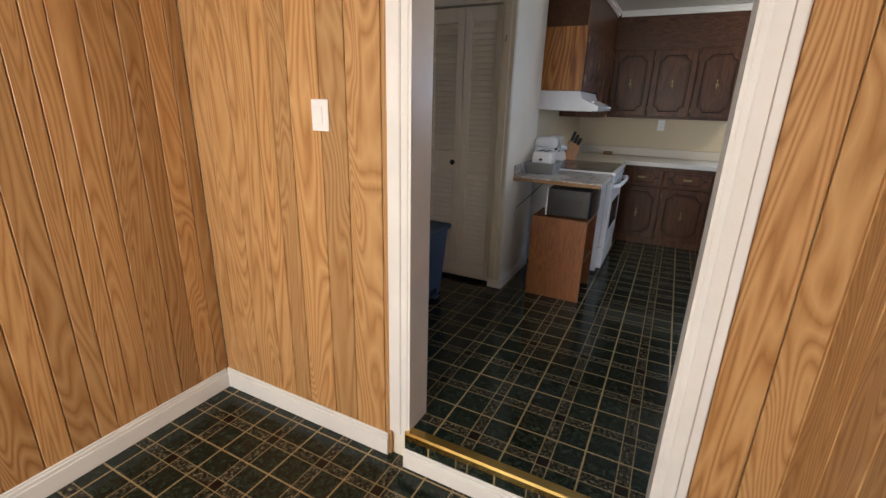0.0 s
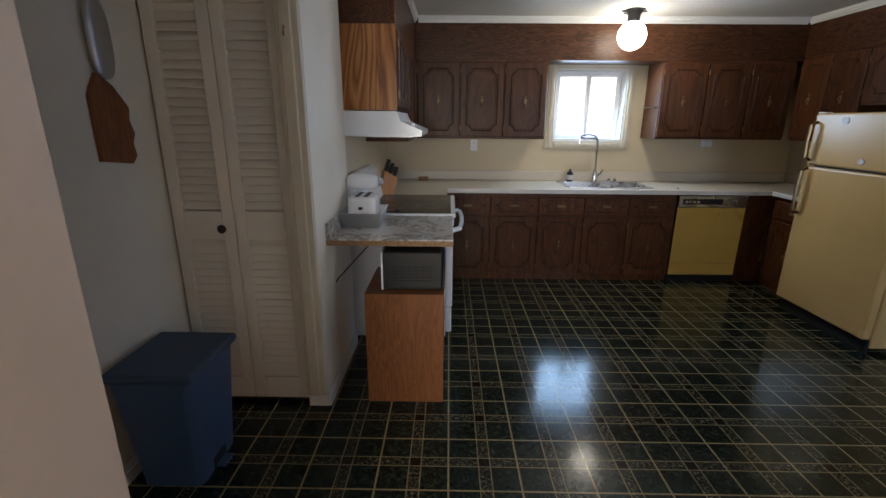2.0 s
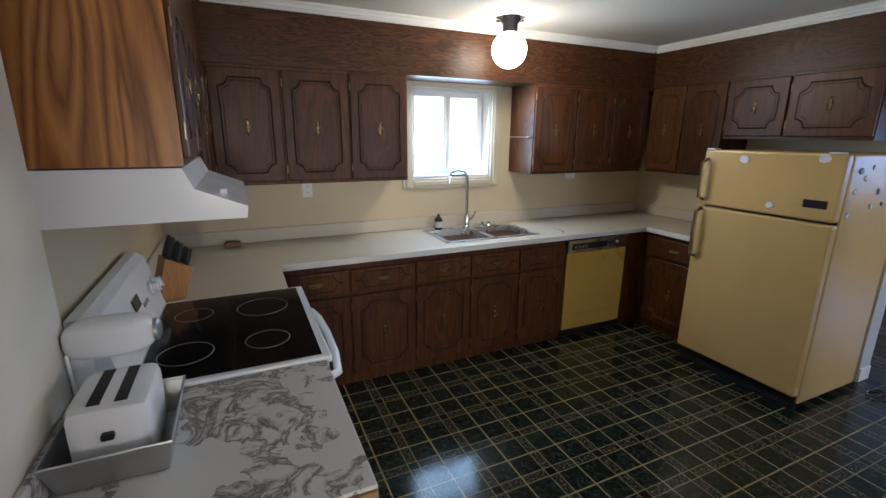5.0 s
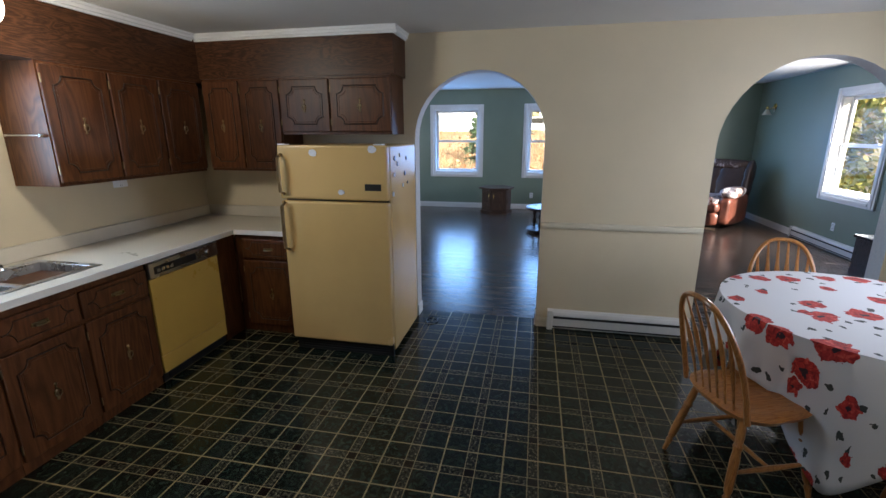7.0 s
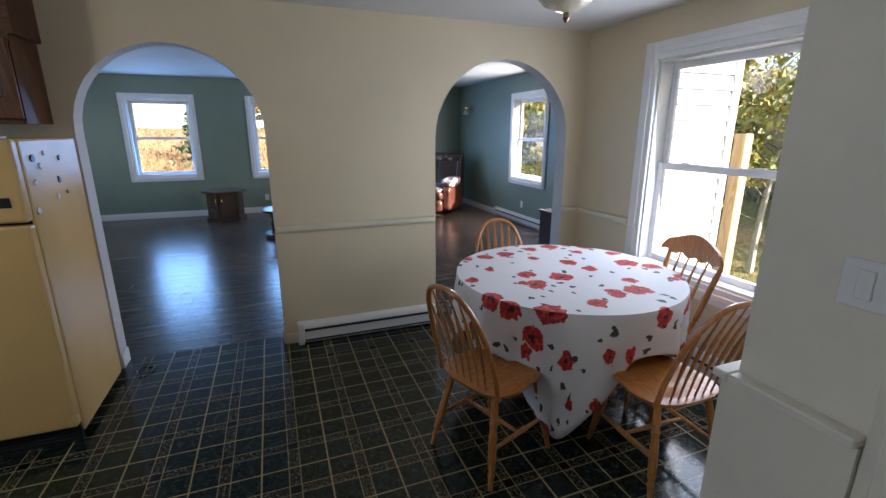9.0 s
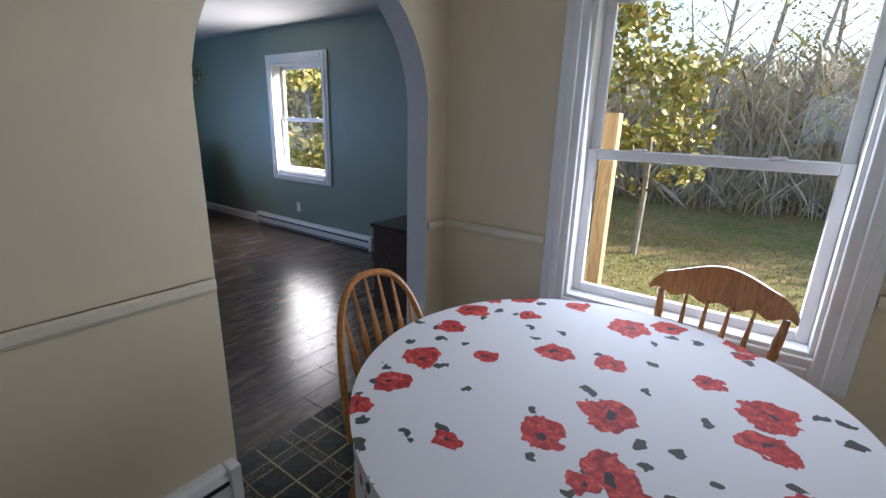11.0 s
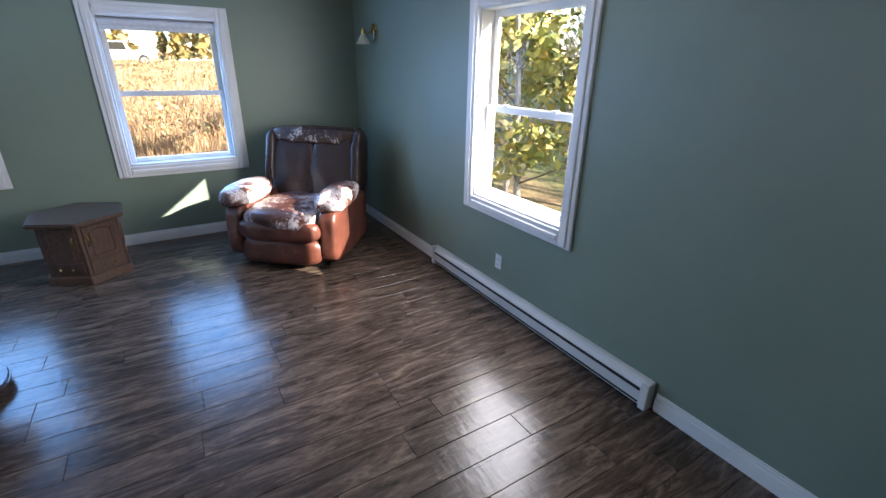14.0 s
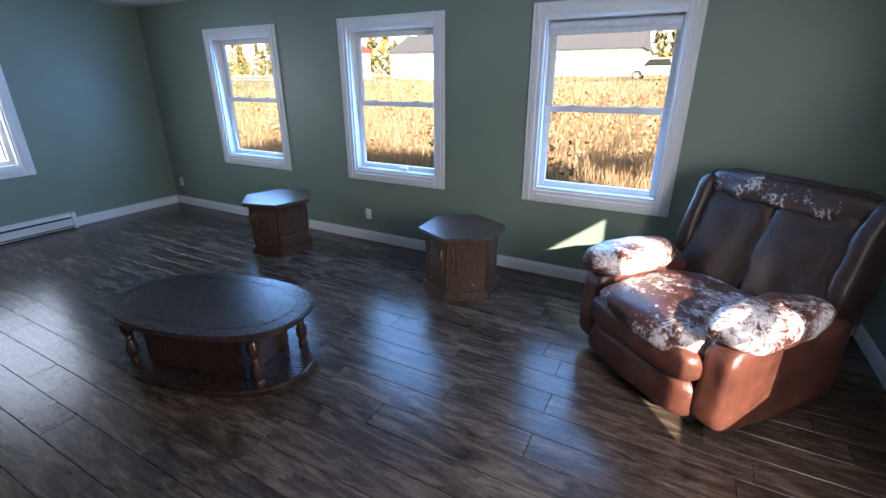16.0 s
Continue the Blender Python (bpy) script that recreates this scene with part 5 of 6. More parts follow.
plate("outlet", "white wall outlet near the room corner", pose(9.209, 6.60, 0.32, 0, 0, -90))
plate("outlet", "floral patterned outlet cover under the chair rail", pose(1.08, 0.621, 0.27, 0, 0, 180))
plate("light_switch", "white double light switch on the painted wall", pose(0.275, 2.021, 1.25, 0, 0, 180), True, 0.095, 0.11)
tb = thing("towel_bar", "small chrome towel bar on the cabinet side", "towel bar", pose(1.497, 6.10, 1.60))
part("bar", tube([(-0.03, -0.12, 0), (-0.03, 0.12, 0)], 0.006, 8), "chrome", tb, "", True)
for y in (-0.12, 0.12):
    part("mount", tube([(0, y, 0), (-0.03, y, 0)], [0.012, 0.008], 8), "chrome", tb, "", True)


def heater(m, w, label, h=0.165):
    e = thing("baseboard_heater", label, "heater", m)
    prof = [(0.0, 0.012), (-0.055, 0.012), (-0.06, 0.03), (-0.062, h - 0.035), (-0.05, h - 0.012), (-0.03, h), (0.0, h)]
    part("housing", prism([(y, z) for y, z in prof], 'x', -w / 2 + 0.045, w / 2 - 0.045), "heater_white", e)
    for s in (-1, 1):
        x = s * (w / 2 - 0.0222)
        part("end_cap", box(x - 0.0222, -0.068, 0.0, x + 0.0222, 0.0, h + 0.004, bev=0.004), "heater_white", e)
    # both slots are near-black strips, coloured as the shade within
    part("outlet_slot", box(-w / 2 + 0.05, -0.064, h - 0.062, w / 2 - 0.05, -0.0622, h - 0.042), "dark_opening", e)
    part("inlet_slot", box(-w / 2 + 0.05, -0.0635, 0.026, w / 2 - 0.05, -0.0612, 0.038), "dark_opening", e)


heater(pose(AX0 - 0.002, 2.56, 0, 0, 0, -90), 1.10, "cream electric baseboard heater between the arches")
heater(pose(6.20, -0.828, 0, 0, 0, 180), 2.29, "white electric baseboard heater under the teal wall window", 0.165)
heater(pose(6.87, 6.778, 0), 2.1, "white electric baseboard heater along the sage wall", 0.185)
heater(pose(1.72, 0.622, 0, 0, 0, 180), 1.3, "white electric baseboard heater under the nook window")
cb = thing("floor_cable", "thin black cable coiled on the floor by the refrigerator", "cable", pose(2.98, 4.10, 0.006))
part("wire", tube([(0.07 * math.cos(a) * (1 + 0.2 * math.sin(3 * a)), 0.05 * math.sin(a), 0.003 * i / 8) for i, a in enumerate([0.5 * k for k in range(26)])], 0.004, 5), "black_plastic", cb, "", True)

# lamps
gl = thing("ceiling_lamp", "lit white globe ceiling lamp on a scrolled metal mount", "lamp", pose(1.07, 5.67, KC))
bm = lathe([(0.02, -0.002), (0.075, -0.004), (0.07, -0.02), (0.05, -0.045), (0.048, -0.10)], 20)
for i in range(6):
    a = i * math.pi / 3
    tube([((0.085 + 0.02 * math.cos(t)) * math.cos(a) - 0.02 * math.sin(t) * math.sin(a), (0.085 + 0.02 * math.cos(t)) * math.sin(a) + 0.02 * math.sin(t) * math.cos(a), -0.015) for t in [k * math.pi / 4 for k in range(8)]], 0.004, 5, bm, closed=True)
part("mount", bm, "black_plastic", gl, "dark scrolled metal mount", True)
gb = part("globe", lathe([(0.045 if i == 0 else max(0.001, 0.115 * math.sin(math.pi * (0.13 + 0.87 * i / 14))), -0.20 + 0.115 * math.cos(math.pi * (0.13 + 0.87 * i / 14))) for i in range(15)], 24), "globe_glass", gl, "glowing white glass globe", True)
gb.visible_shadow = False
bl = thing("ceiling_lamp", "cream glass bowl ceiling lamp over the dining table", "lamp", pose(1.68, 1.84, KC))
part("canopy", lathe([(0.02, -0.001), (0.07, -0.003), (0.06, -0.02), (0.012, -0.04), (0.010, -0.265)], 20), "old_brass", bl, "", True)
part("bowl", lathe([(0.004, -0.262), (0.05, -0.255), (0.11, -0.225), (0.15, -0.175), (0.172, -0.12), (0.178, -0.10), (0.172, -0.10), (0.145, -0.17), (0.10, -0.22), (0.004, -0.255)], 28), "shade_glass", bl, "frosted cream glass bowl", True)
part("finial", lathe([(0.004, -0.262), (0.014, -0.266), (0.012, -0.28), (0.018, -0.285), (0.010, -0.30), (0.002, -0.306)], 12), "old_brass", bl, "", True)


def sconce(x, z):
    e = thing("wall_sconce", "brass wall lamp with a frosted bell shade", "wall lamp", pose(x, -0.828, z, 0, 0, 180))
    part("back_plate", lathe([(0.002, 0), (0.06, 0.0), (0.055, 0.012), (0.03, 0.02), (0.012, 0.03)], 20), "brass", e, "", True, at=pose(0, 0, 0.06, 90))
    part("arm", tube([(0, -0.02, 0.06), (0, -0.06, 0.03), (0, -0.10, 0.02), (0, -0.13, 0.05), (0, -0.12, 0.07)], 0.008, 8), "brass", e, "", True)
    part("socket", lathe([(0.022, 0.0), (0.026, 0.02), (0.018, 0.045), (0.008, 0.05)], 14), "brass", e, "", True, at=pose(0, -0.12, 0.02))
    part("shade", lathe([(0.024, 0.02), (0.03, 0.0), (0.05, -0.03), (0.065, -0.06), (0.085, -0.075), (0.082, -0.075), (0.062, -0.055), (0.045, -0.025), (0.022, 0.015)], 20), "shade_glass", e, "frosted glass bell shade", True, at=pose(0, -0.12, 0.0))
    part("pull_chain", tube([(0.05, -0.03, 0.05), (0.05, -0.03, -0.03)], [0.003, 0.006], 6), "vinyl_white", e)


sconce(4.14, 1.93)
sconce(8.64, 1.99)


# ---- dining things ----
def turned(length, r):
    """Profile of a turned leg."""
    pts = [(0.0, 0.62), (0.10, 0.70), (0.16, 0.95), (0.19, 0.62), (0.22, 0.95), (0.30, 1.1), (0.55, 1.15), (0.66, 0.95), (0.70, 1.25), (0.73, 0.9), (0.80, 1.05), (1.0, 0.8)]
    return [(r * k, length * t) for t, k in pts]


def seat_mesh(w=0.42, d=0.42):
    bm = bmesh.new()
    n, rings = 28, 6
    top, bot = [], []

    def edge(a):
        x, y = math.cos(a), math.sin(a)
        k = (abs(x) ** 3.2 + abs(y) ** 3.2) ** (-1 / 3.2)
        return x * k * w / 2 * (1.0 + 0.05 * (y < 0)), y * k * d / 2
    ct = bm.verts.new((0, 0, 0.44))
    cb = bm.verts.new((0, 0, 0.415))
    for j in range(1, rings + 1):
        f = j / rings
        row = []
        for i in range(n):
            x, y = edge(2 * math.pi * i / n)
            dip = -0.010 * math.sin(math.pi * min(1, f * 1.05)) + 0.004 * (f > 0.8)
            row.append(bm.verts.new((x * f, y * f, 0.448 + dip - (0.012 if j == rings else 0))))
        top.append(row)
    low = [bm.verts.new((v.co.x * 0.93, v.co.y * 0.93, 0.415)) for v in top[-1]]
    for i in range(n):
        bm.faces.new((ct, top[0][i], top[0][(i + 1) % n]))
        for a, b in zip(top, top[1:]):
            bm.faces.new((a[i], b[i], b[(i + 1) % n], a[(i + 1) % n]))
        bm.faces.new((top[-1][i], low[i], low[(i + 1) % n], top[-1][(i + 1) % n]))
        bm.faces.new((cb, low[(i + 1) % n], low[i]))
    return bm


def chair(m, label, crest=False):
    """Windsor chair facing +y, on the floor."""
    e = thing("dining_chair", label, "chair", m, "chairs round the table")
    part("seat", seat_mesh(), "oak_seat", e, "", True)
    feet = {}
    for sx in (-1, 1):
        for sy in (-1, 1):
            foot, head = Vector((sx * 0.205, sy * 0.205 - (0.02 if sy < 0 else 0), 0.0)), Vector((sx * 0.14, sy * 0.14, 0.42))
            mt, ln = between(foot, head)
            part("leg", lathe(turned(ln, 0.017), 12), "oak", e, "", True, at=mt)
            feet[(sx, sy)] = foot.lerp(head, 0.42)
    for sx in (-1, 1):
        a, b = feet[(sx, -1)], feet[(sx, 1)]
        part("stretcher", tube([a, a.lerp(b, 0.5), b], [0.008, 0.013, 0.008], 8), "oak", e, "", True)
    a, b = feet[(-1, -1)].lerp(feet[(-1, 1)], 0.5), feet[(1, -1)].lerp(feet[(1, 1)], 0.5)
    part("stretcher", tube([a, a.lerp(b, 0.5), b], [0.008, 0.013, 0.008], 8), "oak", e, "", True)
    H = 0.50

    def back(x, h):
        return Vector((x, -0.175 - 0.16 * h / H * (0.6 + 0.4 * h / H), 0.435 + h))
    if not crest:
        pts = []
        for i in range(25):
            a = math.pi * i / 24
            x, h = -0.19 * math.copysign(abs(math.cos(a)) ** 0.75, math.cos(a)), H * math.sin(a) ** 0.72
            pts.append(back(x, h) if 0 < i < 24 else back(x, -0.01))
        part("bow", tube(pts, 0.0125, 8, up=(0, 1, 0)), "oak", e, "bent wooden back hoop", True)
        for i in range(6):
            x0 = -0.115 + 0.046 * i
            x1 = x0 * 1.18
            top = H * (1 - (abs(x1) / 0.19) ** 2.67) ** 0.36 - 0.005
            p = [back(x0 + (x1 - x0) * t, top * t) for t in (0.0, 0.25, 0.5, 0.62, 0.75, 1.0)]
            part("spindle", tube(p, [0.006, 0.008, 0.013, 0.015, 0.009, 0.005], 8, up=(0, 1, 0), flat=0.55), "oak", e, "", True)
    else:
        for sx in (-1, 1):
            mt, ln = between(back(sx * 0.165, -0.01), back(sx * 0.205, 0.40))
            part("post", lathe(turned(ln, 0.016), 12), "oak", e, "", True, at=mt)
        for i in range(4):
            x0 = -0.09 + 0.06 * i
            p = [back(x0 * (1 + 0.25 * t), 0.40 * t) for t in (0, 0.3, 0.55, 0.75, 1)]
            part("spindle", tube(p, [0.006, 0.009, 0.014, 0.009, 0.006], 8, up=(0, 1, 0), flat=0.6), "oak", e, "", True)
        bm = bmesh.new()
        cols = []
        for i in range(21):
            x = -0.24 + 0.48 * i / 20
            u = abs(x) / 0.24
            zt = 0.505 + 0.03 * math.cos(u * math.pi) - 0.05 * max(0, u - 0.85) / 0.15
            zb = 0.385 + 0.012 * math.cos(x * 60) + 0.02 * u
            c = back(x, 0.44)
            y = c.y + 0.05 * u * u
            cols.append([bm.verts.new((x, y - 0.010, 0.435 + zb)), bm.verts.new((x, y - 0.010, 0.435 + zt)), bm.verts.new((x, y + 0.010, 0.435 + zt)), bm.verts.new((x, y + 0.010, 0.435 + zb))])
        for a, b in zip(cols, cols[1:]):
            for k in range(4):
                bm.faces.new((a[k], a[(k + 1) % 4], b[(k + 1) % 4], b[k]))
        bm.faces.new(cols[0])
        bm.faces.new(cols[-1][::-1])
        bmesh.ops.recalc_face_normals(bm, faces=bm.faces[:])
        part("crest_rail", bm, "oak", e, "broad shaped crest rail", True)
    return e


CL = "honey oak windsor chair with a hooped spindle back"
hoop = chair(pose(1.50, 2.25, 0, 0, 0, 200), CL)
copy_thing(hoop, pose(1.15, 1.55, 0, 0, 0, -92))
copy_thing(hoop, pose(2.30, 1.73, 0, 0, 0, 78))
chair(pose(1.66, 1.15, 0, 0, 0, -9), "honey oak chair with a broad crest rail by the window", True)
TX, TY, TR, TZ = 1.84, 1.61, 0.64, 0.755
tb2 = thing("dining_table", "round pedestal dining table under a tablecloth", "table", pose(TX, TY, 0))
part("tabletop", lathe([(0.01, TZ - 0.03), (TR - 0.01, TZ - 0.03), (TR, TZ - 0.015), (TR - 0.005, TZ), (0.01, TZ)], 48), "oak", tb2, "", True)
part("pedestal", lathe([(0.07, 0.12), (0.09, 0.2), (0.06, 0.35), (0.08, 0.5), (0.06, 0.62), (0.12, 0.723)], 20), "oak", tb2, "", True)
for i in range(4):
    a = radians(45 + 90 * i)
    part("leg", tube([(0.05 * math.cos(a), 0.05 * math.sin(a), 0.18), (0.2 * math.cos(a), 0.2 * math.sin(a), 0.12), (0.34 * math.cos(a), 0.34 * math.sin(a), 0.03)], [0.04, 0.032, 0.025], 8), "oak", tb2, "", True)


def tablecloth():
    """Square cloth, one corner hanging low; flat on top, falling in folds."""
    e = thing("tablecloth", "white tablecloth printed with red poppies, hanging in folds", "tablecloth", pose(TX, TY, 0))
    bm = bmesh.new()
    uv = bm.loops.layers.uv.new("UVMap")
    half, turn = 0.88, radians(145 - 45)
    n, R0 = 144, TR + 0.004
    fr = [0.0, 0.35, 0.7, 0.93, 1.0]
    drop = [0.04, 0.1, 0.2, 0.35, 0.5, 0.65, 0.8, 0.92, 1.0]
    cols = []
    for i in range(n):
        a = 2 * math.pi * i / n
        b = a - turn
        reach = half / max(abs(math.cos(b)), abs(math.sin(b)))
        corner = abs(math.cos(2 * (b - math.pi / 4)))
        hang = 0.25 + 0.40 * corner ** 3 + 0.012 * math.sin(11 * b)
        col = []
        for f in fr:
            col.append((Vector((R0 * f * math.cos(a), R0 * f * math.sin(a), TZ + 0.006 + 0.0015 * noise.noise(Vector((5 * f * math.cos(a), 5 * f * math.sin(a), 0))))), (R0 * f * math.cos(b), R0 * f * math.sin(b))))
        ph = b * 9 + 1.2 * math.sin(3 * b)
        for g in drop:
            dz = hang * g
            fold = 0.045 * min(1, dz / 0.22) * math.sin(ph) - 0.02 * min(1, dz / 0.2)
            cornerpull = -0.03 * g * max(0, (corner - 0.8) / 0.2) * (hang > 0.4)
            r = R0 + 0.012 * min(1, g * 8) + fold + cornerpull
            swing = 0.05 * g * math.sin(2 * ph) * 0.5
            rr = R0 + dz
            col.append((Vector((r * math.cos(a + swing), r * math.sin(a + swing), TZ + 0.004 - dz)), (rr * math.cos(b), rr * math.sin(b))))
        cols.append([(bm.verts.new(p), q) for p, q in col])
    for i in range(n):
        A, B = cols[i], cols[(i + 1) % n]
        for k in range(len(A) - 1):
            quad = [A[k], A[k + 1], B[k + 1], B[k]]
            if k == 0:
                quad = [A[0], A[1], B[1]]
            f = bm.faces.new([q[0] for q in quad])
            for lp, q in zip(f.loops, quad):
                lp[uv].uv = q[1]
    bmesh.ops.remove_doubles(bm, verts=bm.verts[:], dist=1e-5)
    bmesh.ops.recalc_face_normals(bm, faces=bm.faces[:])
    ob = part("cloth", bm, "poppy_cloth", e, "", True)
    so = ob.modifiers.new("thickness", 'SOLIDIFY')
    so.thickness, so.offset = 0.0025, 1.0


tablecloth()


# ---- living room things ----
def hex_table(x, y, rz, label):
    e = thing("side_table", label, "side table", pose(x, y, 0, 0, 0, rz), "hexagonal side tables")
    e.scale = (1.06, 1.06, 1.05)

    def hexa(r, z0, z1, bev=0.0):
        bm = prism([(r * math.cos(i * math.pi / 3), r * math.sin(i * math.pi / 3)) for i in range(6)], 'z', z0, z1)
        if bev:
            bmesh.ops.bevel(bm, geom=bm.edges[:], offset=bev, segments=2, affect='EDGES')
        return bm
    part("plinth", hexa(0.315, 0.0, 0.07, 0.006), "brown_cab", e)
    part("body", hexa(0.285, 0.0705, 0.4795), "brown_cab", e)
    part("top", hexa(0.35, 0.48, 0.515, 0.010), "brown_cab", e)
    ap = 0.285 * math.cos(math.pi / 6)
    for k in range(6):
        a = 30 + 60 * k
        m = pose(0, 0, 0, 0, 0, a)
        w = 0.12
        bm = bmesh.new()
        bx(bm, ap, -w, 0.19, ap + 0.010, w, 0.465, 0.003)
        groove_pts = [(ap + 0.010, -0.075, 0.22), (ap + 0.010, 0.075, 0.22), (ap + 0.010, 0.075, 0.41), (ap + 0.010, 0.0, 0.44), (ap + 0.010, -0.075, 0.41)]
        tube(groove_pts, 0.005, 4, bm, closed=True)
        d = part("door" if k in (2, 3) else "panel", bm, "brown_cab", e, at=m)
        if k in (2, 3):
            s = -1 if k == 3 else 1
            part("handle", tube([(ap + 0.010, s * 0.098, 0.31), (ap + 0.026, s * 0.098, 0.33), (ap + 0.026, s * 0.098, 0.37), (ap + 0.010, s * 0.098, 0.39)], [0.006, 0.005, 0.005, 0.006], 8), "brass", d, "brass drop handle", True)
        bm = bmesh.new()
        bx(bm, ap, -w, 0.085, ap + 0.010, w, 0.18, 0.003)
        dr = part("drawer_front", bm, "brown_cab", e, at=m)
        if k in (2, 3):
            for yy in (-0.045, 0.045):
                part("knob", lathe([(0.004, 0), (0.004, 0.008), (0.010, 0.012), (0.006, 0.018)], 10), "brass", dr, "", True, at=pose(ap + 0.010, yy, 0.132, 0, 90))


hex_table(8.64, 1.93, 4, "brown hexagonal side table with doors and brass handles")
hex_table(8.62, 4.03, -16, "brown hexagonal side table with a shiny worn top")


def coffee_table():
    e = thing("coffee_table", "dark oval coffee table with turned posts and a lower shelf", "coffee table", pose(6.95, 2.77, 0, 0, 0, 13))
    e.scale = (1.04, 0.95, 1.05)

    def oval(a, b, z0, z1, bev=0.0, k=2.4, n=56):
        pts = []
        for i in range(n):
            t = 2 * math.pi * i / n
            c, s = math.cos(t), math.sin(t)
            pts.append((a * math.copysign(abs(c) ** (2 / k), c), b * math.copysign(abs(s) ** (2 / k), s)))
        bm = prism(pts, 'z', z0, z1)
        if bev:
            bmesh.ops.bevel(bm, geom=[x for x in bm.edges if abs(x.verts[0].co.z - x.verts[1].co.z) < 1e-5], offset=bev, segments=3, affect='EDGES')
        return bm
    t = part("tabletop", oval(0.36, 0.66, 0.375, 0.41, 0.012), "walnut_top", e, "", True)
    part("inlay_line", tube([(0.27 * math.copysign(abs(math.cos(u)) ** 0.83, math.cos(u)), 0.56 * math.copysign(abs(math.sin(u)) ** 0.83, math.sin(u)), 0.4095) for u in [2 * math.pi * i / 56 for i in range(56)]], 0.003, 4, closed=True), "groove_wood", t)
    part("lower_shelf", oval(0.34, 0.64, 0.03, 0.065, 0.012), "walnut_top", e, "", True)
    part("plinth", oval(0.30, 0.60, 0.0, 0.0295), "walnut", e)
    part("center_box", box(-0.20, -0.36, 0.0655, 0.20, 0.36, 0.3745, bev=0.006), "walnut", e, "closed storage box between the tops")
    for x, y in ((-0.21, -0.46), (0.21, -0.46), (-0.21, 0.46), (0.21, 0.46)):
        part("post", lathe([(0.030, 0.0655), (0.030, 0.09), (0.022, 0.10), (0.034, 0.13), (0.036, 0.17), (0.020, 0.21), (0.026, 0.225), (0.020, 0.24), (0.036, 0.28), (0.034, 0.32), (0.022, 0.34), (0.030, 0.35), (0.030, 0.3745)], 16), "walnut", e, "turned wooden post", True, at=pose(x, y, 0))


coffee_table()


def recliner():
    """Faces -y in its own frame."""
    e = thing("recliner", "worn brown leather recliner with peeling arm pads", "armchair", pose(8.24, 0.17, 0, 0, 0, -130))
    e.scale = (1.04, 1.10, 1.10)
    part("base_frame", box(-0.34, -0.36, 0.0, 0.34, 0.36, 0.08, bev=0.01), "black_plastic", e)
    bm = pillow(0, -0.36, 0.16, 0.36, 0.12, 0.115, 4.5, 10, wob=0.05, seed=1)
    part("footrest", bm, "leather_red", e, "red-brown leather footrest", True)
    part("footrest_upper", pillow(0, -0.385, 0.335, 0.355, 0.125, 0.095, 3.6, 10, wob=0.06, seed=2), "leather_red", e, "", True)
    part("seat_cushion", pillow(0, -0.15, 0.42, 0.34, 0.36, 0.085, 4, 12, wob=0.07, seed=3), "leather_worn", e, "seat cushion with peeling leather", True)
    for s in (-1, 1):
        part("side_panel", pillow(s * 0.42, -0.03, 0.29, 0.085, 0.40, 0.22, 7, 10, wob=0.04, seed=4 + s), "leather_red", e, "", True)
        part("arm_pad", pillow(s * 0.425, -0.16, 0.565, 0.135, 0.30, 0.085, 2.8, 12, wob=0.10, seed=8 + s), "leather_pad", e, "peeling pale arm pad", True)
    tilt = Matrix.Translation((0, 0.26, 0.42)) @ Matrix.Rotation(radians(-17), 4, 'X')
    part("backrest", pillow(0, 0.10, 0.28, 0.47, 0.12, 0.36, 6, 12, wob=0.05, seed=12, m=tilt), "leather_dark", e, "dark leather backrest", True)
    for s in (-1, 1):
        part("back_cushion", pillow(s * 0.205, 0.005, 0.25, 0.225, 0.085, 0.30, 4.2, 12, wob=0.12, seed=14 + s, m=tilt), "leather_dark", e, "creased dark leather back cushion", True)
        part("head_wing", pillow(s * 0.43, 0.03, 0.36, 0.055, 0.13, 0.27, 3.4, 10, wob=0.12, seed=20 + s, m=tilt), "leather_dark", e, "", True)
    part("head_roll", pillow(0, 0.03, 0.555, 0.44, 0.125, 0.085, 3.4, 12, wob=0.14, seed=16, m=tilt), "leather_back", e, "cracked worn head roll", True)
    part("head_cap", pillow(0, 0.09, 0.625, 0.40, 0.09, 0.035, 3, 10, wob=0.16, seed=18, m=tilt), "leather_back", e, "peeling worn top edge", True)



recliner()

def dresser():
    e = thing("dresser", "dark wooden dresser with a scratched top on short legs", "dresser", pose(3.235, -0.60, 0))
    e.scale = (1.0, 1.0, 1.05)
    w, d = 0.42, 1.235
    part("body", box(0, 0.01, 0.16, w - 0.012, d - 0.01, 0.725, bev=0.004), "walnut", e)
    part("top", box(-0.005, 0, 0.726, w + 0.005, d, 0.75, bev=0.004), "walnut_top", e)
    for i in range(2):
        for j in range(3):
            f = part("drawer_front", box(w - 0.0119, 0.03 + i * 0.59, 0.18 + j * 0.178, w + 0.004, 0.61 + i * 0.59, 0.35 + j * 0.178, bev=0.003), "walnut", e)
            part("knob", lathe([(0.006, 0), (0.006, 0.012), (0.014, 0.016), (0.010, 0.024)], 10), "old_brass", f, "", True, at=pose(w + 0.004, 0.32 + i * 0.59, 0.265 + j * 0.178, 0, 90))
    for x in (0.06, w - 0.07):
        for y in (0.08, d - 0.08):
            part("leg", lathe([(0.012, 0.0), (0.016, 0.02), (0.024, 0.1595)], 12), "walnut", e, "", True, at=pose(x, y, 0))


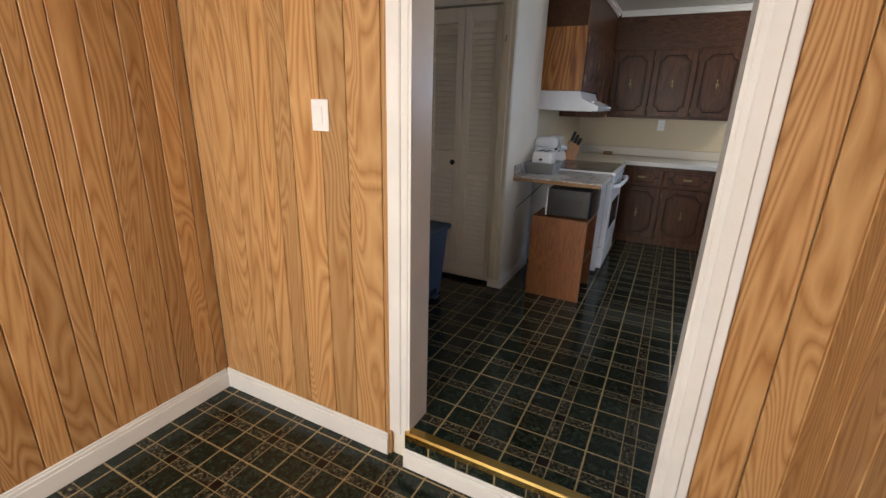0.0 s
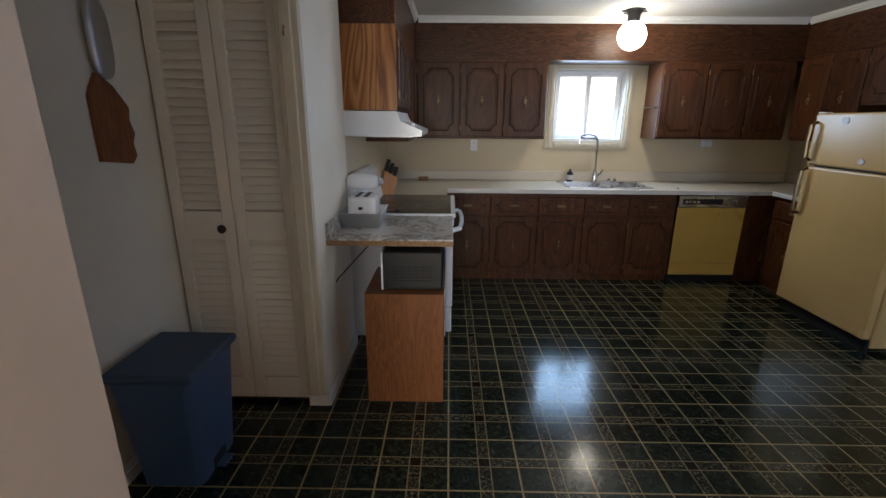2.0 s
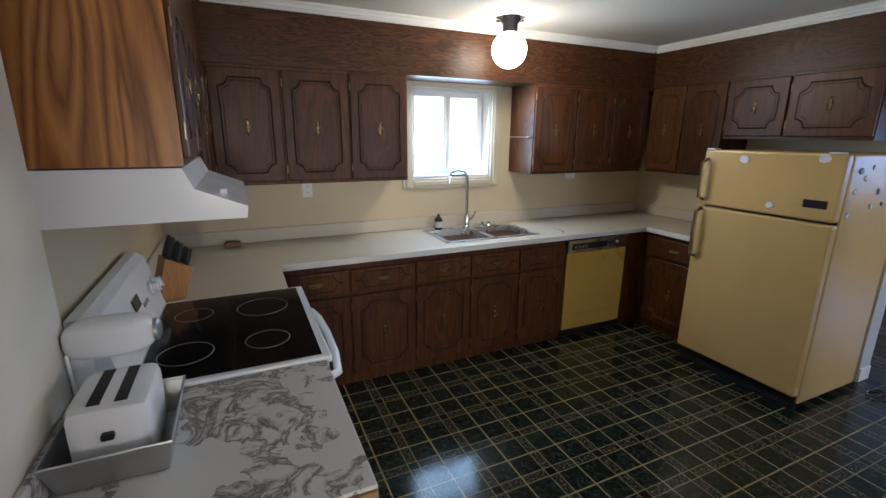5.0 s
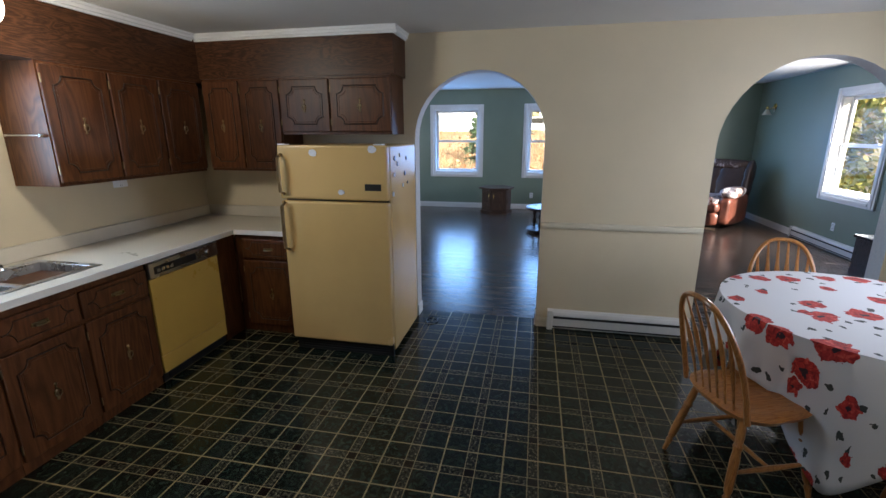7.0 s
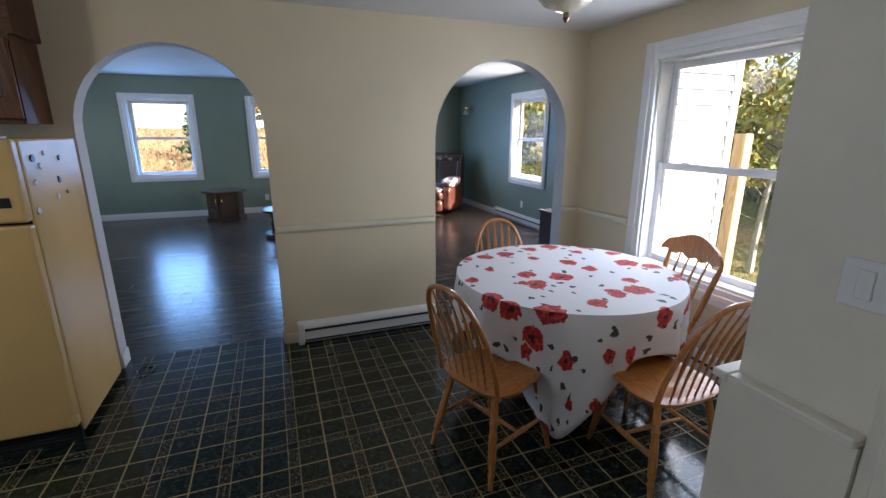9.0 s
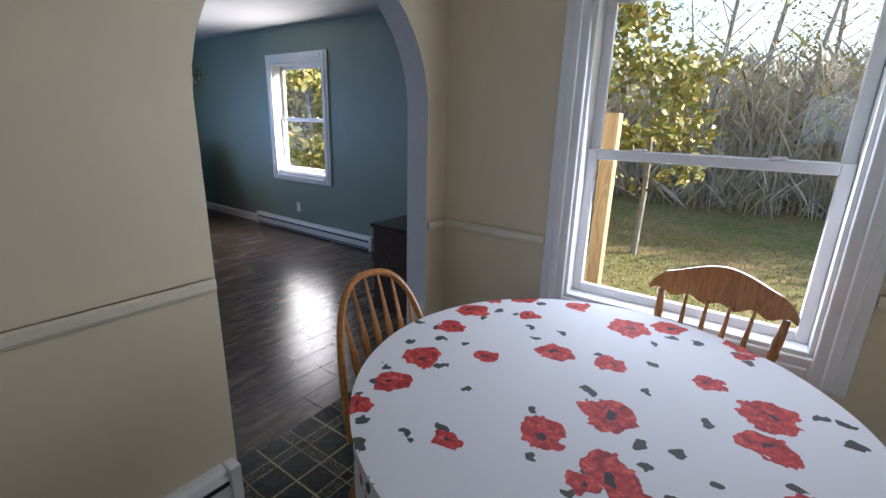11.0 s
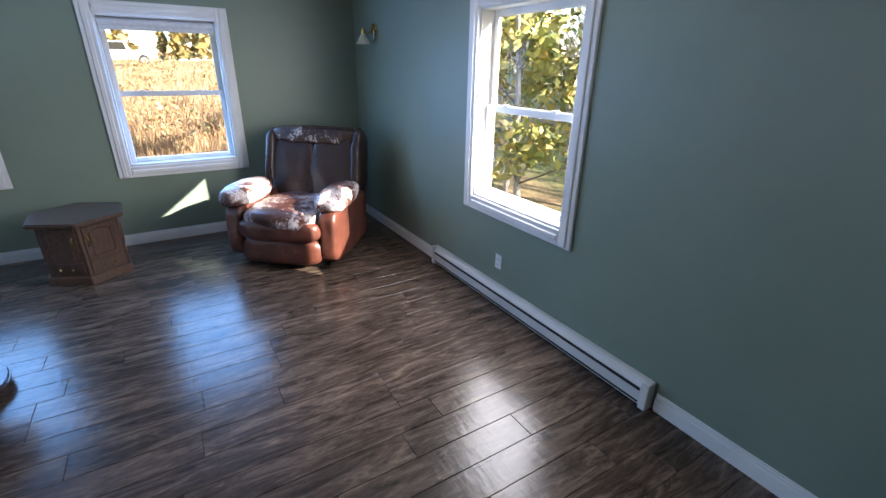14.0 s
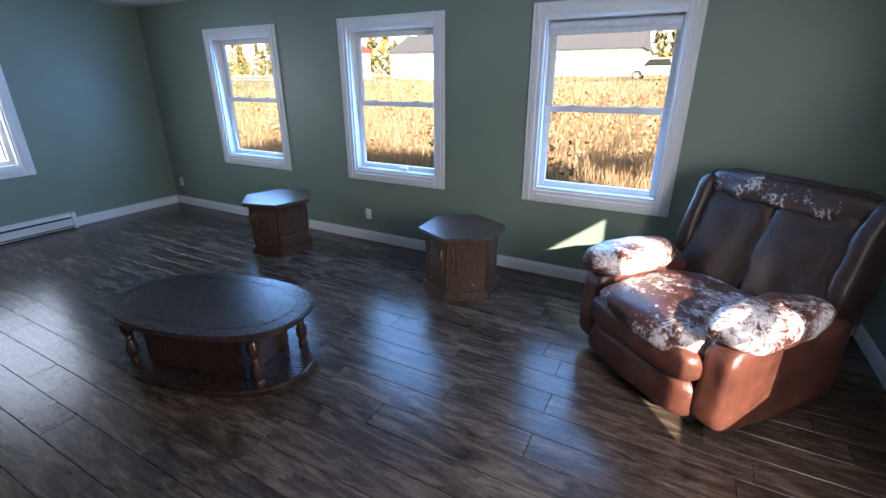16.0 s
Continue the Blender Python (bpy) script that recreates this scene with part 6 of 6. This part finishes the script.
dresser()
rs = random.Random(8)
for i in range(16):
    x, y = rs.uniform(3.32, 3.60), rs.uniform(-0.20, 0.48)
    s = rs.uniform(0.006, 0.022)
    p = thing("paint_chip", "small pale flake lying on the dark dresser top", "debris", pose(x, y, 0.788, 0, 0, rs.uniform(0, 360)), "flakes on the dresser")
    part("flake", prism([(s * rs.uniform(0.6, 1.2) * math.cos(a), s * rs.uniform(0.4, 1.0) * math.sin(a)) for a in [k * math.pi / 4 for k in range(8)]], 'z', 0.0, 0.002), "paper", p)
sb = thing("window_latch_tray", "small white crank cover on the window sill", "latch", pose(9.21 + 0.055, 2.89, 0.8005))
part("cover", box(-0.02, -0.045, 0.0, 0.02, 0.045, 0.03, bev=0.006, seg=2), "vinyl_white", sb)

# ---- wall boards and floor planks, piece by piece ----
rp = random.Random(3)


def boards(wall_name, label, axis, a0, a1, face, out, skip=None, z0=EF + 0.0, z1=2.3):
    e = thing(wall_name, label, "panelling", kind="structure")
    a = a0
    while a < a1 - 0.01:
        w = min(rp.choice((0.075, 0.10, 0.10, 0.13, 0.16)), a1 - a)
        g = 0.0018
        spans = [(z0, z1)]
        if skip and a + w > skip[0] and a < skip[1]:
            if a < skip[0] < a + w:
                w = skip[0] - a
            elif a < skip[1] < a + w:
                w = skip[1] - a
                spans = [(skip[2], z1)]
            else:
                spans = [(skip[2], z1)]
        for lo, hi in spans:
            if axis == 'x':
                bm = box(a + g, face, lo, a + w - g, face + out * 0.014, hi, bev=0.0025)
            else:
                bm = box(face, a + g, lo, face + out * 0.014, a + w - g, hi, bev=0.0025)
            part("board", bm, "panel_wood", e)
        a += w


boards("wall_panelling_north", "honey brown grooved wood panelling beside the doorway", 'x', -2.06, 0.4375, 1.90, -1, (-0.955, 0.205, 2.09))
boards("wall_panelling_west", "honey brown grooved wood panelling on the entry wall", 'y', -1.28, 1.885, -2.075, 1)
boards("wall_panelling_east", "honey brown grooved wood panelling on the entry side wall", 'y', -1.28, 1.885, 0.438, -1)


def planks():
    pw = 0.17
    n = int((9.21 - AX1) / pw) + 1
    meshes = {}
    for i in range(n):
        x0 = AX1 + i * pw
        x1 = min(x0 + pw, 9.21)
        y = -0.83 - rp.uniform(0, 1.1)
        while y < 6.78:
            y1 = y + rp.choice((0.95, 1.2, 1.2, 1.4))
            a, b = max(y, -0.83), min(y1, 6.78)
            if b - a > 0.02:
                key = (round(x1 - x0, 3), round(b - a, 3))
                if key not in meshes:
                    meshes[key] = mesh_of("plank", box(0.0006, 0.0006, -0.012, x1 - x0 - 0.0006, b - a - 0.0006, 0.0, bev=0.0022), "laminate")
                part("plank", meshes[key], None, living_floor, at=pose(x0, a, 0))
            y = y1


planks()

# ---- outdoors ----
GZ = -0.75


def ground_height(x, y):
    e = max(0.0, x - 10.0)
    rise = 3.0 * (1 - math.exp(-e / 26.0)) if x > 10 else 0.0
    s = max(0.0, -y - 6.0)
    return GZ + rise + 0.7 * (1 - math.exp(-s / 12.0)) + 0.12 * noise.noise(Vector((x * 0.2, y * 0.2, 0)))


def ground():
    xs = [-900, -300, -120, -60, -30] + [-20 + 2.0 * i for i in range(46)] + [80, 100, 130, 180, 300, 900]
    ys = [-900, -300, -120, -60, -40] + [-30 + 2.0 * i for i in range(41)] + [60, 80, 120, 300, 900]
    bm = bmesh.new()
    grid = [[bm.verts.new((x, y, ground_height(x, y))) for y in ys] for x in xs]
    for i in range(len(xs) - 1):
        for j in range(len(ys) - 1):
            bm.faces.new((grid[i][j], grid[i + 1][j], grid[i + 1][j + 1], grid[i][j + 1]))
    structure("ground", bm, "ground_grass", "grassy ground with a golden autumn field", "ground", True)


ground()


def blades(name, mat, count, xr, yr, h0, h1, width, seed, label, lift=0.0, lean_most=0.35):
    rng = np.random.default_rng(seed)
    x = rng.uniform(*xr, count)
    y = rng.uniform(*yr, count)
    z = np.array([ground_height(a, b) for a, b in zip(x, y)]) - 0.02 + lift * rng.uniform(0, 1, count) ** 1.5
    h = rng.uniform(h0, h1, count)
    a = rng.uniform(0, 2 * np.pi, count)
    lean = rng.uniform(0.05, lean_most, count) * np.minimum(h, 0.6 + 0.25 * h)
    b = rng.uniform(0, 2 * np.pi, count)
    wv = width * rng.uniform(0.6, 1.4, count)
    v = np.zeros((count, 4, 3))
    v[:, 0] = np.stack([x - wv * np.cos(a), y - wv * np.sin(a), z], 1)
    v[:, 1] = np.stack([x + wv * np.cos(a), y + wv * np.sin(a), z], 1)
    v[:, 2] = np.stack([x + wv * np.cos(a) * 0.8 + lean * np.cos(b) * 0.5, y + wv * np.sin(a) * 0.8 + lean * np.sin(b) * 0.5, z + h * 0.6], 1)
    v[:, 3] = np.stack([x + lean * np.cos(b), y + lean * np.sin(b), z + h], 1)
    i = np.arange(count)[:, None] * 4
    f = np.concatenate([i + [0, 1, 2], i + [0, 2, 3]])
    me = bpy.data.meshes.new(name)
    me.from_pydata(v.reshape(-1, 3).tolist(), [], f.tolist())
    me.materials.append(MATS[mat])
    tagged(new(name, me), label, "grass", kind="stuff")


blades("field_grass", "dry_grass", 170000, (11.3, 31.0), (-2.5, 22.0), 0.25, 0.8, 0.006, 3, "tall dry golden autumn grass in the field")
blades("lawn_grass", "lawn_grass", 60000, (-6.0, 9.0), (-11.0, -0.7), 0.03, 0.09, 0.007, 5, "short green and yellow lawn grass with leaves")


blades("brush_thicket", "brush", 9000, (-16.0, 16.0), (-20.0, -10.5), 0.8, 4.4, 0.007, 8, "dense thicket of bare grey-brown brush and saplings")
blades("brush_twigs", "brush", 75000, (-16.0, 16.0), (-19.0, -10.5), 0.25, 0.9, 0.004, 9, "tangle of fine bare twigs in the brush", 3.6, 1.3)


def leaf_cloud(name, mat, parent, pts, size, seed, label=""):
    rng = np.random.default_rng(seed)
    c = np.array(pts)
    n = len(c)
    u = rng.normal(size=(n, 3))
    u /= np.linalg.norm(u, axis=1)[:, None]
    w = np.cross(u, rng.normal(size=(n, 3)))
    w /= np.linalg.norm(w, axis=1)[:, None]
    s = size * rng.uniform(0.5, 1.3, n)[:, None]
    v = np.stack([c - u * s, c + w * s * 0.55, c + u * s, c - w * s * 0.55], 1)
    me = bpy.data.meshes.new(name)
    me.from_pydata(v.reshape(-1, 3).tolist(), [], (np.arange(n)[:, None] * 4 + [0, 1, 2, 3]).tolist())
    me.materials.append(MATS[mat])
    ob = new(name, me)
    ob.parent = parent
    if label:
        ob["label"] = label
    return ob


def tree(x, y, h, seed, leaves, label, lean=0.1, leaf=0.05, thick=0.07):
    rnd = random.Random(seed)
    e = thing("tree", label, "tree", pose(x, y, ground_height(x, y) - 0.05), "trees by the house")
    bm = bmesh.new()
    lx, ly = rnd.uniform(-lean, lean), rnd.uniform(-lean, lean)
    trunk = [Vector((lx * h * t * t + 0.06 * math.sin(5 * t + seed), ly * h * t * t, h * t)) for t in [i / 8 for i in range(9)]]
    tube(trunk, [thick * (1 - 0.85 * i / 8) for i in range(9)], 8, bm)
    part("trunk", bm, "bark", e, "", True)
    tips = []
    br = bmesh.new()
    for k in range(26):
        t = rnd.uniform(0.22, 0.97)
        p = trunk[min(7, int(t * 8))].lerp(trunk[min(8, int(t * 8) + 1)], t * 8 % 1)
        a, ln = rnd.uniform(0, 2 * math.pi), h * rnd.uniform(0.14, 0.30) * (1.15 - 0.6 * t)
        d = Vector((math.cos(a), math.sin(a), rnd.uniform(0.3, 1.0))).normalized()
        q = p + d * ln * 0.5 + Vector((0, 0, 0.05 * ln))
        r = p + d * ln + Vector((0, 0, rnd.uniform(0, 0.2) * ln))
        r0 = thick * 0.32 * (1.1 - t)
        tube([p, q, r], [r0, r0 * 0.6, 0.004], 5, br)
        tips.append((q, r))
        for _ in range(4):
            s = q.lerp(r, rnd.random())
            e2 = s + Vector((rnd.uniform(-1, 1), rnd.uniform(-1, 1), rnd.uniform(-0.3, 1))) * ln * 0.35
            tube([s, e2], [0.006, 0.002], 4, br)
            tips.append((s, e2))
    part("branches", br, "twig", e)
    pts = []
    for _ in range(leaves):
        a, b = rnd.choice(tips)
        p = a.lerp(b, rnd.uniform(0.3, 1.1))
        pts.append((p.x + rnd.gauss(0, 0.10), p.y + rnd.gauss(0, 0.10), p.z + rnd.gauss(0, 0.10)))
    if pts:
        leaf_cloud("crown", "leaf_autumn", e, pts, leaf, seed)
    return e


rt = random.Random(21)
TL = "thin bare tree with a few yellow autumn leaves"
for i in range(17):
    x = -7 + i * 1.15 + rt.uniform(-0.5, 0.5)
    y = -11.5 - rt.uniform(0, 5)
    tree(x, y, rt.uniform(5.5, 9), 100 + i, 380, TL, 0.12, 0.06, 0.11)
for x, y, h, s in ((4.6, -4.3, 4.2, 1), (3.2, -5.6, 4.6, 2), (6.4, -5.2, 4.8, 3), (7.9, -4.6, 4.0, 4), (9.2, -6.4, 5.0, 5), (8.7, -3.0, 4.4, 6), (10.4, -4.2, 4.8, 7), (12.0, -5.2, 5.2, 8), (9.6, -5.4, 3.2, 9), (11.2, -3.4, 3.0, 10)):
    tree(x, y, h, s, 2600, "leafy small tree turning yellow beside the house", 0.1, 0.075, 0.06)


def spruce(x, y, h, seed):
    rnd = random.Random(seed)
    e = thing("spruce_tree", "small dark green spruce standing in dry grass", "tree", pose(x, y, ground_height(x, y) - 0.05))
    part("trunk", tube([(0, 0, 0), (0, 0, h)], [0.05, 0.008], 8), "bark", e, "", True)
    br = bmesh.new()
    pts = []
    for k in range(60):
        t = rnd.uniform(0.08, 0.98)
        a = rnd.uniform(0, 2 * math.pi)
        ln = 0.42 * h * (1.02 - t) * rnd.uniform(0.7, 1.1)
        p = Vector((0, 0, h * t))
        r = p + Vector((math.cos(a) * ln, math.sin(a) * ln, -0.12 * ln))
        tube([p, r], [0.010, 0.003], 4, br)
        for i in range(int(26 + 60 * ln)):
            q = p.lerp(r, rnd.uniform(0.1, 1.05))
            pts.append((q.x + rnd.gauss(0, 0.045), q.y + rnd.gauss(0, 0.045), q.z + rnd.gauss(0, 0.03)))
    part("branches", br, "twig", e)
    leaf_cloud("crown", "leaf_spruce", e, pts, 0.055, seed)


spruce(13.6, 4.3, 2.3, 7)
spruce(17.5, 5.6, 2.6, 9)


def house(x, y, rz, w, d, h, roof, wallm, label, windows=4):
    e = thing("house", label, "house", pose(x, y, ground_height(x, y) - 0.1, 0, 0, rz), "houses over the field")
    part("wall", box(-w / 2, -d / 2, 0, w / 2, d / 2, h), wallm, e)
    rf = bmesh.new()
    prism([(-d / 2 - 0.4, h), (d / 2 + 0.4, h), (0, h + d * 0.28)], 'x', -w / 2 - 0.3, w / 2 + 0.3, 0, rf)
    part("roof", rf, roof, e)
    for i in range(windows):
        cx = -w / 2 + w * (i + 0.5) / windows
        wi = part("window", box(cx - 0.55, -d / 2 - 0.05, h * 0.42, cx + 0.55, -d / 2 + 0.02, h * 0.80), "white_trim", e)
        part("pane", box(cx - 0.45, -d / 2 - 0.07, h * 0.46, cx + 0.45, -d / 2 - 0.051, h * 0.76), "black_glass", wi)
    part("door", box(w * 0.36, -d / 2 - 0.06, 0, w * 0.36 + 0.9, -d / 2 + 0.01, min(2.1, h * 0.8)), "white_trim", e)


house(66, 12.0, 90, 11, 8, 3.0, "dark_roof", "siding_white", "white bungalow with a dark roof up the hill")
house(54, 27.0, 80, 9, 7, 2.8, "dark_roof", "siding_white", "white house beyond the road")
house(50, 41.0, 70, 10, 7, 3.0, "red_roof", "siding_white", "white house with a red roof by the road")
house(66, 33.0, 80, 3, 3, 2.4, "dark_roof", "red_roof", "small red shed beyond the road", 1)
house(4.0, 15.5, 0, 12, 6, 3.6, "dark_roof", "siding_white", "white neighbouring house outside the sink window", 0)
house(-1.0, -24.0, 180, 2.8, 3, 2.4, "dark_roof", "siding_white", "pale shed among the bare trees", 1)


def road():
    bm = bmesh.new()
    prev = None
    for i in range(41):
        y = -60 + 4 * i
        x = 38 + 0.10 * (y - 20) + 5 * math.sin(y * 0.03)
        a = bm.verts.new((x - 2.6, y, ground_height(x - 2.6, y) + 0.06))
        b = bm.verts.new((x + 2.6, y, ground_height(x + 2.6, y) + 0.06))
        if prev:
            bm.faces.new((prev[0], prev[1], b, a))
        prev = (a, b)
    structure("road", bm, "asphalt", "pale asphalt road beyond the field", "road")


road()


def truck():
    x, y = 47.0, 3.2
    e = thing("pickup_truck", "white pickup truck parked beyond the golden field", "truck", pose(x, y, ground_height(x, y) + 0.02, 0, 0, 90))
    prof = [(-2.6, 0.45), (2.6, 0.45), (2.65, 0.95), (1.5, 1.05), (0.9, 1.65), (-0.7, 1.68), (-0.95, 1.08), (-2.6, 1.05)]
    part("body", prism(prof, 'y', -0.9, 0.9), "car_white", e)
    for s in (-1, 1):
        part("window", prism([(1.3, 1.08), (0.85, 1.58), (-0.62, 1.60), (-0.75, 1.08)], 'y', s * 0.9, s * 0.915), "black_glass", e)
        for cx in (-1.7, 1.65):
            wl = part("wheel", lathe([(0.18, -0.12), (0.38, -0.12), (0.40, -0.08), (0.40, 0.08), (0.38, 0.12), (0.18, 0.12)], 18), "rubber", e, "", True, at=pose(cx, s * 0.82, 0.40, 90))
            part("rim", lathe([(0.01, -0.126), (0.20, -0.126), (0.20, 0.126), (0.01, 0.126)], 14), "tin", wl)
    part("headlight", box(2.6, 0.5, 0.75, 2.68, 0.85, 0.92), "enamel_white", e)
    part("headlight", box(2.6, -0.85, 0.75, 2.68, -0.5, 0.92), "enamel_white", e)


truck()


def far_trees():
    rng = np.random.default_rng(12)
    pts = []
    for k in range(150):
        y = rng.uniform(-90, 120)
        x = rng.uniform(80, 110)
        h = rng.uniform(4, 9)
        z = ground_height(x, y)
        n = 90
        t = rng.uniform(0, 1, n)
        a = rng.uniform(0, 2 * np.pi, n)
        r = rng.uniform(0.2, 1, n) * h * 0.35 * (1.05 - t)
        pts += np.stack([x + r * np.cos(a), y + r * np.sin(a), z + h * (0.08 + 0.95 * t)], 1).tolist()
    ob = leaf_cloud("far_woods", "far_wood", None, pts, 0.75, 2)
    tagged(ob, "far wooded hillside in green and autumn colours", "woods", kind="stuff")


far_trees()


def field_shrubs():
    rng = np.random.default_rng(44)
    pts = []
    for k in range(620):
        x, y = rng.uniform(12.0, 36.0), rng.uniform(-4, 26)
        h = rng.uniform(0.5, 1.3)
        z = ground_height(x, y)
        n = 70
        t = rng.uniform(0, 1, n)
        a = rng.uniform(0, 2 * np.pi, n)
        q = rng.uniform(0.1, 1, n) * h * 0.75 * (0.5 + t) * (1.15 - t)
        pts += np.stack([x + q * np.cos(a), y + q * np.sin(a), z + h * t], 1).tolist()
    tagged(leaf_cloud("field_shrubs", "rust_shrub", None, pts, 0.06, 5), "low rust and tan shrubs scattered over the field", "shrubs", kind="stuff")


field_shrubs()
rq = np.random.default_rng(31)
tagged(leaf_cloud("brush_leaves", "leaf_autumn", None, np.stack([rq.uniform(-16, 16, 9000), rq.uniform(-18, -10.5, 9000), GZ + 0.3 + 5.0 * rq.uniform(0, 1, 9000) ** 0.8], 1).tolist(), 0.06, 4), "yellow leaves caught in the bare thicket", "leaves", kind="stuff")

# siding on the living room's outside wall, corner board and a porch post
sw = thing("wall_siding", "white clapboard siding on the outside of the house", "siding", kind="structure")
structure("wall_wing_outside", box(3.06, -1.14, -0.9, 3.20, -0.97, 2.6), "siding_white", "short outside wing wall of the house", "wall")
sid = mesh_of("clapboard", prism([(3.058, 0.0), (3.030, 0.0), (3.028, 0.006), (3.052, 0.137), (3.058, 0.137)], 'y', -1.10, 0.478), "siding_white")
for i in range(23):
    part("clapboard", sid, None, sw, at=pose(0, 0, -0.6 + 0.142 * i))
bm = box(3.02, -1.16, -0.9, 3.06, -1.10, 2.6, bev=0.003)
bx(bm, 3.02, -1.18, -0.9, 3.20, -1.16, 2.6)
structure("trim_corner_board", bm, "vinyl_white", "white corner board on the siding", "corner board")
po = thing("porch_post", "raw wooden post standing outside the window", "post", pose(2.50, -0.62, 0))
part("post", box(-0.05, -0.05, GZ - 0.2, 0.05, 0.05, 1.55, bev=0.006), "post_wood", po)
